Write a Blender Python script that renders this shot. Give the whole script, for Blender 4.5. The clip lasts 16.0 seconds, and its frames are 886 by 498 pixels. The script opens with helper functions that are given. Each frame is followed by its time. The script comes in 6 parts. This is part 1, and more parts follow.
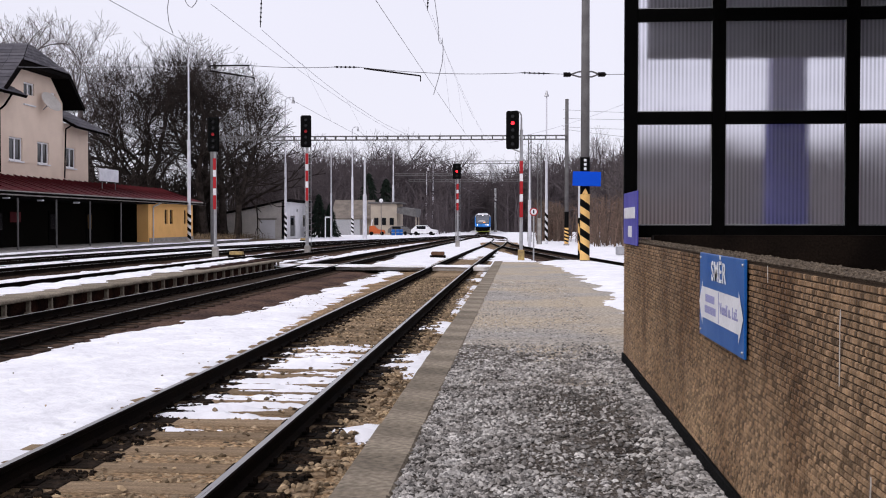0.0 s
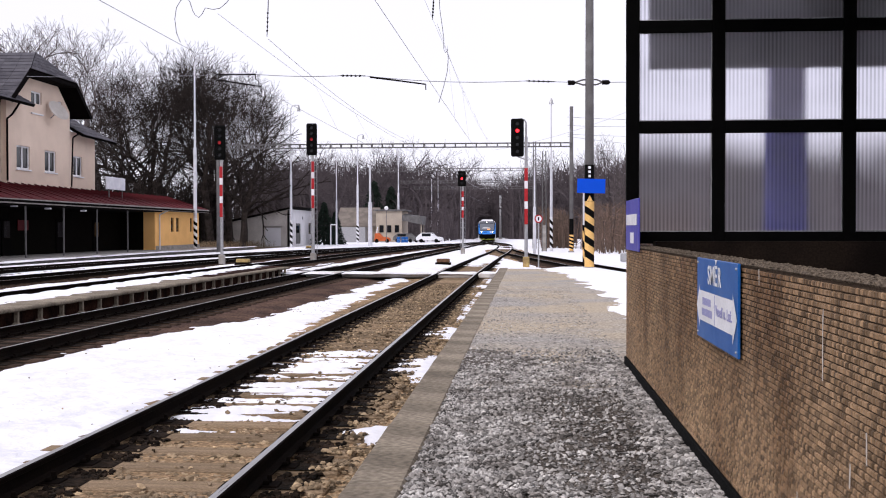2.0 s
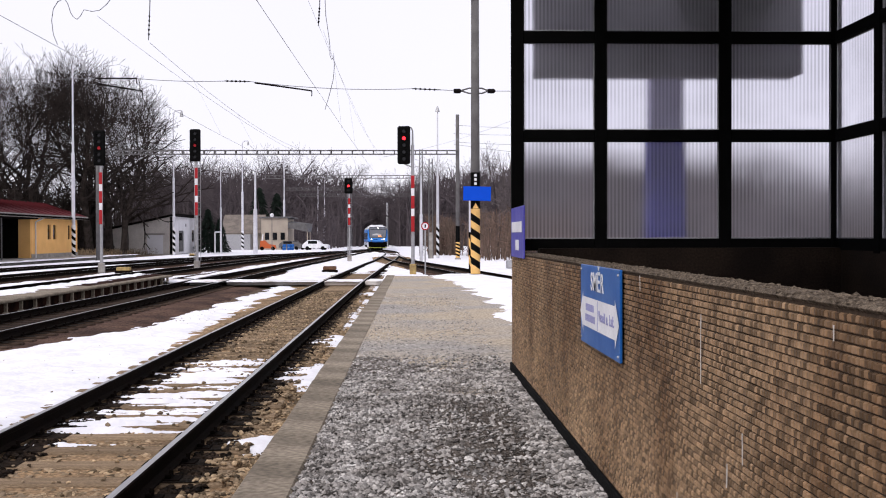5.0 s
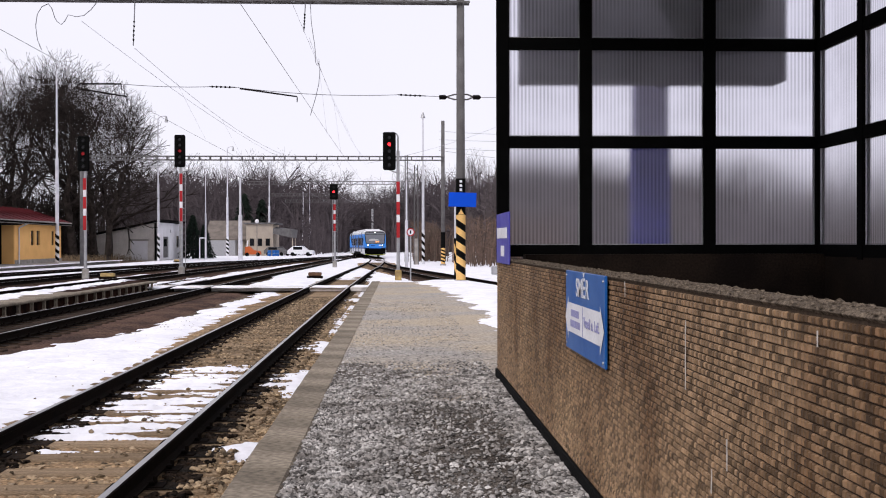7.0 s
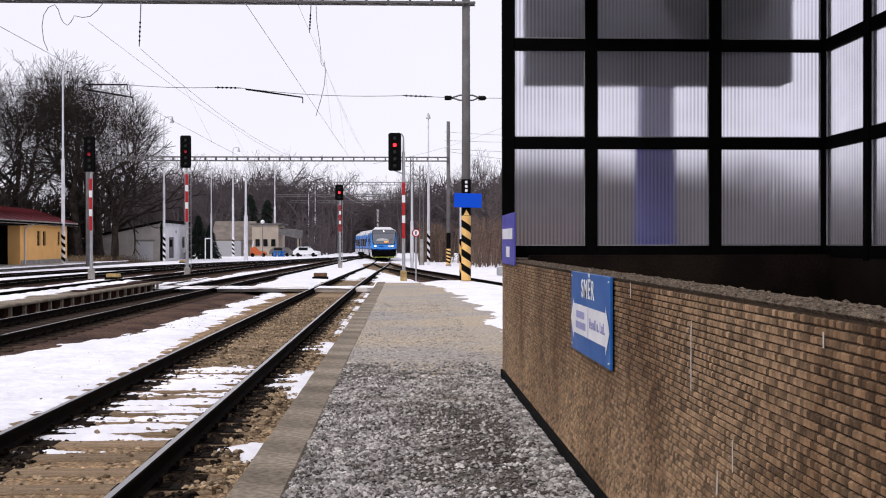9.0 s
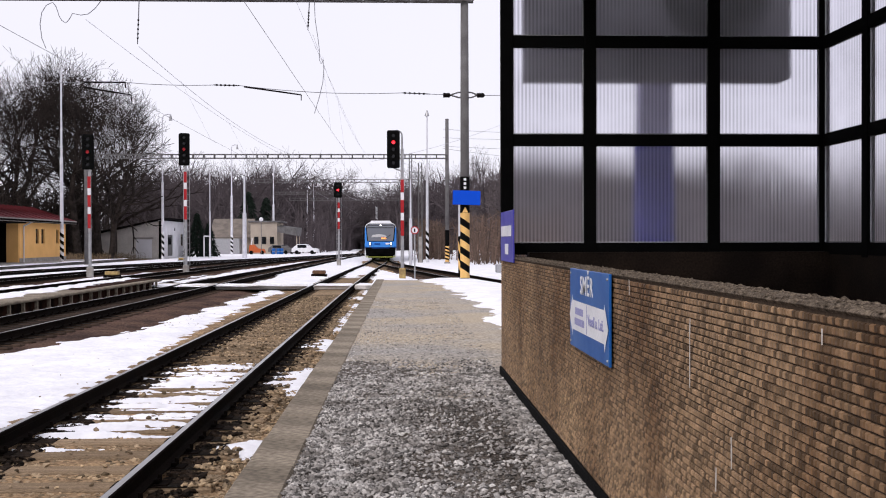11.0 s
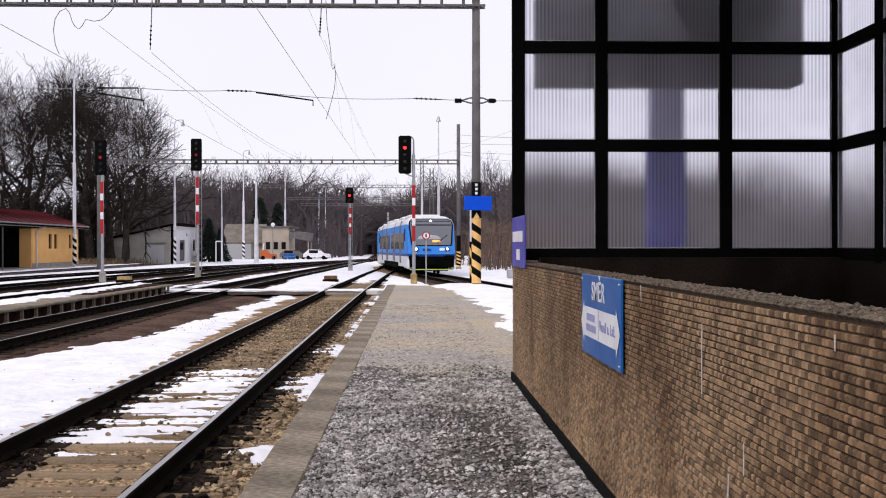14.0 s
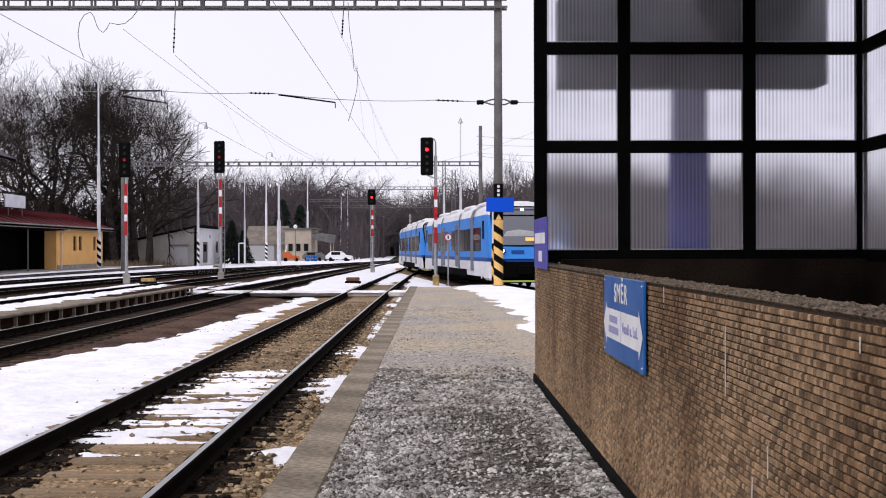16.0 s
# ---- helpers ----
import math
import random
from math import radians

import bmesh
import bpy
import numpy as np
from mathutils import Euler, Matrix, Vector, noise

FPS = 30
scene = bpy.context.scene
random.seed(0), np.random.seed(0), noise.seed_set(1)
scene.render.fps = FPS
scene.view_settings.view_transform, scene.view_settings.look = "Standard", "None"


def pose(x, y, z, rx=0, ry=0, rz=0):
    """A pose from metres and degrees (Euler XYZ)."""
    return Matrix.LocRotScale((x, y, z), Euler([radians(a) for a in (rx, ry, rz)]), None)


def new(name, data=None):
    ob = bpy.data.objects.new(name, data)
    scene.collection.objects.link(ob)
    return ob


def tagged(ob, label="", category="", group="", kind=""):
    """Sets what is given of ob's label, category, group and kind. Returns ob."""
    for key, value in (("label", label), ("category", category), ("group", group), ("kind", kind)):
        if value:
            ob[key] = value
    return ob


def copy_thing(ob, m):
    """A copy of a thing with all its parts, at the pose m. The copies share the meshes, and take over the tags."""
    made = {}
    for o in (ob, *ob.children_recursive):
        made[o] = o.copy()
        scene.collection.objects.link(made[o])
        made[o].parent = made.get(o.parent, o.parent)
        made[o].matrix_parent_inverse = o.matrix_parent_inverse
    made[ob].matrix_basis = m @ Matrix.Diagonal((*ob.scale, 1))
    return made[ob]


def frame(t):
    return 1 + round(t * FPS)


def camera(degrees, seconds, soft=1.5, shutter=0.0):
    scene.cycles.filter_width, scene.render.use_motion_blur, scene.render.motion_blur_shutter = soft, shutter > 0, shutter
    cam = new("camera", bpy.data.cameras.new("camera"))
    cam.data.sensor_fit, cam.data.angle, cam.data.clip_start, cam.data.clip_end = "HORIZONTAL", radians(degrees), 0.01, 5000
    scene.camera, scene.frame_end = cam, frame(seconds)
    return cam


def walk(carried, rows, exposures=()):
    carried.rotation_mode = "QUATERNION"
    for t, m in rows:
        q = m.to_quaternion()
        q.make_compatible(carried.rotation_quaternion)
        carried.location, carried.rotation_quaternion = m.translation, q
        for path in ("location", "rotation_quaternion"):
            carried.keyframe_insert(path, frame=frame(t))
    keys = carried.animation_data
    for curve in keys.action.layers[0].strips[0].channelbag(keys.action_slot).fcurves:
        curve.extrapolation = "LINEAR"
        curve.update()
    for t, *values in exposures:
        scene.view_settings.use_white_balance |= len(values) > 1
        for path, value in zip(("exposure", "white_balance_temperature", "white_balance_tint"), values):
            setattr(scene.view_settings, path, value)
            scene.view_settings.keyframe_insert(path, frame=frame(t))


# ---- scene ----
cam = camera(43.38, 16.0, soft=1.05)
ROWS = [  # seconds, eye, yaw, pitch, roll
    (0, -0.003, 0.268, 1.553, 3.83, -1.401, -0.039),
    (0.5, -0.003, 0.261, 1.551, 4.03, -1.220, -0.052),
    (1, 0.001, 0.124, 1.550, 4.257, -1.156, -0.016),
    (1.5, 0.000, -0.000, 1.550, 4.288, -1.098, -0.000),
    (2, 0.000, 0.000, 1.550, 4.088, -1.026, 0.081),
    (2.5, -0.000, 0.000, 1.550, 4.067, -0.995, 0.080),
    (3, 0.000, -0.000, 1.550, 3.772, -1.013, 0.087),
    (3.5, 0.000, -0.000, 1.550, 1.779, -0.950, -0.064),
    (4, -0.000, 0.000, 1.550, -1.197, -0.880, -0.072),
    (6.5, 0.000, -0.000, 1.550, -2.111, -0.372, 0.181),
    (7, 0.000, -0.000, 1.550, -2.483, -0.352, 0.101),
    (7.5, 0.000, -0.000, 1.550, -2.346, -0.302, 0.048),
    (8, 0.000, -0.000, 1.550, -2.324, -0.354, 0.086),
    (8.5, 0.000, -0.000, 1.550, -2.392, -0.406, 0.121),
    (9, 0.000, -0.000, 1.550, -2.206, -0.313, 0.057),
    (11.5, 0.000, -0.000, 1.550, -2.289, -0.467, 0.155),
    (12, 0.000, -0.000, 1.550, -2.317, -0.447, 0.144),
    (12.5, 0.000, -0.000, 1.550, -2.321, -0.421, 0.177),
    (13, 0.000, -0.000, 1.550, -2.421, -0.441, 0.240),
    (13.5, -0.000, -0.000, 1.550, -0.869, -0.239, 0.038),
    (14, 0.000, -0.000, 1.550, -1.684, -0.172, 0.088),
    (14.5, 0.000, -0.000, 1.550, -1.763, -0.331, 0.149),
    (15, 0.000, -0.000, 1.550, -1.684, -0.231, 0.047),
    (15.5, 0.000, -0.000, 1.550, -1.732, -0.213, 0.052),
    (16, -0.000, 0.000, 1.550, -0.548, -0.083, 0.132),
]
walk(cam, [(t, pose(x, y, z, 90 + pitch, roll, yaw)) for t, x, y, z, yaw, pitch, roll in ROWS],
     [(0.0, -0.04, 6400, 15), (0.5, 0.0, 6400, 15), (1.5, 0.17, 6400, 16), (3.5, 0.19, 6400, 16), (4.2, 0.18, 6430, 15), (6.5, 0.05, 6500, 15), (16.0, 0.07, 6500, 15)])

# ---- light: a bright overcast winter sky ----
world = bpy.data.worlds.new("overcast_sky")
scene.world = world
world.use_nodes = True
wt = world.node_tree
wn, wl = wt.nodes, wt.links
wn.clear()
w_out, w_bg = wn.new("ShaderNodeOutputWorld"), wn.new("ShaderNodeBackground")
w_sky, w_mix = wn.new("ShaderNodeTexSky"), wn.new("ShaderNodeMixRGB")
w_sky.sky_type, w_sky.sun_disc = "NISHITA", False
w_sky.sun_elevation, w_sky.sun_rotation = radians(28), radians(200)
w_dim = wn.new("ShaderNodeMixRGB")
w_dim.blend_type, w_dim.inputs[0].default_value = "MULTIPLY", 1.0
w_dim.inputs[2].default_value = (0.09, 0.09, 0.09, 1)
wl.new(w_sky.outputs[0], w_dim.inputs[1])
w_noise, w_ramp, w_co = wn.new("ShaderNodeTexNoise"), wn.new("ShaderNodeValToRGB"), wn.new("ShaderNodeTexCoord")
w_noise.inputs["Scale"].default_value, w_noise.inputs["Detail"].default_value = 1.6, 3
w_ramp.color_ramp.elements[0].position, w_ramp.color_ramp.elements[0].color = 0.3, (0.86, 0.865, 0.94, 1)
w_ramp.color_ramp.elements[1].position, w_ramp.color_ramp.elements[1].color = 0.7, (0.92, 0.925, 1.01, 1)
wl.new(w_co.outputs["Generated"], w_noise.inputs["Vector"])
wl.new(w_noise.outputs[0], w_ramp.inputs[0])
w_mix.inputs[0].default_value = 0.93
wl.new(w_dim.outputs[0], w_mix.inputs[1])
wl.new(w_ramp.outputs[0], w_mix.inputs[2])
wl.new(w_mix.outputs[0], w_bg.inputs[0])
w_bg.inputs[1].default_value = 1.02
wl.new(w_bg.outputs[0], w_out.inputs[0])
sun = new("sun", bpy.data.lights.new("sun", "SUN"))
sun.data.energy, sun.data.angle, sun.data.color = 1.5, radians(24), (1.0, 0.97, 0.93)
sun.rotation_euler = (radians(50), 0, radians(-35))

# ---- mesh helpers ----
class Mesh:
    """Gathers vertices and faces; make() links them as one object."""

    def __init__(self):
        self.v, self.f, self.m = [], [], []

    def add(self, verts, faces, slot=0):
        n = len(self.v)
        self.v.extend([tuple(p) for p in verts])
        self.f.extend([tuple(i + n for i in q) for q in faces])
        self.m.extend([slot] * len(faces))
        return self

    def box(self, x0, x1, y0, y1, z0, z1, slot=0, bevel=0.0, at=None):
        if bevel <= 0:
            vs = [Vector((x, y, z)) for z in (z0, z1) for y in (y0, y1) for x in (x0, x1)]
            fs = [(0, 2, 3, 1), (4, 5, 7, 6), (0, 1, 5, 4), (2, 6, 7, 3), (0, 4, 6, 2), (1, 3, 7, 5)]
        else:
            vs, index = [], {}
            lo, hi = (x0, y0, z0), (x1, y1, z1)
            for s in [(a, b, c) for c in (0, 1) for b in (0, 1) for a in (0, 1)]:
                for k in range(3):
                    p = [(hi[i] if s[i] else lo[i]) + (0 if i == k else (-bevel if s[i] else bevel)) for i in range(3)]
                    index[s, k] = len(vs)
                    vs.append(Vector(p))
            fs = []
            for k in range(3):
                a, b = [i for i in range(3) if i != k]
                for side in (0, 1):
                    loop = []
                    for u, w in ((0, 0), (1, 0), (1, 1), (0, 1)):
                        s = [0, 0, 0]
                        s[k], s[a], s[b] = side, u, w
                        loop.append(index[tuple(s), k])
                    flip = (side == 1) == (k != 1)
                    fs.append(tuple(loop if flip else loop[::-1]))
            for k in range(3):
                a, b = [i for i in range(3) if i != k]
                for u in (0, 1):
                    for w in (0, 1):
                        s, t = [0, 0, 0], [0, 0, 0]
                        s[a], s[b], t[a], t[b] = u, w, u, w
                        t[k] = 1
                        s, t = tuple(s), tuple(t)
                        q = [index[s, a], index[t, a], index[t, b], index[s, b]]
                        fs.append(tuple(q if (u == w) == (k == 1) else q[::-1]))
            for s in [(a, b, c) for c in (0, 1) for b in (0, 1) for a in (0, 1)]:
                q = [index[s, 0], index[s, 1], index[s, 2]]
                fs.append(tuple(q if sum(s) % 2 else q[::-1]))
        if at is not None:
            vs = [at @ p for p in vs]
        return self.add(vs, fs, slot)

    def tube(self, p, q, r, r2=None, n=8, slot=0, caps=True):
        p, q = Vector(p), Vector(q)
        r2 = r if r2 is None else r2
        way = (q - p).normalized()
        side = way.cross(Vector((0, 0, 1)) if abs(way.z) < 0.9 else Vector((1, 0, 0))).normalized()
        up = side.cross(way)
        ring = [side * math.cos(2 * math.pi * i / n) + up * math.sin(2 * math.pi * i / n) for i in range(n)]
        vs = [p + d * r for d in ring] + [q + d * r2 for d in ring]
        fs = [(i, (i + 1) % n, n + (i + 1) % n, n + i) for i in range(n)]
        if caps:
            fs += [tuple(range(n - 1, -1, -1)), tuple(range(n, 2 * n))]
        return self.add(vs, fs, slot)

    def pipe(self, points, r, n=6, slot=0):
        for a, b in zip(points, points[1:]):
            self.tube(a, b, r, r, n, slot)
        return self

    def sweep(self, profile, rings, slot=0, closed=True, caps=True):
        """profile: points (u, w); rings: (origin, side, up)."""
        n, vs, fs = len(profile), [], []
        for o, s, u in rings:
            vs += [Vector(o) + Vector(s) * a + Vector(u) * b for a, b in profile]
        for k in range(len(rings) - 1):
            for i in range(n if closed else n - 1):
                j = (i + 1) % n
                fs.append((k * n + i, k * n + j, (k + 1) * n + j, (k + 1) * n + i))
        if caps:
            fs += [tuple(range(n - 1, -1, -1)), tuple((len(rings) - 1) * n + i for i in range(n))]
        return self.add(vs, fs, slot)

    def weld(self):
        """Joins corners that meet, so that strips become one wall."""
        seen, index = {}, []
        for p in self.v:
            index.append(seen.setdefault(tuple(round(c, 4) for c in p), len(seen)))
        self.v = list(seen)
        faces = [tuple(index[i] for i in q) for q in self.f]
        count = {}
        for q in faces:
            count[tuple(sorted(q))] = count.get(tuple(sorted(q)), 0) + 1
        keep = [k for k, q in enumerate(faces) if count[tuple(sorted(q))] == 1]
        self.f, self.m = [faces[k] for k in keep], [self.m[k] for k in keep]
        return self

    def data(self, name, mats, smooth=False):
        me = bpy.data.meshes.new(name)
        me.from_pydata(self.v, [], self.f)
        for m in mats:
            me.materials.append(m)
        me.polygons.foreach_set("material_index", self.m)
        if smooth:
            me.polygons.foreach_set("use_smooth", [True] * len(self.f))
        me.update()
        return me

    def make(self, name, mats, parent=None, label="", smooth=False):
        ob = new(name, self.data(name, mats if isinstance(mats, (list, tuple)) else [mats], smooth))
        if parent is not None:
            ob.parent = parent
        if label:
            ob["label"] = label
        return ob


def thing(name, label, category, at=None, group="", kind=""):
    ob = new(name)
    ob.empty_display_size = 0.2
    if at is not None:
        ob.matrix_basis = at
    return tagged(ob, label, category, group, kind)


def grade(y):
    """The line falls gently away from the platform."""
    return -0.0025 * min(max(y, 0.0), 320.0)


def n2(x, y, s, seed=0.0):
    return noise.noise(Vector((x * s, y * s, seed)))


# ---- materials ----
def material(name, colour, rough=0.8, metal=0.0, second=None, scale=4.0, fine=60.0, spread=0.25, bump=0.2, bump_scale=None,
             random_by="", spec=0.12, dist=0.01, swing=0.45, stretch=(1, 1, 1), sharp=0.15, grime=None):
    m = bpy.data.materials.new(name)
    m.use_nodes = True
    nt = m.node_tree
    nd, lk = nt.nodes, nt.links
    b = nd["Principled BSDF"]
    b.inputs["Roughness"].default_value, b.inputs["Metallic"].default_value = rough, metal
    b.inputs["Specular IOR Level"].default_value = spec
    co, mp = nd.new("ShaderNodeTexCoord"), nd.new("ShaderNodeMapping")
    mp.inputs["Scale"].default_value = stretch
    lk.new(co.outputs["Object"], mp.inputs["Vector"])
    big, small = nd.new("ShaderNodeTexNoise"), nd.new("ShaderNodeTexNoise")
    big.inputs["Scale"].default_value, big.inputs["Detail"].default_value = scale, 4
    small.inputs["Scale"].default_value, small.inputs["Detail"].default_value = fine, 3
    lk.new(mp.outputs[0], big.inputs["Vector"])
    lk.new(mp.outputs[0], small.inputs["Vector"])
    ramp = nd.new("ShaderNodeValToRGB")
    c, d = colour, second or tuple(k * (1 - spread) for k in colour)
    ramp.color_ramp.elements[0].position, ramp.color_ramp.elements[0].color = 0.5 - sharp, (*d, 1)
    ramp.color_ramp.elements[1].position, ramp.color_ramp.elements[1].color = 0.5 + sharp, (*c, 1)
    lk.new(big.outputs[0], ramp.inputs[0])
    vary = nd.new("ShaderNodeMapRange")
    vary.inputs["From Min"].default_value, vary.inputs["From Max"].default_value = 0.3, 0.7
    vary.inputs["To Min"].default_value, vary.inputs["To Max"].default_value = 1 - spread, 1 + spread
    lk.new(small.outputs[0], vary.inputs[0])
    mul = nd.new("ShaderNodeMixRGB")
    mul.blend_type, mul.inputs[0].default_value = "MULTIPLY", 1.0
    lk.new(ramp.outputs[0], mul.inputs[1])
    lk.new(vary.outputs[0], mul.inputs[2])
    last = mul.outputs[0]
    if random_by:
        src = nd.new("ShaderNodeObjectInfo") if random_by == "object" else nd.new("ShaderNodeNewGeometry")
        rv = nd.new("ShaderNodeMapRange")
        rv.inputs["To Min"].default_value, rv.inputs["To Max"].default_value = 1 - swing, 1 + swing
        lk.new(src.outputs["Random" if random_by == "object" else "Random Per Island"], rv.inputs[0])
        mul2 = nd.new("ShaderNodeMixRGB")
        mul2.blend_type, mul2.inputs[0].default_value = "MULTIPLY", 1.0
        lk.new(last, mul2.inputs[1])
        lk.new(rv.outputs[0], mul2.inputs[2])
        last = mul2.outputs[0]
    if grime:
        # broad stains and runs that cross the single pieces
        tint, size, wide = grime
        gm, gn, gr, gx = nd.new("ShaderNodeMapping"), nd.new("ShaderNodeTexNoise"), nd.new("ShaderNodeMapRange"), nd.new("ShaderNodeMixRGB")
        geo = nd.new("ShaderNodeNewGeometry")
        gm.inputs["Scale"].default_value = wide
        gn.inputs["Scale"].default_value, gn.inputs["Detail"].default_value = size, 5
        gn.inputs["Roughness"].default_value = 0.62
        gr.inputs["From Min"].default_value, gr.inputs["From Max"].default_value = 0.42, 0.66
        lk.new(geo.outputs["Position"], gm.inputs["Vector"])
        lk.new(gm.outputs[0], gn.inputs["Vector"])
        lk.new(gn.outputs[0], gr.inputs[0])
        gx.blend_type = "MULTIPLY"
        gx.inputs[2].default_value = (*tint, 1)
        lk.new(gr.outputs[0], gx.inputs[0])
        lk.new(last, gx.inputs[1])
        last = gx.outputs[0]
    lk.new(last, b.inputs["Base Color"])
    rr = nd.new("ShaderNodeMapRange")
    rr.inputs["To Min"].default_value, rr.inputs["To Max"].default_value = max(rough - 0.12, 0.03), min(rough + 0.1, 1)
    lk.new(big.outputs[0], rr.inputs[0])
    lk.new(rr.outputs[0], b.inputs["Roughness"])
    if bump:
        bp = nd.new("ShaderNodeBump")
        bp.inputs["Strength"].default_value, bp.inputs["Distance"].default_value = bump, dist
        src = small
        if bump_scale:
            src = nd.new("ShaderNodeTexNoise")
            src.inputs["Scale"].default_value, src.inputs["Detail"].default_value = bump_scale, 4
            lk.new(mp.outputs[0], src.inputs["Vector"])
        lk.new(src.outputs[0], bp.inputs["Height"])
        lk.new(bp.outputs[0], b.inputs["Normal"])
    return m


def glow(name, colour, strength):
    m = bpy.data.materials.new(name)
    m.use_nodes = True
    b = m.node_tree.nodes["Principled BSDF"]
    b.inputs["Base Color"].default_value = (*colour, 1)
    b.inputs["Emission Color"].default_value = (*colour, 1)
    b.inputs["Emission Strength"].default_value = strength
    return m


def plain_glass(name, colour, rough=0.03, spec=0.8):
    m = bpy.data.materials.new(name)
    m.use_nodes = True
    b = m.node_tree.nodes["Principled BSDF"]
    b.inputs["Base Color"].default_value = (*colour, 1)
    b.inputs["Roughness"].default_value, b.inputs["Specular IOR Level"].default_value = rough, spec
    return m


def ribbed_sheet():
    """Ribbed milky sheet: what lies behind shows softened, in vertical stripes."""
    m = bpy.data.materials.new("ribbed_sheet")
    m.use_nodes = True
    nd, lk = m.node_tree.nodes, m.node_tree.links
    co, mp, wv = nd.new("ShaderNodeTexCoord"), nd.new("ShaderNodeMapping"), nd.new("ShaderNodeTexWave")
    mp.inputs["Scale"].default_value = (1, 1, 0)
    lk.new(co.outputs["Object"], mp.inputs["Vector"])
    wv.wave_type, wv.bands_direction = "BANDS", "X"
    wv.inputs["Scale"].default_value, wv.inputs["Distortion"].default_value = 8.2, 0.3
    lk.new(mp.outputs[0], wv.inputs["Vector"])
    fade, dirt = nd.new("ShaderNodeTexNoise"), nd.new("ShaderNodeTexNoise")
    fade.inputs["Scale"].default_value, fade.inputs["Detail"].default_value = 1.7, 2
    dirt.inputs["Scale"].default_value, dirt.inputs["Detail"].default_value = 2.2, 5
    lk.new(co.outputs["Object"], fade.inputs["Vector"])
    lk.new(co.outputs["Object"], dirt.inputs["Vector"])
    # shading of the ribs is put into the colour, stronger in some places
    deep = nd.new("ShaderNodeMapRange")
    deep.inputs["From Min"].default_value, deep.inputs["From Max"].default_value = 0.3, 0.7
    deep.inputs["To Min"].default_value, deep.inputs["To Max"].default_value = 0.12, 0.5
    lk.new(fade.outputs[0], deep.inputs[0])
    tint = nd.new("ShaderNodeMixRGB")
    tint.inputs[1].default_value, tint.inputs[2].default_value = (0.84, 0.832, 0.885, 1), (0.94, 0.93, 0.985, 1)
    lk.new(dirt.outputs[0], tint.inputs[0])
    rib_shade = nd.new("ShaderNodeMixRGB")
    rib_shade.blend_type = "MULTIPLY"
    lk.new(deep.outputs[0], rib_shade.inputs[0])
    lk.new(tint.outputs[0], rib_shade.inputs[1])
    lk.new(wv.outputs[0], rib_shade.inputs[2])
    soft, clear, milk, gloss = nd.new("ShaderNodeBsdfRefraction"), nd.new("ShaderNodeBsdfTransparent"), nd.new("ShaderNodeBsdfTranslucent"), nd.new("ShaderNodeBsdfGlossy")
    soft.inputs["IOR"].default_value, soft.inputs["Roughness"].default_value = 1.1, 0.32
    gloss.inputs["Roughness"].default_value = 0.25
    for b in (soft, clear, milk):
        lk.new(rib_shade.outputs[0], b.inputs["Color"])
    through_mix, body, face = nd.new("ShaderNodeMixShader"), nd.new("ShaderNodeMixShader"), nd.new("ShaderNodeMixShader")
    through_mix.inputs[0].default_value, body.inputs[0].default_value, face.inputs[0].default_value = 0.15, 0.14, 0.02
    lk.new(soft.outputs[0], through_mix.inputs[1])
    lk.new(clear.outputs[0], through_mix.inputs[2])
    lk.new(through_mix.outputs[0], body.inputs[1])
    lk.new(milk.outputs[0], body.inputs[2])
    lk.new(body.outputs[0], face.inputs[1])
    lk.new(gloss.outputs[0], face.inputs[2])
    lk.new(face.outputs[0], nd["Material Output"].inputs[0])
    return m


def clear_sheet():
    m = bpy.data.materials.new("sheet_smooth_side")
    m.use_nodes = True
    nd = m.node_tree.nodes
    b = nd.new("ShaderNodeBsdfTransparent")
    b.inputs["Color"].default_value = (0.97, 0.97, 0.98, 1)
    m.node_tree.links.new(b.outputs[0], nd["Material Output"].inputs[0])
    return m


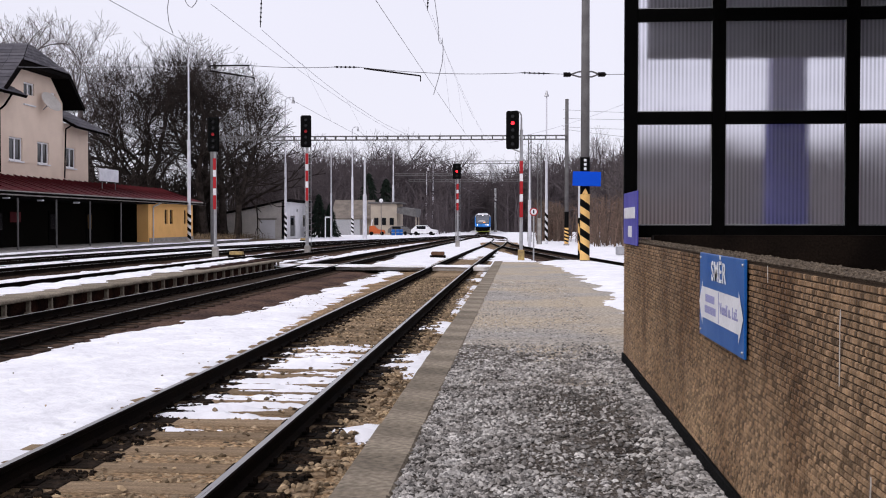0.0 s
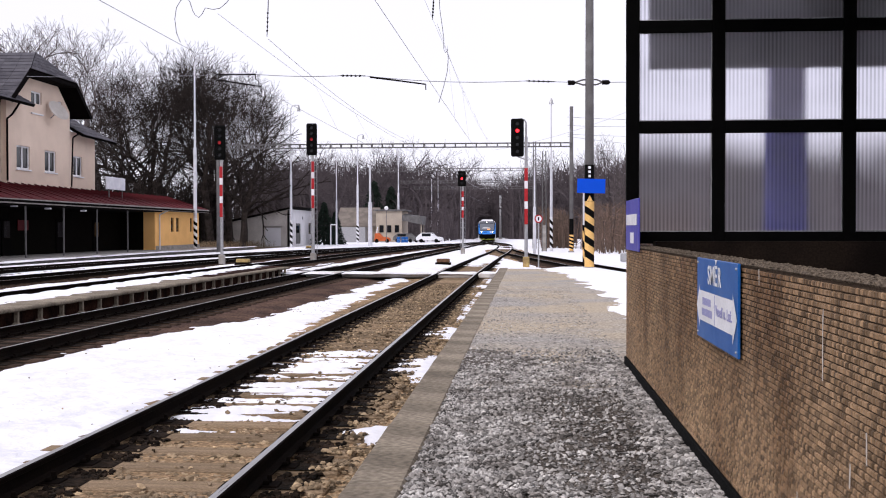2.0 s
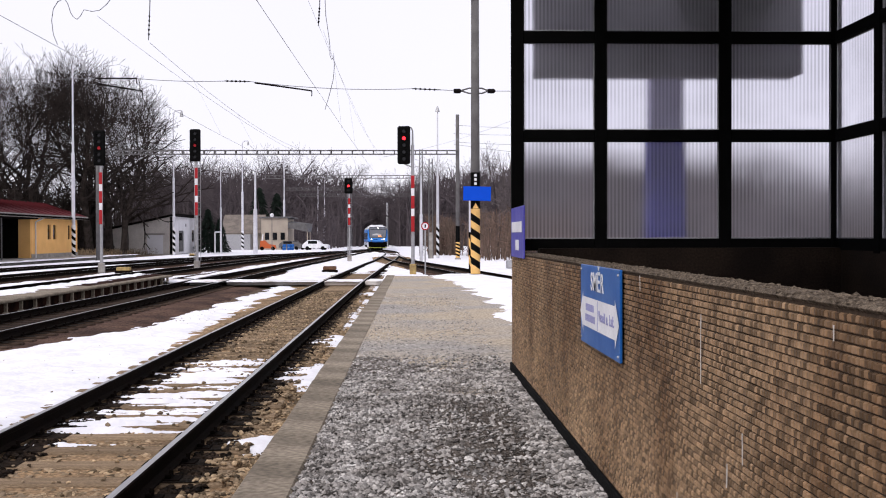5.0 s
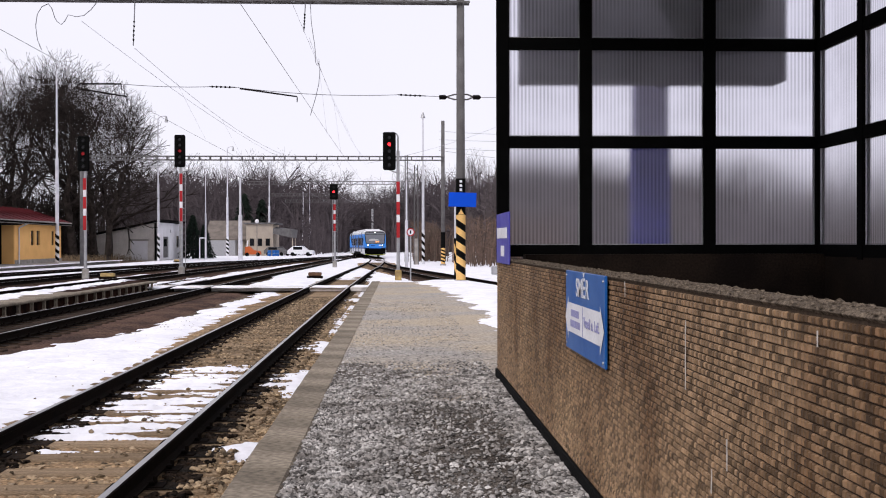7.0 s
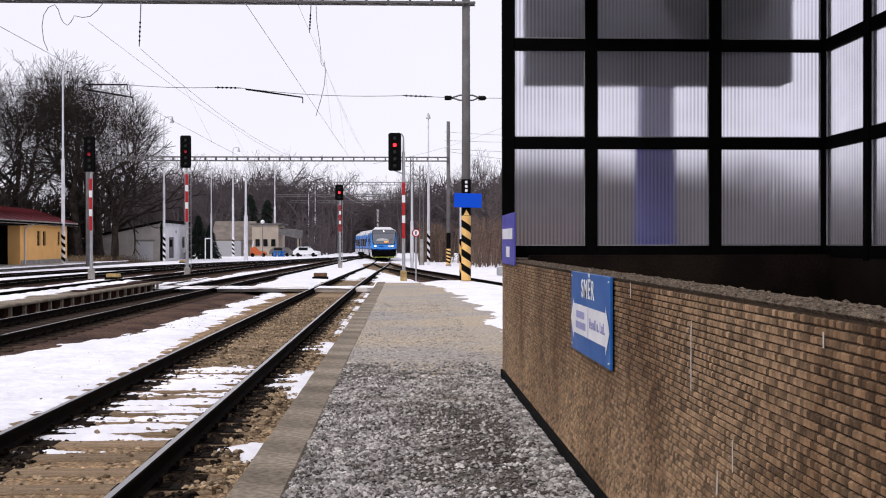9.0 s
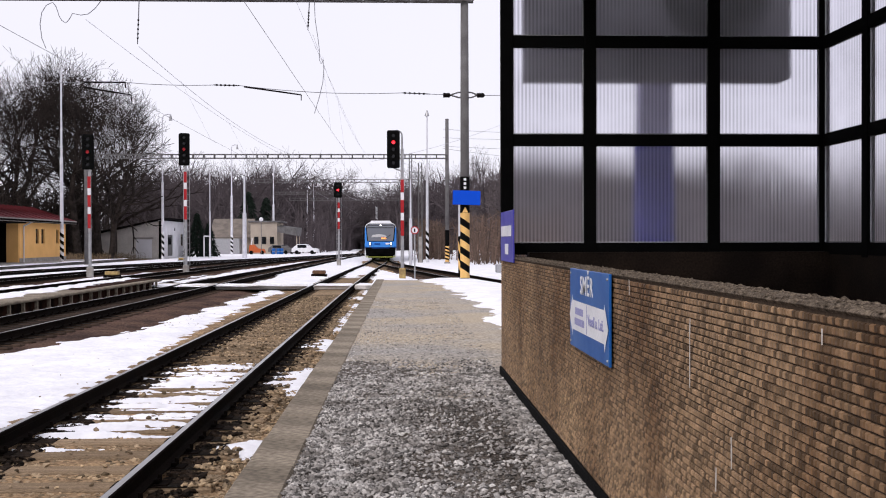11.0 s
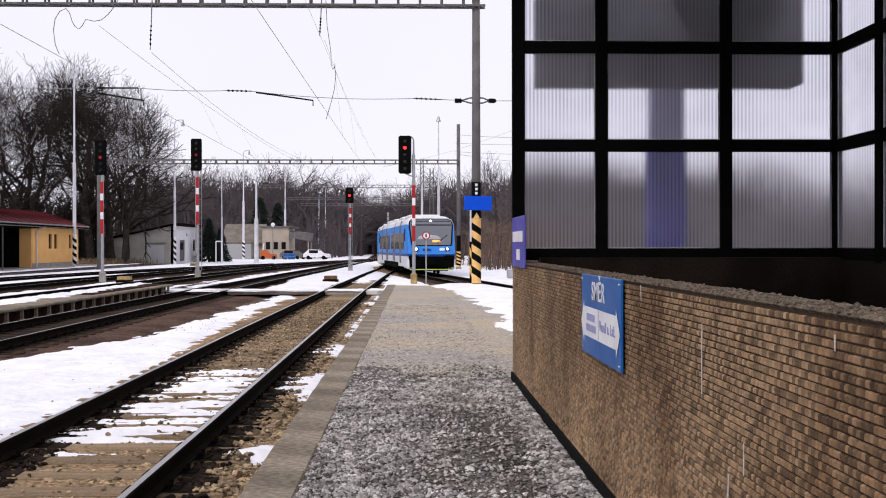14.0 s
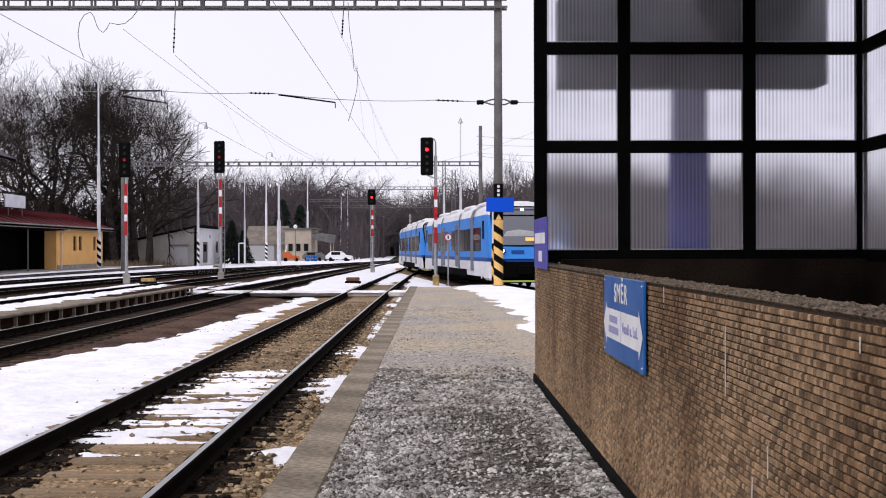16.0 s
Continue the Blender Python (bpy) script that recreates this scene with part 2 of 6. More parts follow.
M = {
    "earth": material("earth", (0.15, 0.105, 0.075), 0.95, second=(0.075, 0.058, 0.046), scale=0.35, fine=14, spread=0.45, bump=0.6, bump_scale=9, dist=0.05, spec=0.02),
    "ballast": material("ballast_bed", (0.38, 0.255, 0.145), 0.95, second=(0.19, 0.13, 0.08), scale=1.3, fine=24, spread=0.6, bump=1.0, bump_scale=20, dist=0.05, spec=0.03),
    "dark_ballast": material("dark_ballast_bed", (0.125, 0.078, 0.058), 0.95, second=(0.055, 0.036, 0.03), scale=1.0, fine=20, spread=0.6, bump=1.0, bump_scale=20, dist=0.05, spec=0.02),
    "stone": material("ballast_stone", (0.35, 0.255, 0.155), 0.95, second=(0.17, 0.13, 0.09), scale=3, fine=40, spread=0.25, bump=0.3, random_by="island", spec=0.05, swing=0.7),
    "gravel": material("grey_gravel", (0.43, 0.41, 0.385), 0.95, second=(0.18, 0.165, 0.15), scale=4, fine=60, spread=0.2, bump=0.3, random_by="island", spec=0.05, swing=0.75),
    "gravel_bed": material("gravel_bed", (0.20, 0.175, 0.15), 0.95, second=(0.08, 0.067, 0.056), scale=1.3, fine=70, spread=0.8, bump=1.0, bump_scale=60, dist=0.03, spec=0.03),
    "asphalt": material("gritty_asphalt", (0.41, 0.345, 0.26), 0.95, second=(0.33, 0.308, 0.28), scale=0.4, fine=26, spread=0.5, bump=0.6, bump_scale=30, dist=0.02, spec=0.03, sharp=0.1),
    "snow": material("old_snow", (0.88, 0.88, 0.91), 0.85, second=(0.76, 0.755, 0.79), scale=1.6, fine=9, spread=0.05, bump=0.7, bump_scale=5, dist=0.07, spec=0.05),
    "kerb": material("kerb_concrete", (0.27, 0.228, 0.175), 0.9, second=(0.15, 0.125, 0.095), scale=1.6, fine=22, spread=0.35, bump=0.3, random_by="object", spec=0.05, swing=0.14),
    "concrete": material("weathered_concrete", (0.36, 0.34, 0.32), 0.9, second=(0.24, 0.22, 0.2), scale=2, fine=45, spread=0.2, bump=0.35),
    "rail_side": material("rail_rust", (0.009, 0.006, 0.0045), 0.9, second=(0.005, 0.0035, 0.003), scale=3, fine=50, spread=0.35, bump=0.2, spec=0.02),
    "rail_top": material("rail_running_face", (0.42, 0.41, 0.40), 0.32, 1.0, second=(0.3, 0.29, 0.28), scale=2, fine=30, spread=0.1, bump=0.05, stretch=(6, 0.3, 1)),
    "sleeper": material("sleeper_wood", (0.29, 0.21, 0.135), 0.95, second=(0.19, 0.138, 0.09), scale=2.5, fine=40, spread=0.4, bump=0.7, random_by="object", stretch=(1, 6, 6), dist=0.008, spec=0.03, swing=0.3),
    "dark_sleeper": material("oily_sleeper_wood", (0.075, 0.05, 0.036), 0.95, second=(0.035, 0.025, 0.02), scale=2.5, fine=40, spread=0.4, bump=0.7, random_by="object", stretch=(1, 6, 6), dist=0.008, spec=0.03, swing=0.3),
    "blackish": material("oily_ballast", (0.024, 0.016, 0.011), 0.9, second=(0.009, 0.007, 0.005), scale=5, fine=30, spread=0.6, bump=1.0, bump_scale=30, dist=0.03, spec=0.04),
    "blackish_stone": material("blackish_ballast_stone", (0.03, 0.02, 0.014), 0.9, second=(0.01, 0.008, 0.006), scale=6, fine=40, spread=0.3, bump=0.3, random_by="island", spec=0.05, swing=0.7),
    "black_iron": material("black_steel", (0.003, 0.003, 0.003), 0.8, second=(0.002, 0.002, 0.002), scale=5, spread=0.2, bump=0.1, spec=0.02),
    "tile": material("mosaic_tile", (0.295, 0.194, 0.112), 0.6, second=(0.215, 0.138, 0.079), scale=0.8, fine=30, spread=0.25, bump=0.2, random_by="island", spec=0.15, swing=0.6, grime=((0.5, 0.43, 0.38), 1.5, (1, 1, 0.45))),
    "tile_one": material("mosaic_tile_piece", (0.295, 0.194, 0.112), 0.6, second=(0.215, 0.138, 0.079), scale=0.8, fine=30, spread=0.25, bump=0.2, random_by="object", spec=0.15, swing=0.6, grime=((0.5, 0.43, 0.38), 1.5, (1, 1, 0.45))),
    "grout": material("mosaic_grout", (0.05, 0.037, 0.027), 0.95, second=(0.075, 0.055, 0.04), scale=2, fine=60, spread=0.3, bump=0.4, spec=0.02),
    "coping": material("pebble_coping", (0.17, 0.135, 0.10), 0.95, second=(0.07, 0.055, 0.042), scale=40, fine=120, spread=0.5, bump=0.8, dist=0.01, spec=0.03),
    # brown tile darkened for the shade inside the stairway
    "shaded_tile": material("shaded_inner_tile", (0.016, 0.011, 0.008), 0.85, second=(0.007, 0.005, 0.004), scale=2, fine=50, spread=0.4, bump=0.3, spec=0.05),
    "tar": material("tar_plinth", (0.008, 0.008, 0.008), 0.8, spread=0.4, bump=0.4, spec=0.03),
    "sheet": ribbed_sheet(),
    "sheet_clear": clear_sheet(),
    "sign_blue": material("blue_enamel", (0.012, 0.095, 0.34), 0.35, second=(0.02, 0.12, 0.38), scale=3, spread=0.08, bump=0.03),
    "sign_violet": material("violet_blue_enamel", (0.075, 0.07, 0.36), 0.4, second=(0.09, 0.085, 0.40), scale=3, spread=0.08, bump=0.03),
    "bright_blue": material("bright_blue_board", (0.002, 0.075, 0.62), 0.5, spread=0.05, bump=0.02),
    "white": material("white_enamel", (0.78, 0.78, 0.80), 0.5, second=(0.68, 0.68, 0.70), scale=4, spread=0.06, bump=0.05),
    "grey_letter": material("grey_violet_lettering", (0.33, 0.33, 0.55), 0.5, spread=0.05, bump=0.0),
    "red": material("signal_red", (0.42, 0.028, 0.032), 0.55, second=(0.34, 0.02, 0.025), scale=4, spread=0.12, bump=0.05),
    "yellow": material("hazard_yellow", (0.80, 0.50, 0.18), 0.6, second=(0.70, 0.43, 0.15), scale=5, spread=0.12, bump=0.1),
    "hazard_black": material("hazard_black", (0.005, 0.005, 0.005), 0.7, spread=0.2, bump=0.1, spec=0.03),
    "mast_grey": material("mast_grey_paint", (0.155, 0.15, 0.15), 0.8, second=(0.11, 0.105, 0.105), scale=2, fine=30, spread=0.15, bump=0.15, spec=0.08),
    "galvanised": material("galvanised_steel", (0.40, 0.40, 0.41), 0.5, 0.6, second=(0.32, 0.32, 0.33), scale=5, fine=40, spread=0.12, bump=0.05),
    "pale_post": material("pale_post_paint", (0.66, 0.66, 0.70), 0.6, second=(0.55, 0.55, 0.6), scale=2, spread=0.08, bump=0.05),
    "wire": material("wire", (0.22, 0.22, 0.24), 0.7, 0.0, spread=0.1, bump=0.0),
    "thin_wire": material("thin_wire", (0.45, 0.45, 0.5), 0.5, 0.3, spread=0.1, bump=0.0),
    "insulator": material("brown_insulator", (0.012, 0.01, 0.01), 0.5, spread=0.2, bump=0.0, spec=0.05),
    "stucco": material("pinkish_stucco", (0.74, 0.60, 0.49), 0.9, second=(0.66, 0.53, 0.43), scale=0.6, fine=20, spread=0.08, bump=0.3),
    "ochre": material("ochre_render", (0.88, 0.51, 0.19), 0.9, second=(0.80, 0.45, 0.16), scale=0.8, fine=20, spread=0.06, bump=0.2),
    "slate": material("slate_roof", (0.105, 0.10, 0.112), 0.8, second=(0.07, 0.066, 0.078), scale=1.5, fine=18, spread=0.25, bump=0.4, random_by="island", swing=0.25, spec=0.1),
    # dark wood, so deep that it also paints the shade under eaves and canopy
    "dark_wood_shade": material("dark_wood_and_shade", (0.005, 0.004, 0.004), 0.9, spread=0.3, bump=0.2, spec=0.02),
    "canopy_red": material("canopy_red_roof", (0.11, 0.02, 0.024), 0.75, second=(0.08, 0.015, 0.018), scale=0.7, fine=15, spread=0.2, bump=0.2, spec=0.08),
    # wall brown taken nearly to black for the shade below the canopy
    "shaded_wall": material("shaded_brown_wall", (0.006, 0.005, 0.004), 0.9, spread=0.4, bump=0.2, spec=0.02),
    # brown-red earth, darkened for the shade behind the platform posts
    "brown_fill": material("shaded_rusty_fill", (0.045, 0.02, 0.014), 0.95, second=(0.012, 0.007, 0.006), scale=3, fine=25, spread=0.4, bump=0.6, spec=0.02),
    "hut": material("grey_beige_render", (0.62, 0.58, 0.54), 0.9, second=(0.50, 0.465, 0.43), scale=0.7, fine=15, spread=0.12, bump=0.2),
    "hut_white": material("light_hut_render", (0.74, 0.73, 0.76), 0.9, second=(0.66, 0.65, 0.67), scale=0.8, spread=0.06, bump=0.2),
    "tan": material("tan_render", (0.42, 0.36, 0.29), 0.9, second=(0.35, 0.3, 0.25), scale=0.7, fine=15, spread=0.12, bump=0.2),
    "old_roof": material("weathered_roofing", (0.21, 0.18, 0.155), 0.9, second=(0.14, 0.12, 0.105), scale=0.9, fine=12, spread=0.2, bump=0.3, spec=0.05),
    "pane": plain_glass("dark_window_glass", (0.01, 0.011, 0.013), 0.05, 0.3),
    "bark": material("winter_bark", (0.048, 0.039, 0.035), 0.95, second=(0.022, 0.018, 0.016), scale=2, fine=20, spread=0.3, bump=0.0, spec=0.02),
    # paler than near bark: the haze of distance is put into the colour
    "bark_hazy": material("hazy_far_bark", (0.105, 0.088, 0.092), 0.95, second=(0.06, 0.05, 0.054), scale=0.3, fine=4, spread=0.3, bump=0.0, spec=0.02),
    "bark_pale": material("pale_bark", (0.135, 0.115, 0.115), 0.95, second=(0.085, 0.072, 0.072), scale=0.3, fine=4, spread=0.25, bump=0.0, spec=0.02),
    "russet": material("russet_brush", (0.15, 0.10, 0.078), 0.95, second=(0.10, 0.075, 0.06), scale=0.6, fine=6, spread=0.3, bump=0.0, random_by="island"),
    "needles": material("dark_needles", (0.012, 0.02, 0.014), 0.9, spread=0.4, bump=0.0, random_by="island"),
    "drygrass": material("dry_grass", (0.23, 0.165, 0.10), 0.95, second=(0.15, 0.11, 0.075), scale=0.8, fine=9, spread=0.3, bump=0.0, random_by="island"),
    "train_blue": material("train_blue_paint", (0.025, 0.245, 0.74), 0.35, second=(0.02, 0.21, 0.68), scale=0.8, spread=0.05, bump=0.02, spec=0.4),
    "train_deep": material("train_deep_blue", (0.01, 0.06, 0.26), 0.35, spread=0.06, bump=0.02),
    "train_white": material("train_white_paint", (0.74, 0.75, 0.78), 0.4, second=(0.62, 0.62, 0.64), scale=0.7, fine=8, spread=0.06, bump=0.03),
    "train_grey": material("train_grey_pillar", (0.16, 0.165, 0.22), 0.5, spread=0.08, bump=0.03),
    "train_pane": plain_glass("train_window_glass", (0.01, 0.011, 0.013), 0.08, 0.12),
    # grey base stands for the sky's reflection in the raked glass
    "shield": plain_glass("windscreen_sky_grey", (0.11, 0.118, 0.14), 0.05, 0.9),
    "under": material("train_underframe", (0.004, 0.004, 0.004), 0.9, spread=0.3, bump=0.2, spec=0.02),
    "lamp_lit": glow("headlight_lens", (1.0, 0.97, 0.9), 6.0),
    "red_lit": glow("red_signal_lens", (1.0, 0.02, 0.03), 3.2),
    "red_dim": glow("dim_red_lens", (0.35, 0.006, 0.012), 0.28),
    "dest": glow("destination_display", (1.0, 0.35, 0.08), 0.9),
    "machine": material("weathered_yellow_box", (0.45, 0.33, 0.13), 0.8, second=(0.25, 0.17, 0.08), scale=4, spread=0.2, bump=0.2),
    "rust": material("brown_rust_box", (0.16, 0.085, 0.05), 0.9, second=(0.09, 0.05, 0.03), scale=4, spread=0.3, bump=0.2),
    "lime": material("lime_edge", (0.55, 0.62, 0.12), 0.5, spread=0.1, bump=0.0),
    "orange": material("orange_paint", (0.52, 0.12, 0.04), 0.6, spread=0.15, bump=0.05),
    "car_silver": material("silver_car_paint", (0.32, 0.32, 0.33), 0.35, 0.4, spread=0.06, bump=0.0),
    "tyre": material("tyre_rubber", (0.006, 0.006, 0.006), 0.9, spread=0.2, bump=0.1, spec=0.03),
    "blue_post": material("dark_blue_post", (0.006, 0.006, 0.22), 0.5, spread=0.1, bump=0.05),
    "lilac_post": material("grey_violet_post", (0.42, 0.41, 0.58), 0.5, spread=0.1, bump=0.05),
    "sleek_dark": material("dark_roof_board", (0.095, 0.092, 0.105), 0.7, spread=0.2, bump=0.1),
}
# ---- lines of the tracks, as x over y ----
def line(points):
    ys, xs = [p[0] for p in points], [p[1] for p in points]
    slopes = [0.0] * len(ys)
    for i in range(len(ys)):
        a, b = max(i - 1, 0), min(i + 1, len(ys) - 1)
        slopes[i] = (xs[b] - xs[a]) / (ys[b] - ys[a])

    def at(y):
        if y <= ys[0]:
            return xs[0] + slopes[0] * (y - ys[0])
        if y >= ys[-1]:
            return xs[-1] + slopes[-1] * (y - ys[-1])
        i = max(k for k in range(len(ys)) if ys[k] <= y)
        i = min(i, len(ys) - 2)
        h = ys[i + 1] - ys[i]
        t = (y - ys[i]) / h
        return ((1 + 2 * t) * (1 - t) ** 2 * xs[i] + t * (1 - t) ** 2 * h * slopes[i]
                + t * t * (3 - 2 * t) * xs[i + 1] + t * t * (t - 1) * h * slopes[i + 1])
    return at


TRAIN_LINE = line([(-30, 7.2), (5, 6.9), (25, 6.0), (34, 5.05), (44.5, 3.72), (54.5, 2.62), (60, 2.03), (71.5, 0.7), (84, -0.55), (95.5, -1.35), (106, -1.72),
                   (122, -1.88), (133, -2.1), (149, -3.0), (163, -4.5), (177, -5.7), (193, -6.1), (250, -7.5), (320, -9)])
TRACK_ONE = line([(-30, -2.57), (6, -2.56), (42, -2.47), (70, -2.15), (83, -1.9), (106, -1.76), (118, -1.86)])
TRACK_TWO = line([(-30, -7.72), (45, -7.66), (65, -7.4), (97, -6.85), (140, -6.25), (177, -5.75)])
TRACK_THREE = line([(-30, -12.75), (30, -12.7), (60, -12.4), (100, -11.3), (148, -8.2), (172, -6.1)])
TRACK_FOUR = line([(-30, -17.4), (60, -17.1), (105, -14.6), (150, -8.6)])
TRACK_FIVE = line([(-30, -22.2), (60, -21.8), (95, -18.5), (120, -13.6)])

# ---- ground ----
def grid(name, xs, ys, height, mat, label="", category="", kind="structure", keep=None, smooth=True, limit=None):
    mesh, vs = Mesh(), []
    for y in ys:
        for x in xs:
            x = x if limit is None else min(x, limit(y))
            vs.append((x, y, height(x, y)))
    n, fs = len(xs), []
    for j in range(len(ys) - 1):
        for i in range(n - 1):
            q = (j * n + i, j * n + i + 1, (j + 1) * n + i + 1, (j + 1) * n + i)
            if keep is None or any(keep(vs[k]) for k in q):
                fs.append(q)
    mesh.add(vs, fs)
    ob = mesh.make(name, mat, smooth=smooth)
    return tagged(ob, label, category, kind=kind)


def span(a, b, n):
    return [a + (b - a) * i / n for i in range(n + 1)]


def ground_z(x, y):
    far = max(0.0, abs(x + 8) - 40)
    return grade(y) - 0.27 + 0.03 * n2(x, y, 0.7) + 0.02 * far * (1 if y > 60 else 0.3) + 0.3 * min(far / 30, 1) * n2(x, y, 0.05, 3)


gx = span(-900, -60, 12) + span(-55, 30, 120)[0:] + span(40, 900, 12)
gy = span(-250, -10, 6)[:-1] + span(-10, 60, 90) + span(62, 200, 60) + span(215, 1800, 30)
grid("ground", gx, gy, ground_z, M["earth"], "brown winter earth of the railway yard", "ground")


def ribbon(name, at, y0, y1, step, profile, mat, dz):
    mesh, ys = Mesh(), span(y0, y1, max(2, int((y1 - y0) / step)))
    rings = [((at(y), y, grade(y) + dz), (1, 0, 0), (0, 0, 1)) for y in ys]
    mesh.sweep(profile, rings, closed=False, caps=False)
    return mesh.make(name, mat, smooth=True)


BED = [(-2.5, -0.12), (-1.9, -0.01), (-0.9, 0.0), (0, 0.012), (0.9, 0.0), (1.9, -0.01), (2.5, -0.12)]
for at, y0, y1 in ((TRACK_ONE, -12, 118), (TRACK_TWO, -12, 177), (TRACK_THREE, 5, 172), (TRACK_FOUR, 15, 150), (TRACK_FIVE, 20, 120), (TRAIN_LINE, -30, 320)):
    tagged(ribbon("ballast_bed", at, y0, y1, 1.5, BED, M["ballast"] if at is TRACK_ONE else M["dark_ballast"], -0.20 if at is not TRAIN_LINE else -0.205), "brown crushed stone ballast bed", "ballast", kind="structure")

INNER = [(-1.12, -0.03), (-0.9, 0.0), (0, 0.004), (0.9, 0.0), (1.12, -0.03)]
for at, y0, y1 in ((TRACK_TWO, -12, 140), (TRACK_THREE, 5, 140), (TRAIN_LINE, -30, 110)):
    tagged(ribbon("ballast_bed", at, y0, y1, 1.5, INNER, M["blackish"], -0.178), "blackish ballast between the rails", "ballast", kind="structure")

# ---- tracks ----
HEAD_HALF = 0.035
RAIL = [(-0.0625, -0.149), (0.0625, -0.149), (0.0625, -0.137), (0.012, -0.118), (0.0085, -0.05), (0.033, -0.036), (0.035, -0.008), (0.024, 0.0),
        (-0.024, 0.0), (-0.035, -0.008), (-0.033, -0.036), (-0.0085, -0.05), (-0.012, -0.118), (-0.0625, -0.137)]
sleeper_mesh = Mesh()
sleeper_mesh.box(-1.25, 1.25, -0.12, 0.12, -0.15, 0.0, 0, 0.018)
for sx in (-0.752, 0.752):
    sleeper_mesh.box(sx - 0.17, sx + 0.17, -0.08, 0.08, 0.0, 0.016, 1, 0.004)
    for k in (-1, 1):
        sleeper_mesh.box(sx + k * 0.085 - 0.022, sx + k * 0.085 + 0.022, -0.05, 0.05, 0.016, 0.045, 1, 0.006)
        sleeper_mesh.tube((sx + k * 0.1, 0, 0.04), (sx + k * 0.1, 0, 0.075), 0.017, 0.015, 6, 1)
    # much darker wood round the chairs, reaching further on the right side
    sleeper_mesh.box(sx - 0.23, sx + 0.33, -0.116, 0.116, 0.001, 0.006, 2, 0.002)
sleeper_data = sleeper_mesh.data("sleeper", [M["sleeper"], M["rail_side"], M["blackish"]])
dark_sleeper_data = sleeper_mesh.data("sleeper", [M["dark_sleeper"], M["rail_side"], M["blackish"]])


def lay_track(at, y0, y1, label, single_to):
    track = thing("railway_track", label, "railway track", group="tracks of the station")
    ys = span(y0, y1, max(4, int((y1 - y0) / 2.0)))
    for side in (-0.7525, 0.7525):
        rail = Mesh()
        rings = []
        for y in ys:
            s = (at(y + 0.5) - at(y - 0.5))
            k = math.hypot(1, s)
            rings.append(((at(y) + side / k, y - side * s / k, grade(y)), (1 / k, -s / k, 0), (0, 0, 1)))
        n = len(RAIL)
        rail.sweep(RAIL, rings)
        rail.m = [1 if (i < (len(rings) - 1) * n and i % n in (7,)) else 0 for i in range(len(rail.f))]
        rail.make("rail", [M["rail_side"], M["rail_top"]], track)
    rest, y = Mesh(), y0 + 0.2
    while y < y1:
        s = at(y + 0.5) - at(y - 0.5)
        turn = pose(at(y), y, grade(y) - 0.166 + 0.004 * n2(y, 0, 3), 0.6 * n2(y, 3, 2), 0, -math.degrees(math.atan(s)) + 0.8 * n2(y, 1, 5))
        if y < single_to:
            ob = new("sleeper", sleeper_data if at is TRACK_ONE else dark_sleeper_data)
            ob.parent = track
            ob.matrix_basis = turn
        else:
            rest.box(-1.25, 1.25, -0.12, 0.12, -0.1, 0.0, at=turn)
        y += 0.6
    if rest.v:
        rest.make("far_sleeper", M["sleeper" if at is TRACK_ONE else "dark_sleeper"], track)["kind"] = "stuff"
    return track


lay_track(TRACK_ONE, -6, 118, "straight rusty railway track on wooden sleepers beside the platform", 70)
lay_track(TRACK_TWO, -6, 176, "second rusty railway track behind a strip of snow", 60)
lay_track(TRACK_THREE, 10, 171, "third railway track behind the low platform", 12)
lay_track(TRACK_FOUR, 15, 149, "disused railway track among snow streaks", 16)
lay_track(TRACK_FIVE, 22, 119, "outer railway track before the station building", 23)
lay_track(TRAIN_LINE, -25, 318, "curving railway track on which the train arrives", -24)

# ---- the platform ----
def smooth_step(a, b, x):
    t = min(max((x - a) / (b - a), 0.0), 1.0)
    return t * t * (3 - 2 * t)


def plat_edge(y):
    return min(4.6, TRAIN_LINE(y) - 1.68)


def plat_z(x, y):
    return 0.2 - 0.0025 * max(y, 0) + 0.008 * n2(x, y, 1.3) + 0.004 * n2(x, y, 6)


grid("pavement", span(-0.62, 1.02, 16), span(9.6, 11.6, 8), lambda x, y: plat_z(x, y) + 0.003, M["asphalt"], "gritty asphalt where the gravel thins out", "platform")
grid("pavement", span(-0.62, 1.02, 24), span(-4, 13.8, 130), lambda x, y: plat_z(x, y) + min(0.0, 0.006 * (11.8 - y)) + (0.003 + 0.012 * n2(x, y, 1.1, 5)) * smooth_step(9.0, 10.5, y), M["gravel_bed"], "grey gravel surface of the platform", "platform")
grid("pavement", span(-0.62, 4.6, 26), span(11.6, 41.0, 60), lambda x, y: plat_z(x, y) + 0.003 - (0.25 if y > 40.9 else 0), M["asphalt"],
     "gritty grey-brown asphalt surface of the platform", "platform", limit=plat_edge)
grid("pavement", span(1.25, 4.6, 8), span(-4, 11.6, 8), lambda x, y: 0.17, M["concrete"], "concrete floor inside the glazed enclosure", "floor")
edge = thing("platform_edge", "row of worn concrete kerb stones along the track", "platform edge", kind="structure")
kerb_data = Mesh().box(-0.155, 0.155, -0.488, 0.488, -0.42, 0.0, 0, 0.016).data("kerb_stone", [M["kerb"]])
for k in range(46):
    y = -3.6 + k * 0.985
    ob = new("kerb_stone", kerb_data)
    ob.parent = edge
    ob.matrix_basis = pose(-0.785 + 0.0035 * (y - 5) / 1.0 * 0.7 + 0.006 * n2(k, 0, 1.7), y, 0.2 + grade(y) + 0.012 + 0.008 * n2(k, 2, 1.3), 0.25 * n2(k, 5, 1.1), 0.5 * n2(k, 7, 1.1), 0.3 * n2(k, 9, 2.1))
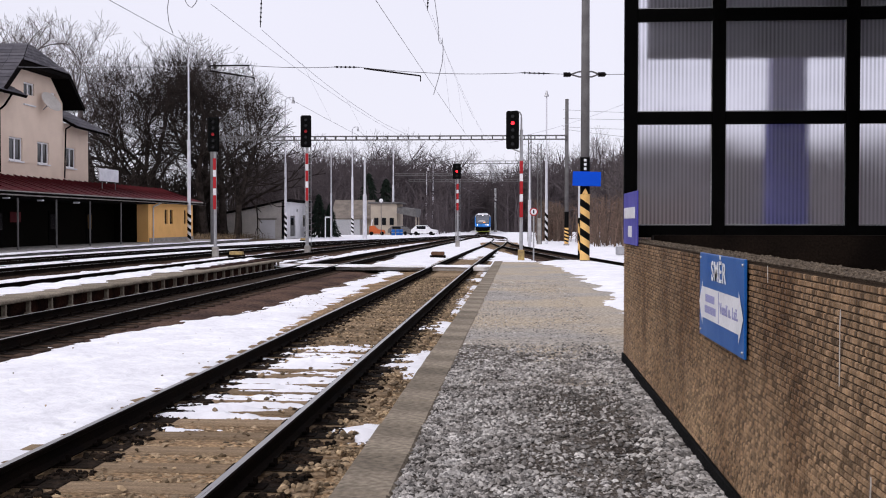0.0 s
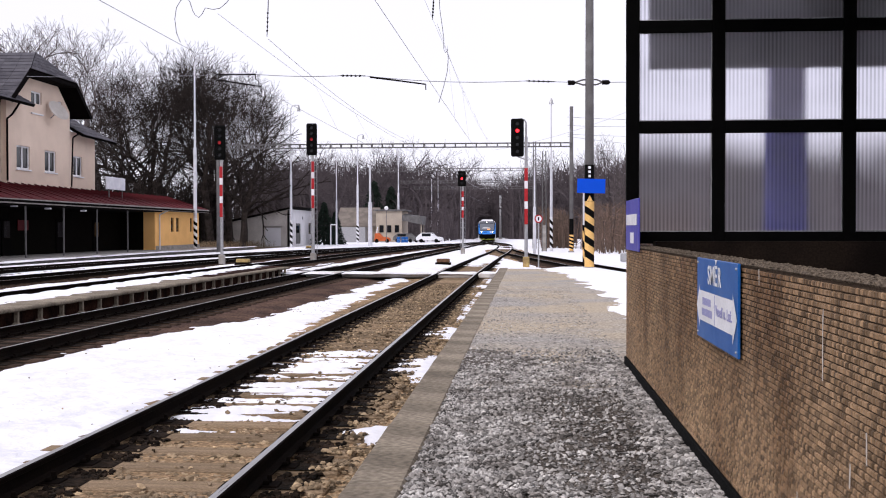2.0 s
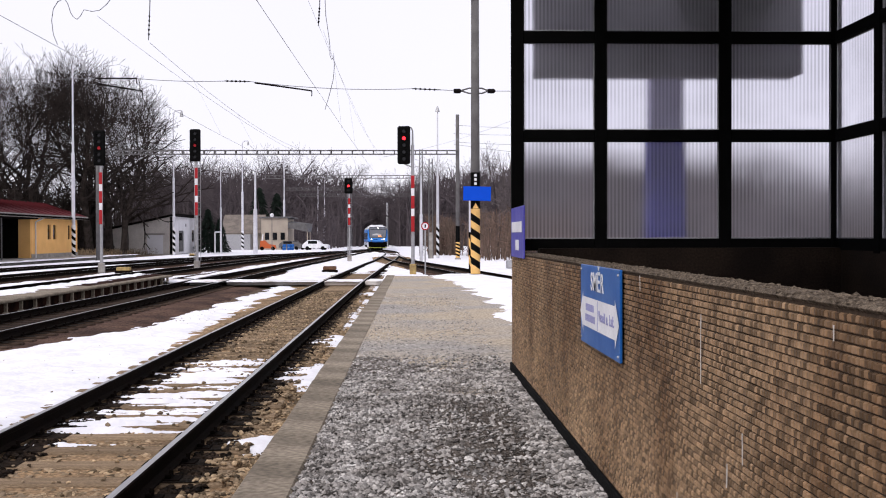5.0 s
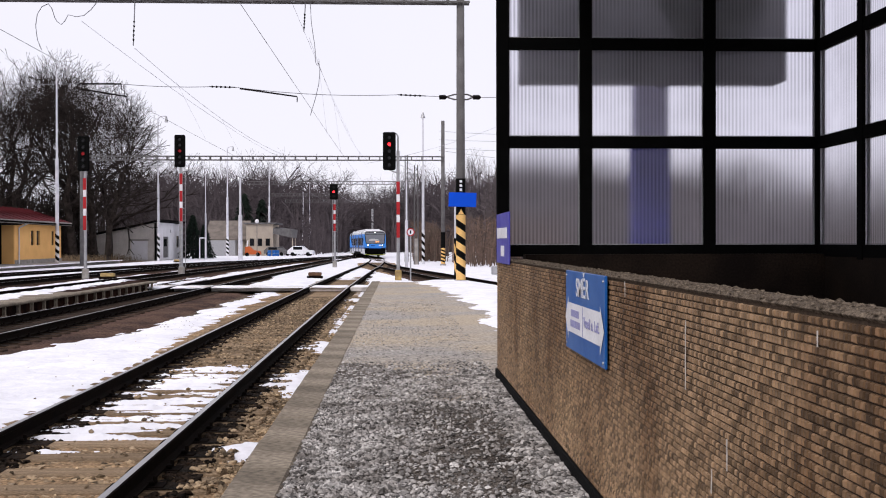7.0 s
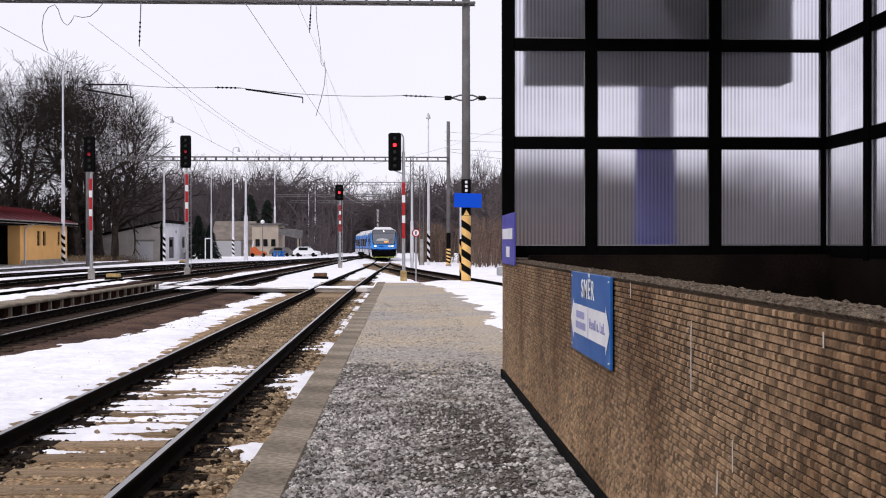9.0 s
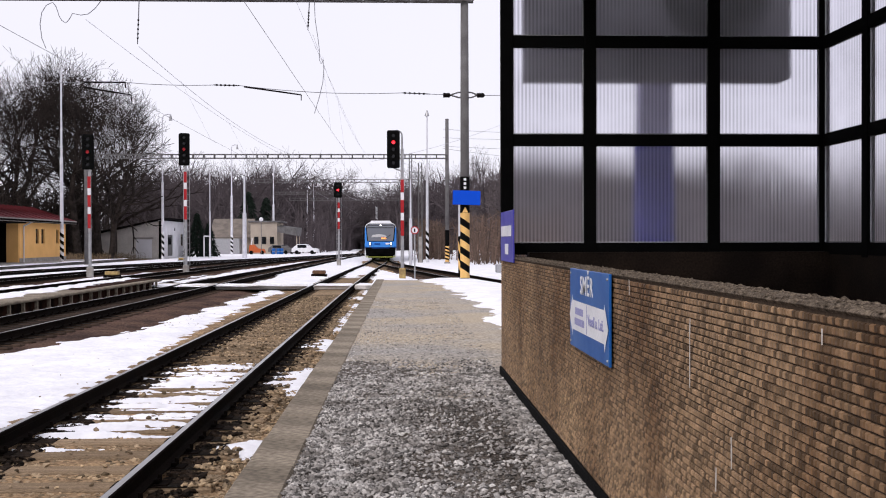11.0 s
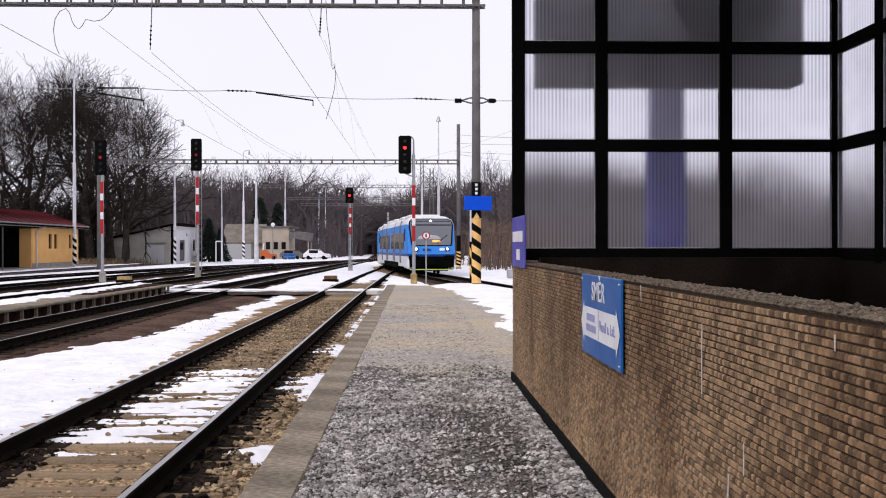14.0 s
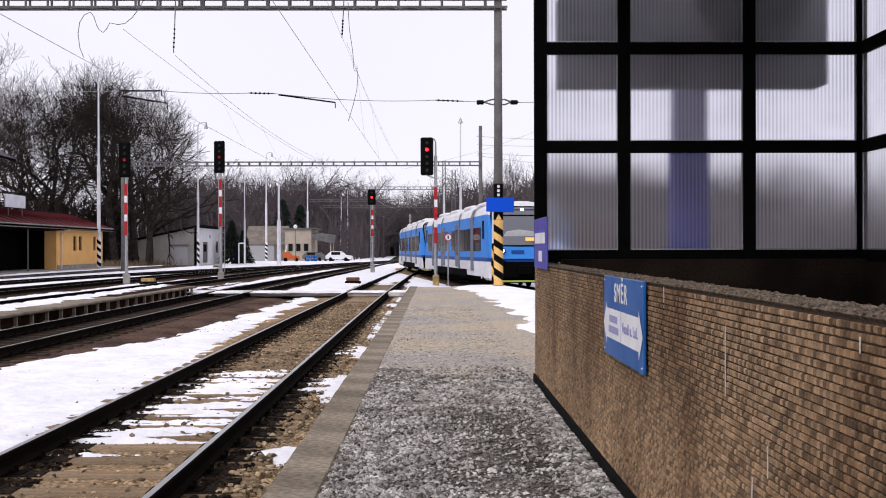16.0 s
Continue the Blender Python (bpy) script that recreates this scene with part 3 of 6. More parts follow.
side_bank = Mesh()
for y0, y1 in zip(span(-4, 40.9, 12), span(-4, 40.9, 12)[1:]):
    a, b = plat_edge(y0) + 0.05, plat_edge(y1) + 0.05
    side_bank.add([(-0.66, y0, -0.5), (a, y0, -0.5), (b, y1, -0.5), (-0.66, y1, -0.5), (-0.66, y0, 0.06), (a, y0, 0.06), (b, y1, 0.06), (-0.66, y1, 0.06)],
                  [(0, 3, 2, 1), (4, 5, 6, 7), (0, 1, 5, 4), (1, 2, 6, 5), (2, 3, 7, 6), (3, 0, 4, 7)])
tagged(side_bank.make("platform_body", M["concrete"]), "concrete body of the platform", "platform", kind="structure")

# ---- the low tiled wall with the glazed screens of the stairway ----
WALL_X, WALL_Y, WALL_TOP = 1.045, 11.36, 1.39
wall = thing("wall_stairway", "low brown mosaic wall beside the stairway with a pebble coping", "wall", kind="structure")
Mesh().box(WALL_X + 0.006, WALL_X + 0.14, -3.5, WALL_Y - 0.006, 0.1, WALL_TOP - 0.018).make("core", M["grout"], wall, "dark grout of the mosaic")
cop = Mesh()
for k in range(10):
    cop.box(WALL_X - 0.004, WALL_X + 0.15, -3.5 + k * 1.487, -3.5 + k * 1.487 + 1.481, WALL_TOP - 0.018, WALL_TOP + 0.006 * n2(k, 0, 3), 0, 0.008)
cop.make("coping", M["coping"], wall, "rough pebble-faced coping")
Mesh().box(WALL_X - 0.018, WALL_X + 0.004, -3.5, WALL_Y + 0.01, 0.1, 0.262, 0, 0.004).make("plinth", M["tar"], wall, "black tarred plinth")
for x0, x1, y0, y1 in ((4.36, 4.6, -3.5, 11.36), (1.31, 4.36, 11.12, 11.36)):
    Mesh().box(x0, x1, y0, y1, 0.1, 1.425).make("inner_wall", M["shaded_tile"], wall, "tiled inner wall, darkened for the shade inside the stairway")

PITCH = 0.0245


def tiles(u_count, v_count, skip, seed):
    """Small pillowed mosaic tiles on the track side of the wall."""
    vs, fs = [], []
    g = np.random.default_rng(seed)
    for j in range(v_count):
        z = 0.262 + (j + 0.5) * PITCH
        wave = 0.0015 * math.sin(j * 1.7)
        for i in range(u_count):
            y = WALL_Y - 0.004 - (i + 0.5) * PITCH + wave
            if skip(i, j):
                continue
            a, b = PITCH * (0.44 + 0.02 * g.random()), PITCH * (0.40 + 0.04 * g.random())
            d, c = 0.005 + 0.003 * g.random(), 0.0035
            tip = 0.0014 * (g.random(2) - 0.5)
            n = len(vs)
            x = WALL_X + 0.006
            for k, (sy, sz) in enumerate(((-1, -1), (1, -1), (1, 1), (-1, 1))):
                vs.append((x, y + sy * a, z + sz * b))
            for k, (sy, sz) in enumerate(((-1, -1), (1, -1), (1, 1), (-1, 1))):
                vs.append((x - d + sy * tip[0] + sz * tip[1], y + sy * (a - c), z + sz * (b - c)))
            fs += [(n + 4, n + 7, n + 6, n + 5), (n, n + 4, n + 5, n + 1), (n + 1, n + 5, n + 6, n + 2), (n + 2, n + 6, n + 7, n + 3), (n + 3, n + 7, n + 4, n)]
    return vs, fs


ROWS_V, ROWS_U = int((WALL_TOP - 0.018 - 0.262) / PITCH), int(9.6 / PITCH)
PICK = lambda i, j: 330 <= i < 350 and 28 <= j < 43
vs, fs = tiles(ROWS_U, ROWS_V, PICK, 3)
Mesh().add(vs, fs).make("tiles", M["tile"], wall, "small square brown mosaic tiles")["kind"] = "stuff"
one_tile = Mesh()
h, c = PITCH * 0.45, 0.0035
one_tile.add([(0, -h, -h), (0, h, -h), (0, h, h), (0, -h, h), (-0.0065, c - h, c - h), (-0.0065, h - c, c - h), (-0.0065, h - c, h - c), (-0.0065, c - h, h - c)],
             [(4, 7, 6, 5), (0, 4, 5, 1), (1, 5, 6, 2), (2, 6, 7, 3), (3, 7, 4, 0)])
one_data = one_tile.data("tile", [M["tile_one"]])
for i in range(330, 350):
    for j in range(28, 43):
        ob = new("tile", one_data)
        ob.parent = wall
        ob.location = (WALL_X + 0.006, WALL_Y - 0.004 - (i + 0.5) * PITCH, 0.262 + (j + 0.5) * PITCH)

# lime runs on the tiles
for y, z0, z1 in ((3.95, 1.02, 1.27), (3.45, 0.83, 0.93), (5.0, 1.3, 1.37), (3.62, 0.72, 0.8), (4.3, 0.45, 0.55), (2.7, 1.29, 1.33)):
    run = Mesh()
    zs = span(z0, z1, 14)
    for a, b in zip(zs, zs[1:]):
        w = 0.0015 + 0.004 * abs(n2(a, y, 20))
        o = 0.006 * n2(a, y, 14, 3)
        run.box(WALL_X - 0.006, WALL_X - 0.0035, y + o - w, y + o + w, a, b)
    run.make("lime_run", M["hut"], wall, "pale lime run")


def screen(name, label, at, uprights, rails, top):
    """A black steel frame in local x and z with ribbed sheets; uprights and rails are centre lines."""
    ob = thing(name, label, "glazed screen", at, kind="structure")
    for i, x in enumerate(uprights):
        w = 0.062
        Mesh().box(x - w, x + w, -0.05, 0.05, 1.38, top, 0, 0.004).make("upright", M["black_iron"], ob)
    for z in rails:
        for a, b in zip(uprights, uprights[1:]):
            Mesh().box(a + 0.063, b - 0.063, -0.045, 0.045, z - 0.06, z + 0.06, 0, 0.004).make("rail_bar", M["black_iron"], ob)
    for a, b in zip(uprights, uprights[1:]):
        for c, d in zip(rails, rails[1:]):
            pane = Mesh().box(a + 0.05, b - 0.05, -0.003, 0.003, c + 0.045, d - 0.045)
            pane.m = [0, 0, 1, 0, 0, 0]
            pane = pane.make("ribbed_pane", [M["sheet_clear"], M["sheet"]], ob)
            pane.visible_shadow = False
            bead = Mesh()
            for x0, x1, z0, z1 in ((a + 0.063, b - 0.063, c + 0.061, c + 0.071), (a + 0.063, a + 0.072, c + 0.071, d - 0.061), (b - 0.072, b - 0.063, c + 0.071, d - 0.061)):
                bead.box(x0, x1, -0.02, -0.008, z0, z1)
            bead.make("glazing_bead", M["galvanised"], ob)
    return ob


screen("window_screen_end", "black steel screen with ribbed translucent sheets at the stair's end", pose(0, 11.36, 0), [1.105, 1.955, 3.235, 4.40], [1.46, 2.57, 3.575, 4.6], 4.75)
screen("window_screen_side", "black steel side screen with ribbed translucent sheets", pose(4.40, 11.36, 0, 0, 0, -90), [0.0, 1.1, 2.2, 3.3, 4.4, 5.5, 6.6], [1.46, 2.57, 3.575, 4.6], 4.75)
# unseen roof, assumed from the dim interior, which it darkens
roof = thing("roof_stairway", "flat dark roof assumed over the glazed stairway, out of view", "roof", kind="structure")
Mesh().box(1.06, 4.5, 4.2, 11.3, 4.75, 4.95, 0, 0.01).make("slab", M["sleek_dark"], roof)
# shelter behind the screen
shelter = thing("platform_shelter", "dark-roofed platform shelter on a dark blue post", "shelter", pose(0, 12.3, 0))
SK, PK = 12.55 / 14.2, 13.6 / 14.35
Mesh().box(1.60 * SK, 4.93 * SK, 0, 0.5, 1.55 + 2.02 * SK, 1.55 + 3.15 * SK, 0, 0.01).make("roof", M["sleek_dark"], shelter, "deep dark grey roof board")
Mesh().tube((3.48, -0.12, 4.36), (3.48, -0.004, 4.36), 0.58, 0.58, 28).make("roof_end", M["hazard_black"], shelter, "rounded black shape before the roof board")
# post is paler grey-violet above and dark blue below
Mesh().box(3.08 * PK, 3.50 * PK, 1.25, 1.55, 2.78, 1.55 + 2.3 * PK, 0, 0.02).make("upper_post", M["lilac_post"], shelter, "grey-violet upper post")
Mesh().box(3.06 * PK, 3.52 * PK, 1.22, 1.58, 0.1, 2.78, 0, 0.02).make("post", M["blue_post"], shelter, "dark blue lower post")
Mesh().box(3.0, 3.3, 0.4, 1.6, 1.55 + 2.3 * PK, 1.55 + 2.3 * PK + 0.2, 0, 0.02).make("arm", M["sleek_dark"], shelter, "dark arm between post and roof")
# ---- loose stones ----
ICO = [(0, 0, 1), (0.89, 0, 0.45), (0.28, 0.85, 0.45), (-0.72, 0.53, 0.45), (-0.72, -0.53, 0.45), (0.28, -0.85, 0.45),
       (0.72, 0.53, -0.45), (-0.28, 0.85, -0.45), (-0.89, 0, -0.45), (-0.28, -0.85, -0.45), (0.72, -0.53, -0.45)]
ICO_F = [(0, 1, 2), (0, 2, 3), (0, 3, 4), (0, 4, 5), (0, 5, 1), (1, 6, 2), (2, 7, 3), (3, 8, 4), (4, 9, 5), (5, 10, 1), (2, 6, 7), (3, 7, 8), (4, 8, 9), (5, 9, 10), (1, 10, 6)]


OCT = [(1, 0, 0), (0, 1, 0), (-1, 0, 0), (0, -1, 0), (0, 0, 1), (0, 0, -1)]
OCT_F = [(0, 1, 4), (1, 2, 4), (2, 3, 4), (3, 0, 4), (1, 0, 5), (2, 1, 5), (3, 2, 5), (0, 3, 5)]


def stones(name, count, place, size, mat, label, seed, small=False):
    g = np.random.default_rng(seed)
    base, faces = (np.array(OCT), OCT_F) if small else (np.array(ICO), ICO_F)
    vs, fs = [], []
    made = 0
    while made < count:
        spot = place(g)
        if spot is None:
            continue
        x, y, z = spot
        r = size[0] + (size[1] - size[0]) * g.random() ** 2
        p = base * (0.7 + 0.6 * g.random((len(base), 1))) * (np.array([1, 1, 0.65]) * (0.75 + 0.5 * g.random(3)))
        a, b = g.random() * 6.283, (g.random() - 0.5) * 1.2
        ca, sa, cb, sb = math.cos(a), math.sin(a), math.cos(b), math.sin(b)
        p = p @ np.array([[1, 0, 0], [0, cb, sb], [0, -sb, cb]]) @ np.array([[ca, sa, 0], [-sa, ca, 0], [0, 0, 1]])
        p = p * r + np.array([x, y, z + r * 0.2])
        n = len(vs)
        vs.extend(map(tuple, p.tolist()))
        fs.extend([(i + n, j + n, k + n) for i, j, k in faces])
        made += 1
    ob = Mesh().add(vs, fs).make(name, mat)
    return tagged(ob, label, "stones", kind="stuff")


def track_spot(g):
    y = 4.2 + 32 * g.random() ** 1.6
    x = -3.62 + 2.62 * g.random()
    c = TRACK_ONE(y)
    u = x - c
    if -0.14 < u - 0.7525 < 0.27 or -0.14 < u + 0.7525 < 0.27:
        return None
    on = ((y - (-5.8)) % 0.6)
    if abs(u) < 1.25 and min(on, 0.6 - on) < 0.13:
        if g.random() > (0.85 if abs(u) > 0.95 else 0.05 + 0.5 * smooth_step(13, 20, y)):
            return None
        return x, y, grade(y) - 0.16
    return x, y, grade(y) - 0.205 + 0.02 * n2(x, y, 3)


stones("ballast_stones", 23000, track_spot, (0.012, 0.034), M["stone"], "loose brown ballast stones round the near track", 5)


def blackish_spot(g):
    y = 4.2 + 26 * g.random() ** 1.5
    side = 0.7525 if g.random() < 0.5 else -0.7525
    x = TRACK_ONE(y) + side + 0.09 + 0.27 * g.random() ** 1.3 if g.random() < 0.75 else TRACK_ONE(y) + side - 0.09 - 0.1 * g.random()
    on = ((y - (-5.8)) % 0.6)
    if min(on, 0.6 - on) < 0.12:
        return None
    return x, y, grade(y) - 0.185 + 0.02 * n2(x, y, 3)


stones("oily_ballast", 8000, blackish_spot, (0.014, 0.034), M["blackish_stone"], "blackish ballast stones along the rails", 25)


def gravel_spot(g):
    y = 4.6 + 9.5 * g.random() ** 1.5
    x = -0.62 + 1.64 * g.random()
    worn = n2(x, y, 0.55, 4) + 0.5 * n2(x, y, 1.7, 2) + 0.7 * math.exp(-((x - 0.42) / 0.4) ** 2 - ((y - 7.4) / 2.6) ** 2) - 0.35 * (x > 0.8) - 0.2 * (x < 0.0)
    if g.random() < min(0.3 + worn * 0.6, 0.8) or (y > 10.5 and g.random() < (y - 10.5) / 2.5):
        return None
    return x, y, plat_z(x, y) + 0.004


stones("platform_gravel", 30000, gravel_spot, (0.007, 0.024), M["gravel"], "loose grey gravel on the platform", 6, True)
stones("wall_foot_gravel", 1500, lambda g: (lambda y, x: (x, y, plat_z(x, y)))(4.6 + 6.5 * g.random(), 1.02 - 0.22 * g.random() ** 2), (0.012, 0.03), M["gravel"],
       "coarse pale gravel along the wall's foot", 8)


def grit_spot(g):
    y = 11 + 16 * g.random()
    return -0.6 + 1.7 * g.random(), y, 0.2 - 0.0025 * y + 0.003


stones("platform_grit", 4500, grit_spot, (0.007, 0.015), M["gravel"], "fine grit scattered over the asphalt", 9, True)

# ---- snow: fields that rise from under the ground where it lies ----
def smooth(a, b, x):
    t = min(max((x - a) / (b - a), 0.0), 1.0)
    return t * t * (3 - 2 * t)


def snow_field(x0, x1, y0, y1, sx, sy, depth, base, label, limit=None):
    xs, ys = span(x0, x1, int((x1 - x0) / sx)), span(y0, y1, int((y1 - y0) / sy))

    def height(x, y):
        d = max(-0.05, min(depth(x, y), 0.06))
        return base(x, y) + d

    return grid("snow_cover", xs, ys, height, M["snow"], label, "snow", "stuff", keep=lambda p: p[2] > base(p[0], p[1]) - 0.02, limit=limit)


def rough(x, y, a=1.0):
    return 0.5 * n2(x, y, 0.9 * a, 1) + 0.3 * n2(x, y, 2.6 * a, 2) + 0.2 * n2(x, y, 7 * a, 3)


bed = lambda x, y: grade(y) - 0.20
STRIP_L = line([(3, -6.9), (13, -6.55), (19, -6.1), (22.5, -5.15), (30, -4.95), (40, -4.85), (44, -4.7)])
STRIP_R = line([(3, -3.5), (12, -3.5), (15, -3.62), (20, -4.0), (26, -4.3), (37, -4.3), (44, -4.4)])


def strip(x, y):
    m = min(x - STRIP_L(y), STRIP_R(y) - x)
    return 0.11 * min(m + 0.06, 0.4) + 0.05 * rough(x, y) + 0.03 * n2(x, y * 0.6, 5, 9) - 0.012 * (n2(x, y, 11, 4) > 0.35) - (0.05 * smooth(26, 33, y) * (0.4 + n2(x, y, 0.6, 6)) if y > 26 else 0) - 0.1 * smooth(41, 45, y)


snow_field(-7.2, -3.36, 4, 46, 0.08, 0.12, strip, bed, "broad strip of old white snow between two tracks")


def crib(x, y):
    c = TRACK_ONE(y)
    m = min(x - (c - 0.62), (c + 0.55 - 0.5 * smooth(12, 10, y)) - x)
    along = smooth(8.6, 9.8, y) * (1 - smooth(14.5, 17.5, y))
    stripes = math.cos((y + 5.8 + 0.05 * n2(x, y, 1.5, 2)) / 0.3 * 2 * math.pi)
    return 0.05 * (along - 1.0) + 0.03 * min(m, 0.15) + 0.027 * stripes - 0.025 + 0.055 * n2(x * 0.6, y, 1.7, 5) + 0.022 * n2(x, y, 6, 7) + 0.018 * n2(x, y, 15, 8)


snow_field(-3.25, -1.9, 8.4, 17.8, 0.04, 0.035, crib, lambda x, y: grade(y) - 0.163, "streaks of snow lying across the sleepers")


def shoulder(x, y):
    m = 0.28 - abs(x + 1.28)
    patch = max(math.exp(-((y - 14.2) / 1.6) ** 2), 0.9 * math.exp(-((y - 9.5) / 0.55) ** 2), 0.62 + 0.5 * n2(0, y, 0.5, 8) if y > 18 else 0)
    return 0.12 * (patch - 0.58) + 0.08 * (m - 0.16) + 0.06 * rough(x, y, 1.6)


snow_field(-1.68, -0.93, 8, 42, 0.04, 0.08, shoulder, bed, "patches of snow between the rail and the kerb")
PLAT_EDGE = line([(13, 1.75), (19, 1.66), (23, 1.9), (27.7, 1.78), (32, 1.5), (36, 1.38), (39, 0.95), (41, 0.9)])
snow_field(0.5, 4.6, 12.5, 41, 0.07, 0.14, lambda x, y: 0.09 * (x - PLAT_EDGE(y)) + 0.05 * rough(x, y), lambda x, y: 0.2 - 0.0025 * y + 0.012, "snow lying on the platform beyond the trodden path", plat_edge)


def far_snow(x, y):
    d = min(abs(x - at(y)) for at in (TRACK_ONE, TRACK_TWO, TRAIN_LINE, TRACK_THREE, TRACK_FOUR))
    one = 0.05 * (d - 1.0)
    cover = 0.03 + 0.07 * smooth(45, 70, y) * (1 if x > -7 else 0.45) - (0.075 if x < -8 else 0)
    if x > -7 and y > 55:
        one = max(one, 0.04 * (0.55 - abs(x - TRACK_ONE(y))) if y < 118 else -1)
    if abs(x - TRAIN_LINE(y)) < 1.9 and y < 110:
        cover -= 0.12
    return one + cover - 0.05 + 0.085 * (0.5 * n2(x, y * 0.35, 0.5, 1) + 0.4 * n2(x, y * 0.4, 1.7, 2) + 0.25 * n2(x, y * 0.5, 4, 3))


snow_field(-26, 12, 43, 140, 0.25, 0.5, far_snow, lambda x, y: grade(y) - 0.19, "patchy snow over the tracks of the yard")
snow_field(-45, 30, 140, 330, 0.8, 1.6, lambda x, y: 0.02 + 0.05 * rough(x, y * 0.4, 0.4) - 0.03 * (abs(x - TRAIN_LINE(y)) < 1.5), lambda x, y: grade(y) - 0.2, "thin snow at the far end of the yard")


def left_snow(x, y):
    d = min(abs(x - at(y)) for at in (TRACK_THREE, TRACK_FOUR, TRACK_FIVE))
    return 0.05 * (min(d, 1.9) - 1.15) - 0.026 + 0.1 * (0.55 * n2(x, y * 0.3, 0.55, 11) + 0.4 * n2(x, y * 0.4, 1.6, 12) + 0.3 * n2(x, y * 0.5, 4.5, 13))


snow_field(-27, -10.5, 18, 62, 0.14, 0.3, left_snow, lambda x, y: grade(y) - 0.19, "streaks of snow between the outer tracks")
snow_field(3.5, 40, 40, 140, 0.4, 0.8, lambda x, y: 0.03 + 0.06 * rough(x, y * 0.4, 0.5) - 0.08 * (abs(x - TRAIN_LINE(y)) < 1.3) - 0.05 * smooth(8, 14, x), lambda x, y: grade(y) - 0.2, "snow beside the curving track")

# ---- low platform between the second and third tracks ----
low = thing("low_platform", "low platform of concrete slabs on short posts, edged with snow", "platform", kind="structure")
slab = Mesh().box(-0.6, 0.6, -0.96, 0.96, -0.075, 0.0, 0, 0.02).data("slab", [M["kerb"]])
post = Mesh().box(-0.04, 0.04, -0.03, 0.03, -0.26, 0.0, 0, 0.008)
post.box(-0.07, 0.07, -0.065, 0.065, -0.42, -0.2, 0, 0.025)
post = post.data("post", [M["kerb"]])
for k in range(18):
    y = 8.0 + k * 1.95
    ob = new("slab", slab)
    ob.parent, ob.matrix_basis = low, pose(-9.5 + 0.01 * n2(k, 1, 2), y, 0.22 + grade(y), 0, 0.6 * n2(k, 3, 2), 0.3 * n2(k, 4, 2))
    for q in (0, 1):
        ob = new("post", post)
        ob.parent, ob.matrix_basis = low, pose(-8.98, y - 0.5 + q * 0.975, 0.14 + grade(y) + 0.01 * n2(k, q, 3), 2 * n2(k, q, 5), 0, 6 * n2(k, q, 7))
Mesh().box(-10.1, -9.2, 7, 42.2, -0.4, 0.14).make("fill", M["brown_fill"], low, "brown-red earth behind the posts, darkened for the recess's shade")
snow_field(-10.25, -8.9, 7.5, 42.5, 0.08, 0.15, lambda x, y: 0.10 * (-9.66 - x) - 0.004 + 0.075 * rough(x, y, 1.3), lambda x, y: 0.22 + grade(y) + 0.006, "snow on the low platform")

# ---- boarded crossing over the tracks ----
crossing = thing("track_crossing", "snow-dusted concrete boards of a service crossing", "crossing", kind="structure")
board = Mesh()
for x0, x1, y0, y1 in ((-3.15, -1.8, 41.3, 43.0), (-1.65, -0.95, 41.3, 42.9), (-6.8, -3.4, 41.6, 43.2), (-8.2, -7.05, 41.8, 43.3), (-10.4, -8.5, 42.2, 43.9)):
    b = Mesh().box(x0, x1, y0, y1, grade(42) - 0.16, grade(42) - 0.01 + (0.01 if x0 < -4 else 0), 0, 0.02)
    b.make("board", M["hut"], crossing)
snow_field(-10.5, -0.9, 41.2, 44.0, 0.12, 0.12, lambda x, y: 0.03 * min(y - 41.4, 43.2 - y) - 0.008 + 0.05 * rough(x, y) - 0.06 * (min(abs(x - TRACK_ONE(y) - s) for s in (-0.75, 0.75)) < 0.12)
           - 0.06 * (min(abs(x - TRACK_TWO(y) - s) for s in (-0.75, 0.75)) < 0.12), lambda x, y: grade(42) - 0.004, "snow on the boarded crossing")

stones("coping_pebbles", 2600, lambda g: (WALL_X + 0.14 * g.random() ** 1.2, 1.8 + 9.5 * g.random(), WALL_TOP - 0.003), (0.005, 0.012), M["coping"], "brown pebbles set in the wall's coping", 12)


def litter_spot(g):
    y = 6 + 22 * g.random()
    return STRIP_L(y) + (STRIP_R(y) - STRIP_L(y)) * g.random(), y, grade(y) - 0.155


stones("snow_litter", 110, litter_spot, (0.006, 0.018), M["stone"], "dark stones and litter lying on the snow", 14, True)
# ---- the railcars ----
CAR_L = 25.0


def nose(z):
    """How far the end lies back at a height."""
    return 0.0 if z < 1.45 else (z - 1.45) * 0.36 + 0.10 * max(z - 2.9, 0) ** 2 * 6


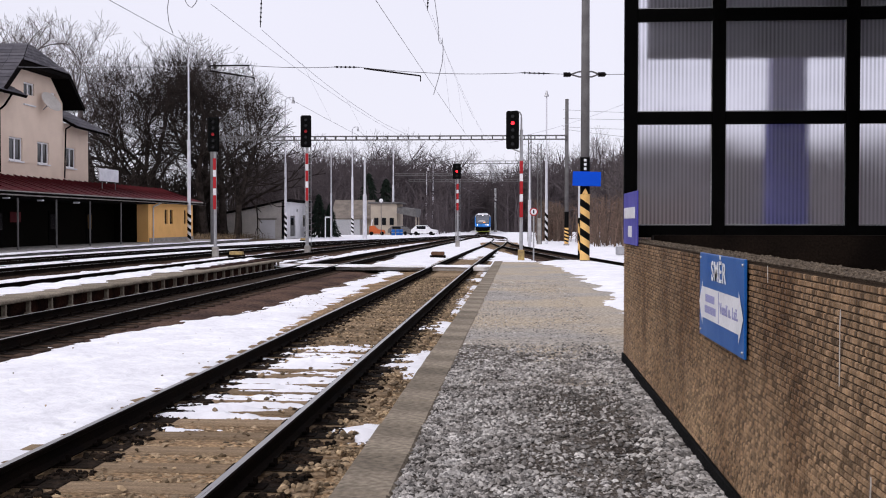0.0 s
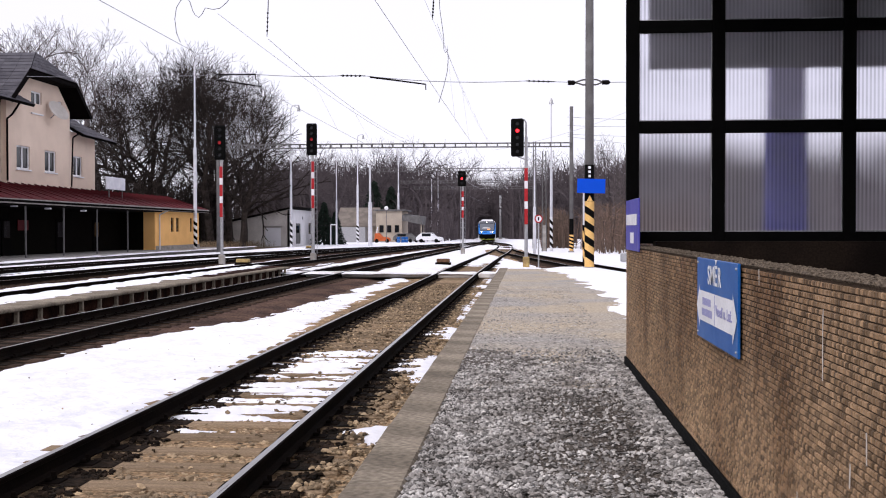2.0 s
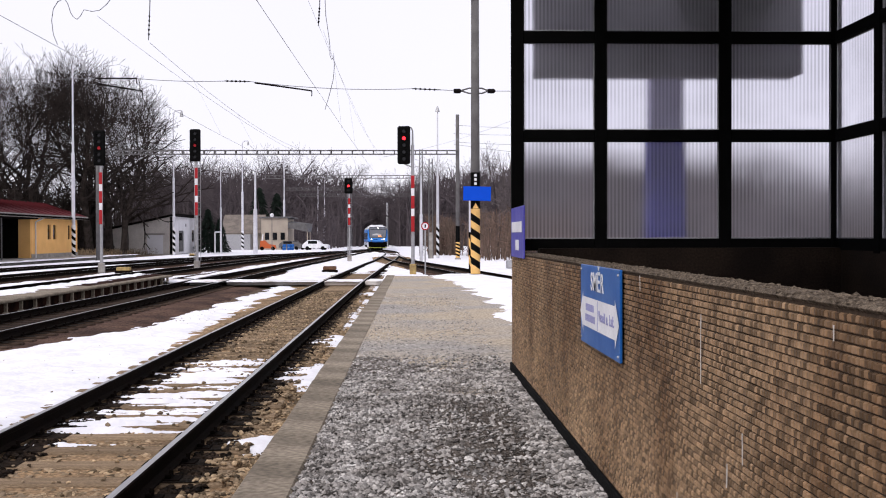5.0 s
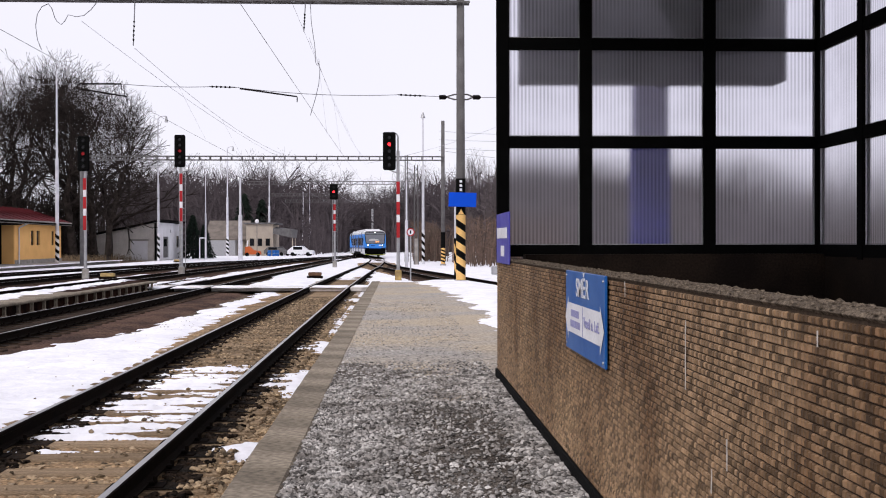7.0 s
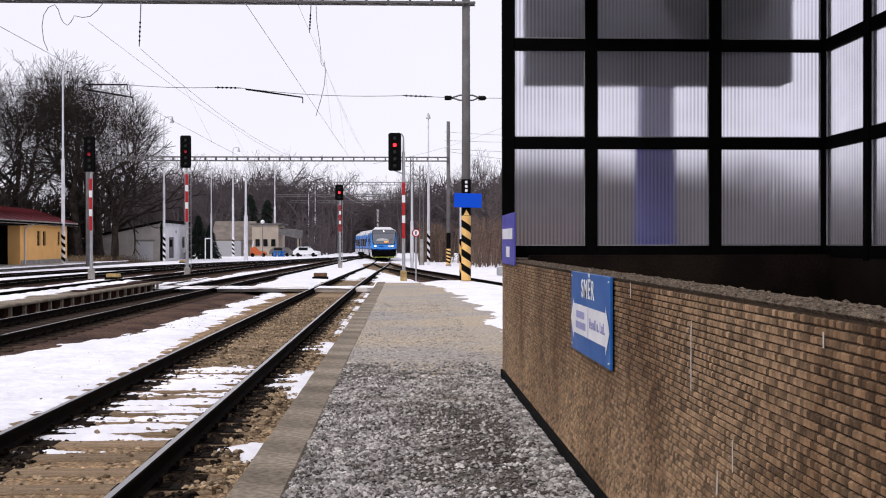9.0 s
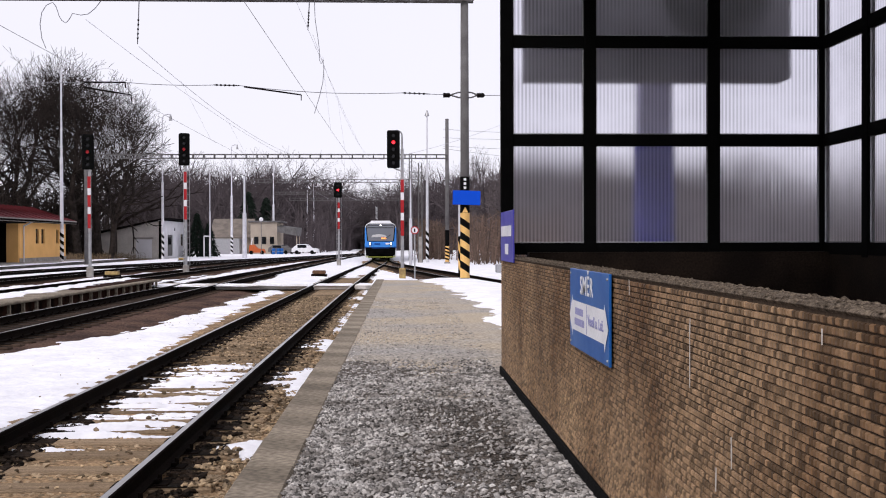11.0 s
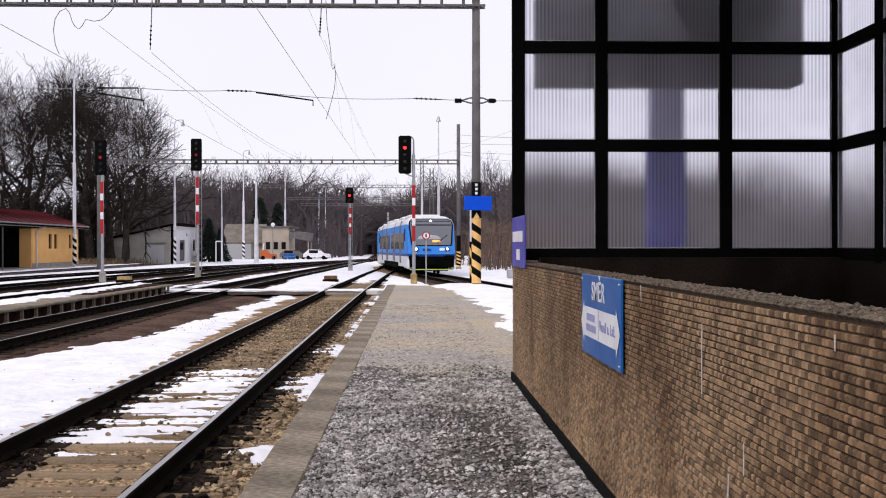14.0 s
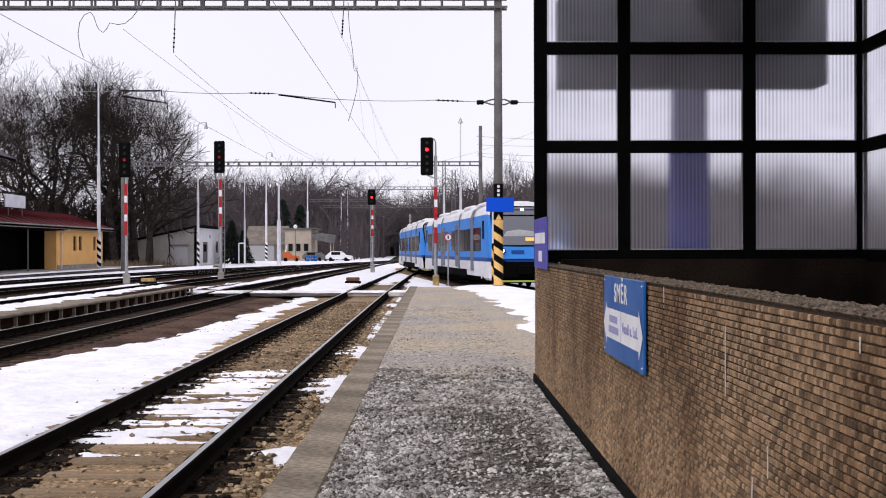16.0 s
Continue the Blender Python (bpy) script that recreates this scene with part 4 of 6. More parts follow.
def railcar():
    car = thing("railcar", "blue and white diesel railcar with lit headlights arriving on the track", "train", group="coupled railcars")
    prof = [(1.40, 0.44), (1.45, 1.08), (1.45, 1.24), (1.45, 2.6), (1.42, 3.0), (1.32, 3.26), (1.0, 3.45), (0.5, 3.53), (0.0, 3.56)]
    full = prof + [(-x, z) for x, z in prof[-2::-1]]
    slots = [0, 1, 2, 2, 3, 3, 3, 3]
    slots = slots + slots[::-1]
    rings = [(0.0, 0.94, 0.05), (0.1, 0.97, 0.025), (0.32, 0.99, 0.0), (0.8, 1.0, 0.0)]
    stations = [(y, k, d, 0) for y, k, d in rings] + [(y, 1.0, 0.0, 1) for y in span(2.0, CAR_L - 2.0, 8)] + [(CAR_L - y, k, d, 2) for y, k, d in rings[::-1]]
    vs, fs, ms, n = [], [], [], len(full)
    for y, k, d, end in stations:
        for x, z in full:
            zz = z - d * smooth(2.6, 3.5, z) * 2
            off = nose(zz) * max(0.0, 1 - (y if end == 0 else CAR_L - y) / 2.4) if end != 1 else 0
            vs.append((x * k, y + off if end == 0 else y - off, zz))
    body = Mesh()
    for s in range(len(stations) - 1):
        for i in range(n - 1):
            body.add([], [])
            body.f.append((s * n + i, s * n + i + 1, (s + 1) * n + i + 1, (s + 1) * n + i))
            body.m.append(slots[i])
    body.v = vs
    for s, flip in ((0, False), (len(stations) - 1, True)):
        for i in range(8):
            a, b, c, d = s * n + i, s * n + i + 1, s * n + n - 2 - i, s * n + n - 1 - i
            q = (a, d, c, b) if not flip else (a, b, c, d)
            body.f.append(q if len(set(q)) == 4 else tuple(dict.fromkeys(q)))
            body.m.append([4, 1, 2, 2, 3, 3, 3, 3][i])
        a, b = s * n, s * n + n - 1
    body.f.append(tuple(k for st in range(len(stations)) for k in (st * n,)) + tuple(st * n + n - 1 for st in range(len(stations) - 1, -1, -1)))
    body.m.append(4)
    body.make("body", [M["train_white"], M["train_deep"], M["train_blue"], M["train_white"], M["under"]], car, "blue body with white roof and white lower panels", smooth=False)
    for end in (0, 1):
        flip = (lambda p: p) if end == 0 else (lambda p: Vector((-p[0], CAR_L - p[1], p[2])))

        def face(x, z, out=0.02):
            return flip(Vector((x, nose(z) - out - 0.03, z)))

        def panel(name, outline, mat, label="", out=0.02, thick=0.04):
            m = Mesh()
            front, back = [face(x, z, out) for x, z in outline], [face(x, z, out - thick) for x, z in outline]
            k = len(outline)
            m.add(front + back, [tuple(range(k))] + [(i, k + i, k + (i + 1) % k, (i + 1) % k) for i in range(k)])
            return m.make(name, mat, car, label)

        levels = [(1.75, 1.10), (1.82, 1.14), (2.2, 1.18), (2.6, 1.22), (2.8, 1.24), (3.0, 1.25), (3.15, 1.22), (3.24, 1.15), (3.29, 0.98)]
        shield = Mesh()
        pts = [face(k * w, z, 0.03) for z, w in levels for k in (-1, -0.5, 0.5, 1)]
        shield.add(pts, [(4 * i + j, 4 * i + j + 1, 4 * i + j + 5, 4 * i + j + 4) for i in range(len(levels) - 1) for j in range(3)])
        rim = Mesh()
        pts = [face(k * (w + 0.08), z + (0.05 if i == len(levels) - 1 else -0.06 if i == 0 else 0), 0.02) for i, (z, w) in enumerate(levels) for k in (-1, -0.5, 0.5, 1)]
        rim.add(pts, [(4 * i + j, 4 * i + j + 1, 4 * i + j + 5, 4 * i + j + 4) for i in range(len(levels) - 1) for j in range(3)])
        screen_part = shield.make("windscreen", M["shield"], car, "large raked windscreen")
        rim.make("seal", M["under"], screen_part, "black rubber seal")
        panel("sun_blind", [(-1.2, 2.92), (1.2, 2.92), (1.16, 3.2), (-1.16, 3.2)], M["under"], "dark band along the top of the windscreen", 0.036, 0.005)
        panel("front_panel", [(-1.22, 1.2), (1.22, 1.2), (1.22, 1.7), (0.5, 1.68), (-0.5, 1.68), (-1.22, 1.7)], M["train_blue"], "blue panel below the windscreen", 0.03)
        panel("badge", [(0.48, 1.42), (0.74, 1.42), (0.78, 1.5), (0.74, 1.58), (0.48, 1.58), (0.44, 1.5)], M["train_white"], "pale badge plate", 0.05)
        panel("number_panel", [(-0.55, 1.42), (-0.05, 1.42), (-0.05, 1.54), (-0.55, 1.54)], M["train_deep"], "dark number panel", 0.04)
        panel("destination_display", [(0.05, 1.92), (0.52, 1.92), (0.52, 2.05), (0.05, 2.05)], M["dest"], "orange destination display", 0.05)
        panel("dashboard", [(-0.85, 2.1), (0.6, 2.1), (0.4, 2.3), (-0.2, 2.38), (-0.7, 2.3)], M["galvanised"], "pale grey dashboard hood behind the glass", 0.04, 0.005)
        Mesh().tube(face(0.95, 2.35, 0.06), face(0.3, 1.85, 0.06), 0.014, 0.014, 5).make("wiper", M["under"], car)
        for sx in (-0.93, 0.93):
            a, b = face(sx, 1.5, 0.0), face(sx, 1.5, 0.07)
            Mesh().tube(a, b, 0.15, 0.14, 14).make("headlight", M["train_deep"], car, "round headlight unit")
            Mesh().tube(face(sx, 1.52, 0.04), face(sx, 1.52, 0.085), 0.085, 0.075, 12).make("headlight_lens", M["lamp_lit"] if end == 0 else M["galvanised"], car, "lit headlight lens" if end == 0 else "unlit lens")
            Mesh().tube(face(sx * 1.02, 1.29, 0.0), face(sx * 1.02, 1.29, 0.05), 0.08, 0.075, 10).make("marker_lens", M["galvanised"], car)
            m = Mesh()
            f0, f1 = flip(Vector((sx * 1.15 - 0.3, -0.06, 0.88))), flip(Vector((sx * 1.15 + 0.3, 0.25, 1.15)))
            m.box(min(f0.x, f1.x), max(f0.x, f1.x), min(f0.y, f1.y), max(f0.y, f1.y), 0.88, 1.14, 0, 0.05)
            m.make("buffer", M["under"], car, "black buffer pad")
            m = Mesh()
            f0, f1 = flip(Vector((1.12 if sx > 0 else -1.44, 0.12, 0)), ), flip(Vector((1.44 if sx > 0 else -1.12, 1.6, 0)))
            m.box(min(f0.x, f1.x), max(f0.x, f1.x), min(f0.y, f1.y), max(f0.y, f1.y), 0.32, 1.0, 0, 0.1)
            m.make("fender", M["train_white"], car, "white corner fender")
        lamp = Mesh().tube(face(0, 3.17, -0.05), face(0, 3.17, 0.05), 0.075, 0.07, 10)
        lamp.make("top_lamp", M["lamp_lit"] if end == 0 else M["galvanised"], car, "small lamp above the windscreen")
        m = Mesh()
        f0, f1 = flip(Vector((-1.3, -0.02, 0.3))), flip(Vector((1.3, 0.2, 0.36)))
        m.box(min(f0.x, f1.x), max(f0.x, f1.x), min(f0.y, f1.y), max(f0.y, f1.y), 0.27, 0.33, 0, 0.015)
        m.make("snowplough_edge", M["lime"], car, "lime-yellow lower edge")
        m = Mesh()
        for xx, w, z0, z1 in ((0, 0.28, 0.55, 0.95), (-0.55, 0.1, 0.5, 0.85), (0.55, 0.1, 0.5, 0.85)):
            f0, f1 = flip(Vector((xx - w, -0.16 if xx == 0 else 0.0, z0))), flip(Vector((xx + w, 0.5, z1)))
            m.box(min(f0.x, f1.x), max(f0.x, f1.x), min(f0.y, f1.y), max(f0.y, f1.y), z0, z1, 0, 0.04)
        m.make("coupler", M["under"], car, "black coupler and hoses")
        for sx in (-1, 1):
            m = Mesh()
            p = flip(Vector((sx * 1.455, 1.5, 0)))
            m.box(p.x - 0.03, p.x + 0.03, p.y - 0.12, p.y + 0.12, 2.0, 2.75, 0, 0.02)
            m.make("mirror", M["under"], car, "folded black mirror")
    for sx in (-1, 1):
        x0, x1 = (1.435, 1.468) if sx > 0 else (-1.468, -1.435)
        for y0, y1 in ((2.2, 4.2), (5.2, 6.9), (7.0, 8.7), (10.4, 11.8), (13.2, 14.6), (16.3, 18.0), (18.1, 19.8), (20.8, 22.8)):
            Mesh().box(x0, x1, y0, y1, 1.5, 2.5, 0, 0.01).make("window", M["train_pane"], car)
        for y0, y1 in ((4.3, 5.1), (8.78, 9.16), (15.84, 16.22), (19.9, 20.7)):
            Mesh().box(x0 * 1.001, x1 * 1.004, y0, y1, 0.66, 2.98, 0, 0.01).make("pillar_band", M["train_grey"], car, "grey vertical band")
            band = Mesh()
            arch = [(sx * a, b) for a, b in ((1.455, 2.98), (1.35, 3.3), (1.02, 3.49), (0.5, 3.57))]
            band.add([(a, y, b) for y in (y0, y1) for a, b in arch], [(i, i + 1, i + 5, i + 4) for i in range(3)])
            band.make("roof_band", M["train_grey"], car, "grey band running on over the roof's edge")
        for y0, y1 in ((9.2, 10.3), (14.7, 15.8)):
            door = Mesh().box(x0, x1, y0, y1, 0.75, 2.75, 0, 0.02).make("door", M["train_grey"], car, "grey passenger door")
            Mesh().box(x0 * 1.003, x1 * 1.003, y0 + 0.15, y1 - 0.15, 1.3, 2.55, 0, 0.01).make("door_window", M["train_pane"], door)
        for y0, y1 in ((2.0, 2.2), (6.6, 18.4)):
            Mesh().box(x0 * 0.985, x1 * 0.985, y0, y1, 0.36, 0.68, 0, 0.03).make("skirt", M["train_white"] if y1 < 3 else M["under"], car)
    for y0, y1 in ((3.5, 6.6), (8.2, 11.0), (13.6, 16.4), (18.4, 21.5)):
        Mesh().box(-0.95, 0.95, y0, y1, 3.35, 3.66, 0, 0.08).make("roof_unit", M["train_white"], car, "white rooftop unit")
    for yb in (4.0, 21.0):
        bogie = Mesh().box(-1.05, 1.05, yb - 1.5, yb + 1.5, 0.36, 0.66, 0, 0.05).make("bogie", M["under"], car, "black bogie")
        for dy in (-0.9, 0.9):
            for sx in (-0.75, 0.75):
                Mesh().tube((sx - 0.065, yb + dy, 0.385), (sx + 0.065, yb + dy, 0.385), 0.385, 0.385, 20).make("wheel", M["rail_side"], bogie)
    # underfloor unit, stretched as a near-black block for the shade below the car
    Mesh().box(-1.15, 1.15, 1.2, 23.8, 0.2, 0.7, 0, 0.05).make("underfloor_unit", M["under"], car)
    return car


leading_car = railcar()
trailing_car = copy_thing(leading_car, Matrix.Identity(4))
FRONT = line([(0, 205.0), (1.5, 192), (3.5, 175.5), (6.5, 149), (8, 133.5), (9, 122.5), (11.5, 95.5), (12.5, 84), (13.5, 71.8), (14.5, 60.0), (15, 54.6), (15.5, 49.4), (16, 44.5)])


def car_pose(front):
    """A car on the track with its front end at that distance."""
    y1, y2 = front + 4.0, front + 21.0
    a, b = Vector((TRAIN_LINE(y1), y1, grade(y1))), Vector((TRAIN_LINE(y2), y2, grade(y2)))
    way = (b - a).normalized()
    o = a - way * 4.0
    return pose(o.x, o.y, o.z, math.degrees(math.asin(way.z)), 0, -math.degrees(math.atan2(way.x, way.y)))


def motions():
    times = [k * 0.5 for k in range(33)]
    walk(leading_car, [(t, car_pose(FRONT(t))) for t in times])
    walk(trailing_car, [(t, car_pose(FRONT(t) + CAR_L + 0.7)) for t in times])

# ---- signs on the wall ----
def lettering(name, text, size, mat, parent, at, label="", squeeze=1.0):
    cu = bpy.data.curves.new(name, "FONT")
    cu.body, cu.size, cu.align_x, cu.align_y, cu.extrude = text, size, "CENTER", "CENTER", 0.0008
    cu.offset = size * 0.018
    cu.space_character = 1.12
    cu.materials.append(mat)
    ob = new(name, cu)
    ob.parent, ob.matrix_basis = parent, at @ Matrix.Diagonal((squeeze, 1, 1, 1))
    if label:
        ob["label"] = label
    return ob


# on a wall that faces the track, local x runs along the wall towards the camera and local y up
FACE = Matrix(((0, 0, -1, 0), (-1, 0, 0, 0), (0, 1, 0, 0), (0, 0, 0, 1)))
sign = thing("direction_sign", "blue enamel direction sign with a white double arrow", "sign", Matrix.Translation((WALL_X - 0.024, 5.995, 1.155)) @ FACE)
Mesh().box(-0.615, 0.615, -0.228, 0.228, -0.014, 0.0, 0, 0.003).make("plate", M["sign_blue"], sign)
arrow = Mesh()
arrow.add([(-0.61, -0.045, 0.003), (-0.5, 0.08, 0.003), (-0.5, 0.045, 0.003), (0.5, 0.045, 0.003), (0.5, 0.08, 0.003), (0.61, -0.045, 0.003), (0.5, -0.17, 0.003), (0.5, -0.125, 0.003), (-0.5, -0.125, 0.003), (-0.5, -0.17, 0.003)],
          [(0, 9, 1), (2, 8, 7, 3), (4, 6, 5)])
arrow.make("arrow", M["white"], sign, "white double-headed arrow")
lettering("lettering", "SMĚR", 0.142, M["white"], sign, pose(-0.03, 0.135, 0.003), "white capitals", 1.1)
lettering("lettering", "Veselí n. Luž.", 0.078, M["grey_letter"], sign, pose(0.26, -0.04, 0.005), "violet-grey lettering", 0.98)
for x0, x1, yy in ((-0.40, -0.12, -0.012), (-0.42, -0.08, -0.072)):
    bars = Mesh()
    xx = x0
    for k in range(7):
        w = (x1 - x0) / 7
        bars.box(xx, xx + w * 0.75, yy - 0.02, yy + 0.02, 0.0035, 0.005)
        xx += w
    bars.make("text_bar", M["grey_letter"], sign)
Mesh().box(-0.012, -0.004, -0.12, 0.04, 0.0035, 0.005).make("divider", M["grey_letter"], sign)
for sx in (-0.58, 0.58):
    for sy in (-0.2, 0.2):
        Mesh().tube((sx, sy, 0), (sx, sy, 0.006), 0.008, 0.006, 8).make("screw", M["galvanised"], sign)

notice = thing("notice_sign", "violet-blue notice board with two white fields at the wall's end", "sign", Matrix.Translation((WALL_X - 0.02, 10.58, 1.585)) @ FACE)
Mesh().box(-0.6, 0.6, -0.24, 0.24, -0.014, 0.0, 0, 0.003).make("plate", M["sign_violet"], notice)
for x0, x1, z0, z1 in ((-0.5, 0.48, 0.0, 0.1), (-0.12, 0.22, -0.17, -0.07)):
    n = 6 if x1 - x0 > 0.5 else 2
    for k in range(n):
        w = (x1 - x0) / n
        Mesh().box(x0 + k * w, x0 + (k + 0.86) * w, z0, z1, 0.002, 0.005).make("text_bar", M["white"], notice)

# ---- light signals ----
def signal(x, y, dz, top, lamps, lit, bracket, base_col, label, ladder=True, head_w=0.62, stripes=(4.2, 2.0)):
    z0 = grade(y) + dz
    s = thing("light_signal", label, "signal", pose(x, y, z0), group="light signals of the station")
    h = top - z0
    Mesh().box(-0.16, 0.16, -0.16, 0.16, -0.3, 0.45, 0, 0.05).make("foundation", base_col, s, "stubby foundation block")
    Mesh().tube((0, 0, 0.4), (0, 0, h - 0.9), 0.085, 0.075, 12).make("post", M["galvanised"], s, "grey steel post")
    hx = -0.42 if bracket else -0.05
    lh = lamps * 0.33 + 0.18
    back = Mesh()
    back.box(hx - head_w / 2, hx + head_w / 2, -0.2, -0.05, h - lh, h, 0, 0.07)
    back.box(hx - head_w / 4, hx + head_w / 4, -0.05, 0.12, h - lh + 0.1, h - 0.1, 0, 0.03)
    back.make("signal_head", M["hazard_black"], s, "black signal head")
    if bracket:
        Mesh().pipe([(0, 0, h - 1.2), (0, 0, h - 0.2), (-0.08, 0, h - 0.06), (-0.25, 0, h), (hx, 0, h - 0.05)], 0.035, 8).make("bracket", M["galvanised"], s)
        Mesh().pipe([(0, 0, h - lh - 0.15), (hx, 0, h - lh + 0.02)], 0.03, 8).make("bracket", M["galvanised"], s)
        Mesh().tube((0, 0, h - 1.0), (0, 0, h - 0.3), 0.05, 0.04, 8).make("post_top", M["galvanised"], s)
    for k in range(lamps):
        z = h - 0.26 - k * 0.33
        is_lit = k == lit
        Mesh().tube((hx, -0.22, z), (hx, -0.19, z), 0.085, 0.085, 14).make("lens", (M["red_lit"] if bracket or lamps < 4 else M["red_dim"]) if is_lit else M["pane"], s, "lit red lens" if is_lit else "dark lens")
        visor, n = Mesh(), 10
        ring = [(hx + 0.11 * math.cos(a), 0.11 * math.sin(a)) for a in span(-0.3, math.pi + 0.3, n)]
        visor.add([(px, -0.2, z + pz) for px, pz in ring] + [(px, -0.36, z + pz * 0.95 + 0.0) for px, pz in ring], [(i, i + 1, n + 2 + i, n + 1 + i) for i in range(n)])
        visor.make("visor", M["hazard_black"], s)
    z = h - lh - (0.35 if not bracket else 0.55)
    for k, (c, dh) in enumerate((("red", 0.62), ("white", 0.36), ("red", 0.62), ("white", 0.36), ("red", 0.75))):
        if lamps < 4:
            dh *= 0.75
        Mesh().box(-0.08, 0.08, -0.13, -0.09, z - dh + 0.01, z, 0, 0.008).make("marker_plate", M[c], s, c + " enamel plate")
        z -= dh
    if ladder:
        lad = Mesh()
        for sx in (-0.17, 0.17):
            lad.tube((sx, 0.25, 0.4), (sx, 0.25, h - 0.9), 0.018, 0.018, 5)
        for k in range(int((h - 1.5) / 0.35)):
            lad.tube((-0.17, 0.25, 0.6 + k * 0.35), (0.17, 0.25, 0.6 + k * 0.35), 0.012, 0.012, 5)
        lad.make("ladder", M["galvanised"], s, "grey rung ladder")
    return s


def z_at(y, rise):
    return 1.55 + rise * y


signal(-16.05, 58.6, -0.1, z_at(58.6, 0.0945), 5, 2, False, M["concrete"], "light signal with a dim red lamp and striped post", ladder=False)
signal(-12.05, 63.6, -0.1, z_at(63.6, 0.0957), 5, 2, False, M["concrete"], "light signal with a black five-lamp head and striped post")
signal(0.17, 53.8, -0.1, z_at(53.8, 0.0985), 5, 1, True, M["machine"], "light signal showing red on a bracketed head past the platform end", ladder=False)
signal(-4.55, 84.8, -0.12, z_at(84.8, 0.052), 3, 1, False, M["concrete"], "smaller light signal showing red between two tracks", stripes=(2, 1))
# round plate and its post by the platform end
plate = thing("round_sign", "round white sign with a red rim on a thin post", "sign", pose(0.74, 52.0, grade(52) - 0.1))
Mesh().tube((0, 0, 0), (0, 0, 2.35), 0.035, 0.035, 8).make("post", M["galvanised"], plate)
Mesh().tube((0, -0.05, 2.25), (0, -0.04, 2.25), 0.19, 0.19, 20).make("disc_rim", M["red"], plate)
Mesh().tube((0, -0.058, 2.25), (0, -0.05, 2.25), 0.14, 0.14, 20).make("disc", M["white"], plate)
Mesh().box(-0.03, 0.03, -0.064, -0.058, 2.17, 2.33).make("emblem", M["hazard_black"], plate)

# ---- hazard bands ----
def hazard(parent, r, z0, z1, bands, first, n=16, white=False):
    """Slanting yellow and black bands round a post."""
    step = (z1 - z0) / bands
    for k in range(bands):
        m, vs = Mesh(), []
        for i in range(n + 1):
            a = 2 * math.pi * i / n
            lean = -0.45 * step * math.sin(a)
            for q in (0, 1):
                z = min(max(z0 + (k + q) * step + (lean if 0 < k + q < bands else 0), z0), z1)
                vs.append((r * math.sin(a), -r * math.cos(a), z))
        m.add(vs, [(2 * i, 2 * i + 2, 2 * i + 3, 2 * i + 1) for i in range(n)])
        m.make("hazard_band", M["hazard_black"] if (k + first) % 2 else M["white" if white else "yellow"], parent)


def mast(x, y, z0, top, r, label, z1=3.9, bands=9, mats="mast_grey"):
    m = thing("catenary_mast", label, "catenary mast", pose(x, y, z0), group="catenary masts")
    Mesh().tube((0, 0, 0), (0, 0, top - z0), r, r * 0.82, 20).make("pole", M[mats], m, smooth=True, label="grey round pole")
    Mesh().tube((0, 0, -0.25), (0, 0, 0.1), r * 1.5, r * 1.35, 16).make("foot", M["concrete"], m)
    if bands:
        hazard(m, r * 1.02, 0.12, z1 - 1.3, bands, 0)
        Mesh().tube((0, 0, z1 - 1.3), (0, 0, z1), r * 1.03, r * 1.02, 20).make("black_band", M["hazard_black"], m)
    return m


near_mast = mast(2.375, 40.0, 0.08, 10.65, 0.168, "tall grey catenary mast with yellow and black bands beside the platform", 3.75, 9)
board = thing("station_board", "plain bright blue station board on the mast", "sign", pose(2.383, 39.75, 0.27))
Mesh().box(-0.53, 0.46, -0.05, -0.01, 2.54, 3.05, 0, 0.01, pose(0, 0, 0, 0, 1.5, 0)).make("plate", M["bright_blue"], board)
Mesh().box(-0.42, 0.38, -0.01, 0.08, 2.7, 2.75).make("clamp", M["galvanised"], board)
for k in range(3):
    Mesh().box(-0.05, 0.04, -0.178, -0.173, 3.3 + k * 0.15, 3.39 + k * 0.15).make("number_bar", M["white"], near_mast, "pale number bar")
Mesh().add([(-0.11, -0.18, 2.46), (0.11, -0.18, 2.46), (0, -0.18, 2.66)], [(0, 1, 2)]).make("warning_mark", M["yellow"], near_mast)
slim = thing("lamp_post", "slim pale post with a black and yellow foot beside the mast", "post", pose(2.27, 41.6, 0.0))
Mesh().tube((0, 0, 0), (0, 0, 3.1), 0.05, 0.045, 10).make("pole", M["pale_post"], slim)
hazard(slim, 0.054, 0.1, 1.7, 5, 1, 10)

far_mast = mast(3.95, 91.0, grade(91) - 0.1, z_at(91, 0.109), 0.17, "dark catenary mast with yellow and black bands beyond the curve", 2.7, 9)
mast(-23.8, 40.0, -0.3, 10.65, 0.168, "grey catenary mast at the far side of the yard", 3.5, 0)
mast(-25.2, 91.0, -0.4, 9.3, 0.17, "grey catenary mast before the grove", 3.5, 0)
mast(-5.2, 262, grade(262), z_at(262, 0.03), 0.3, "pale distant catenary mast", 3.5, 0, "galvanised")

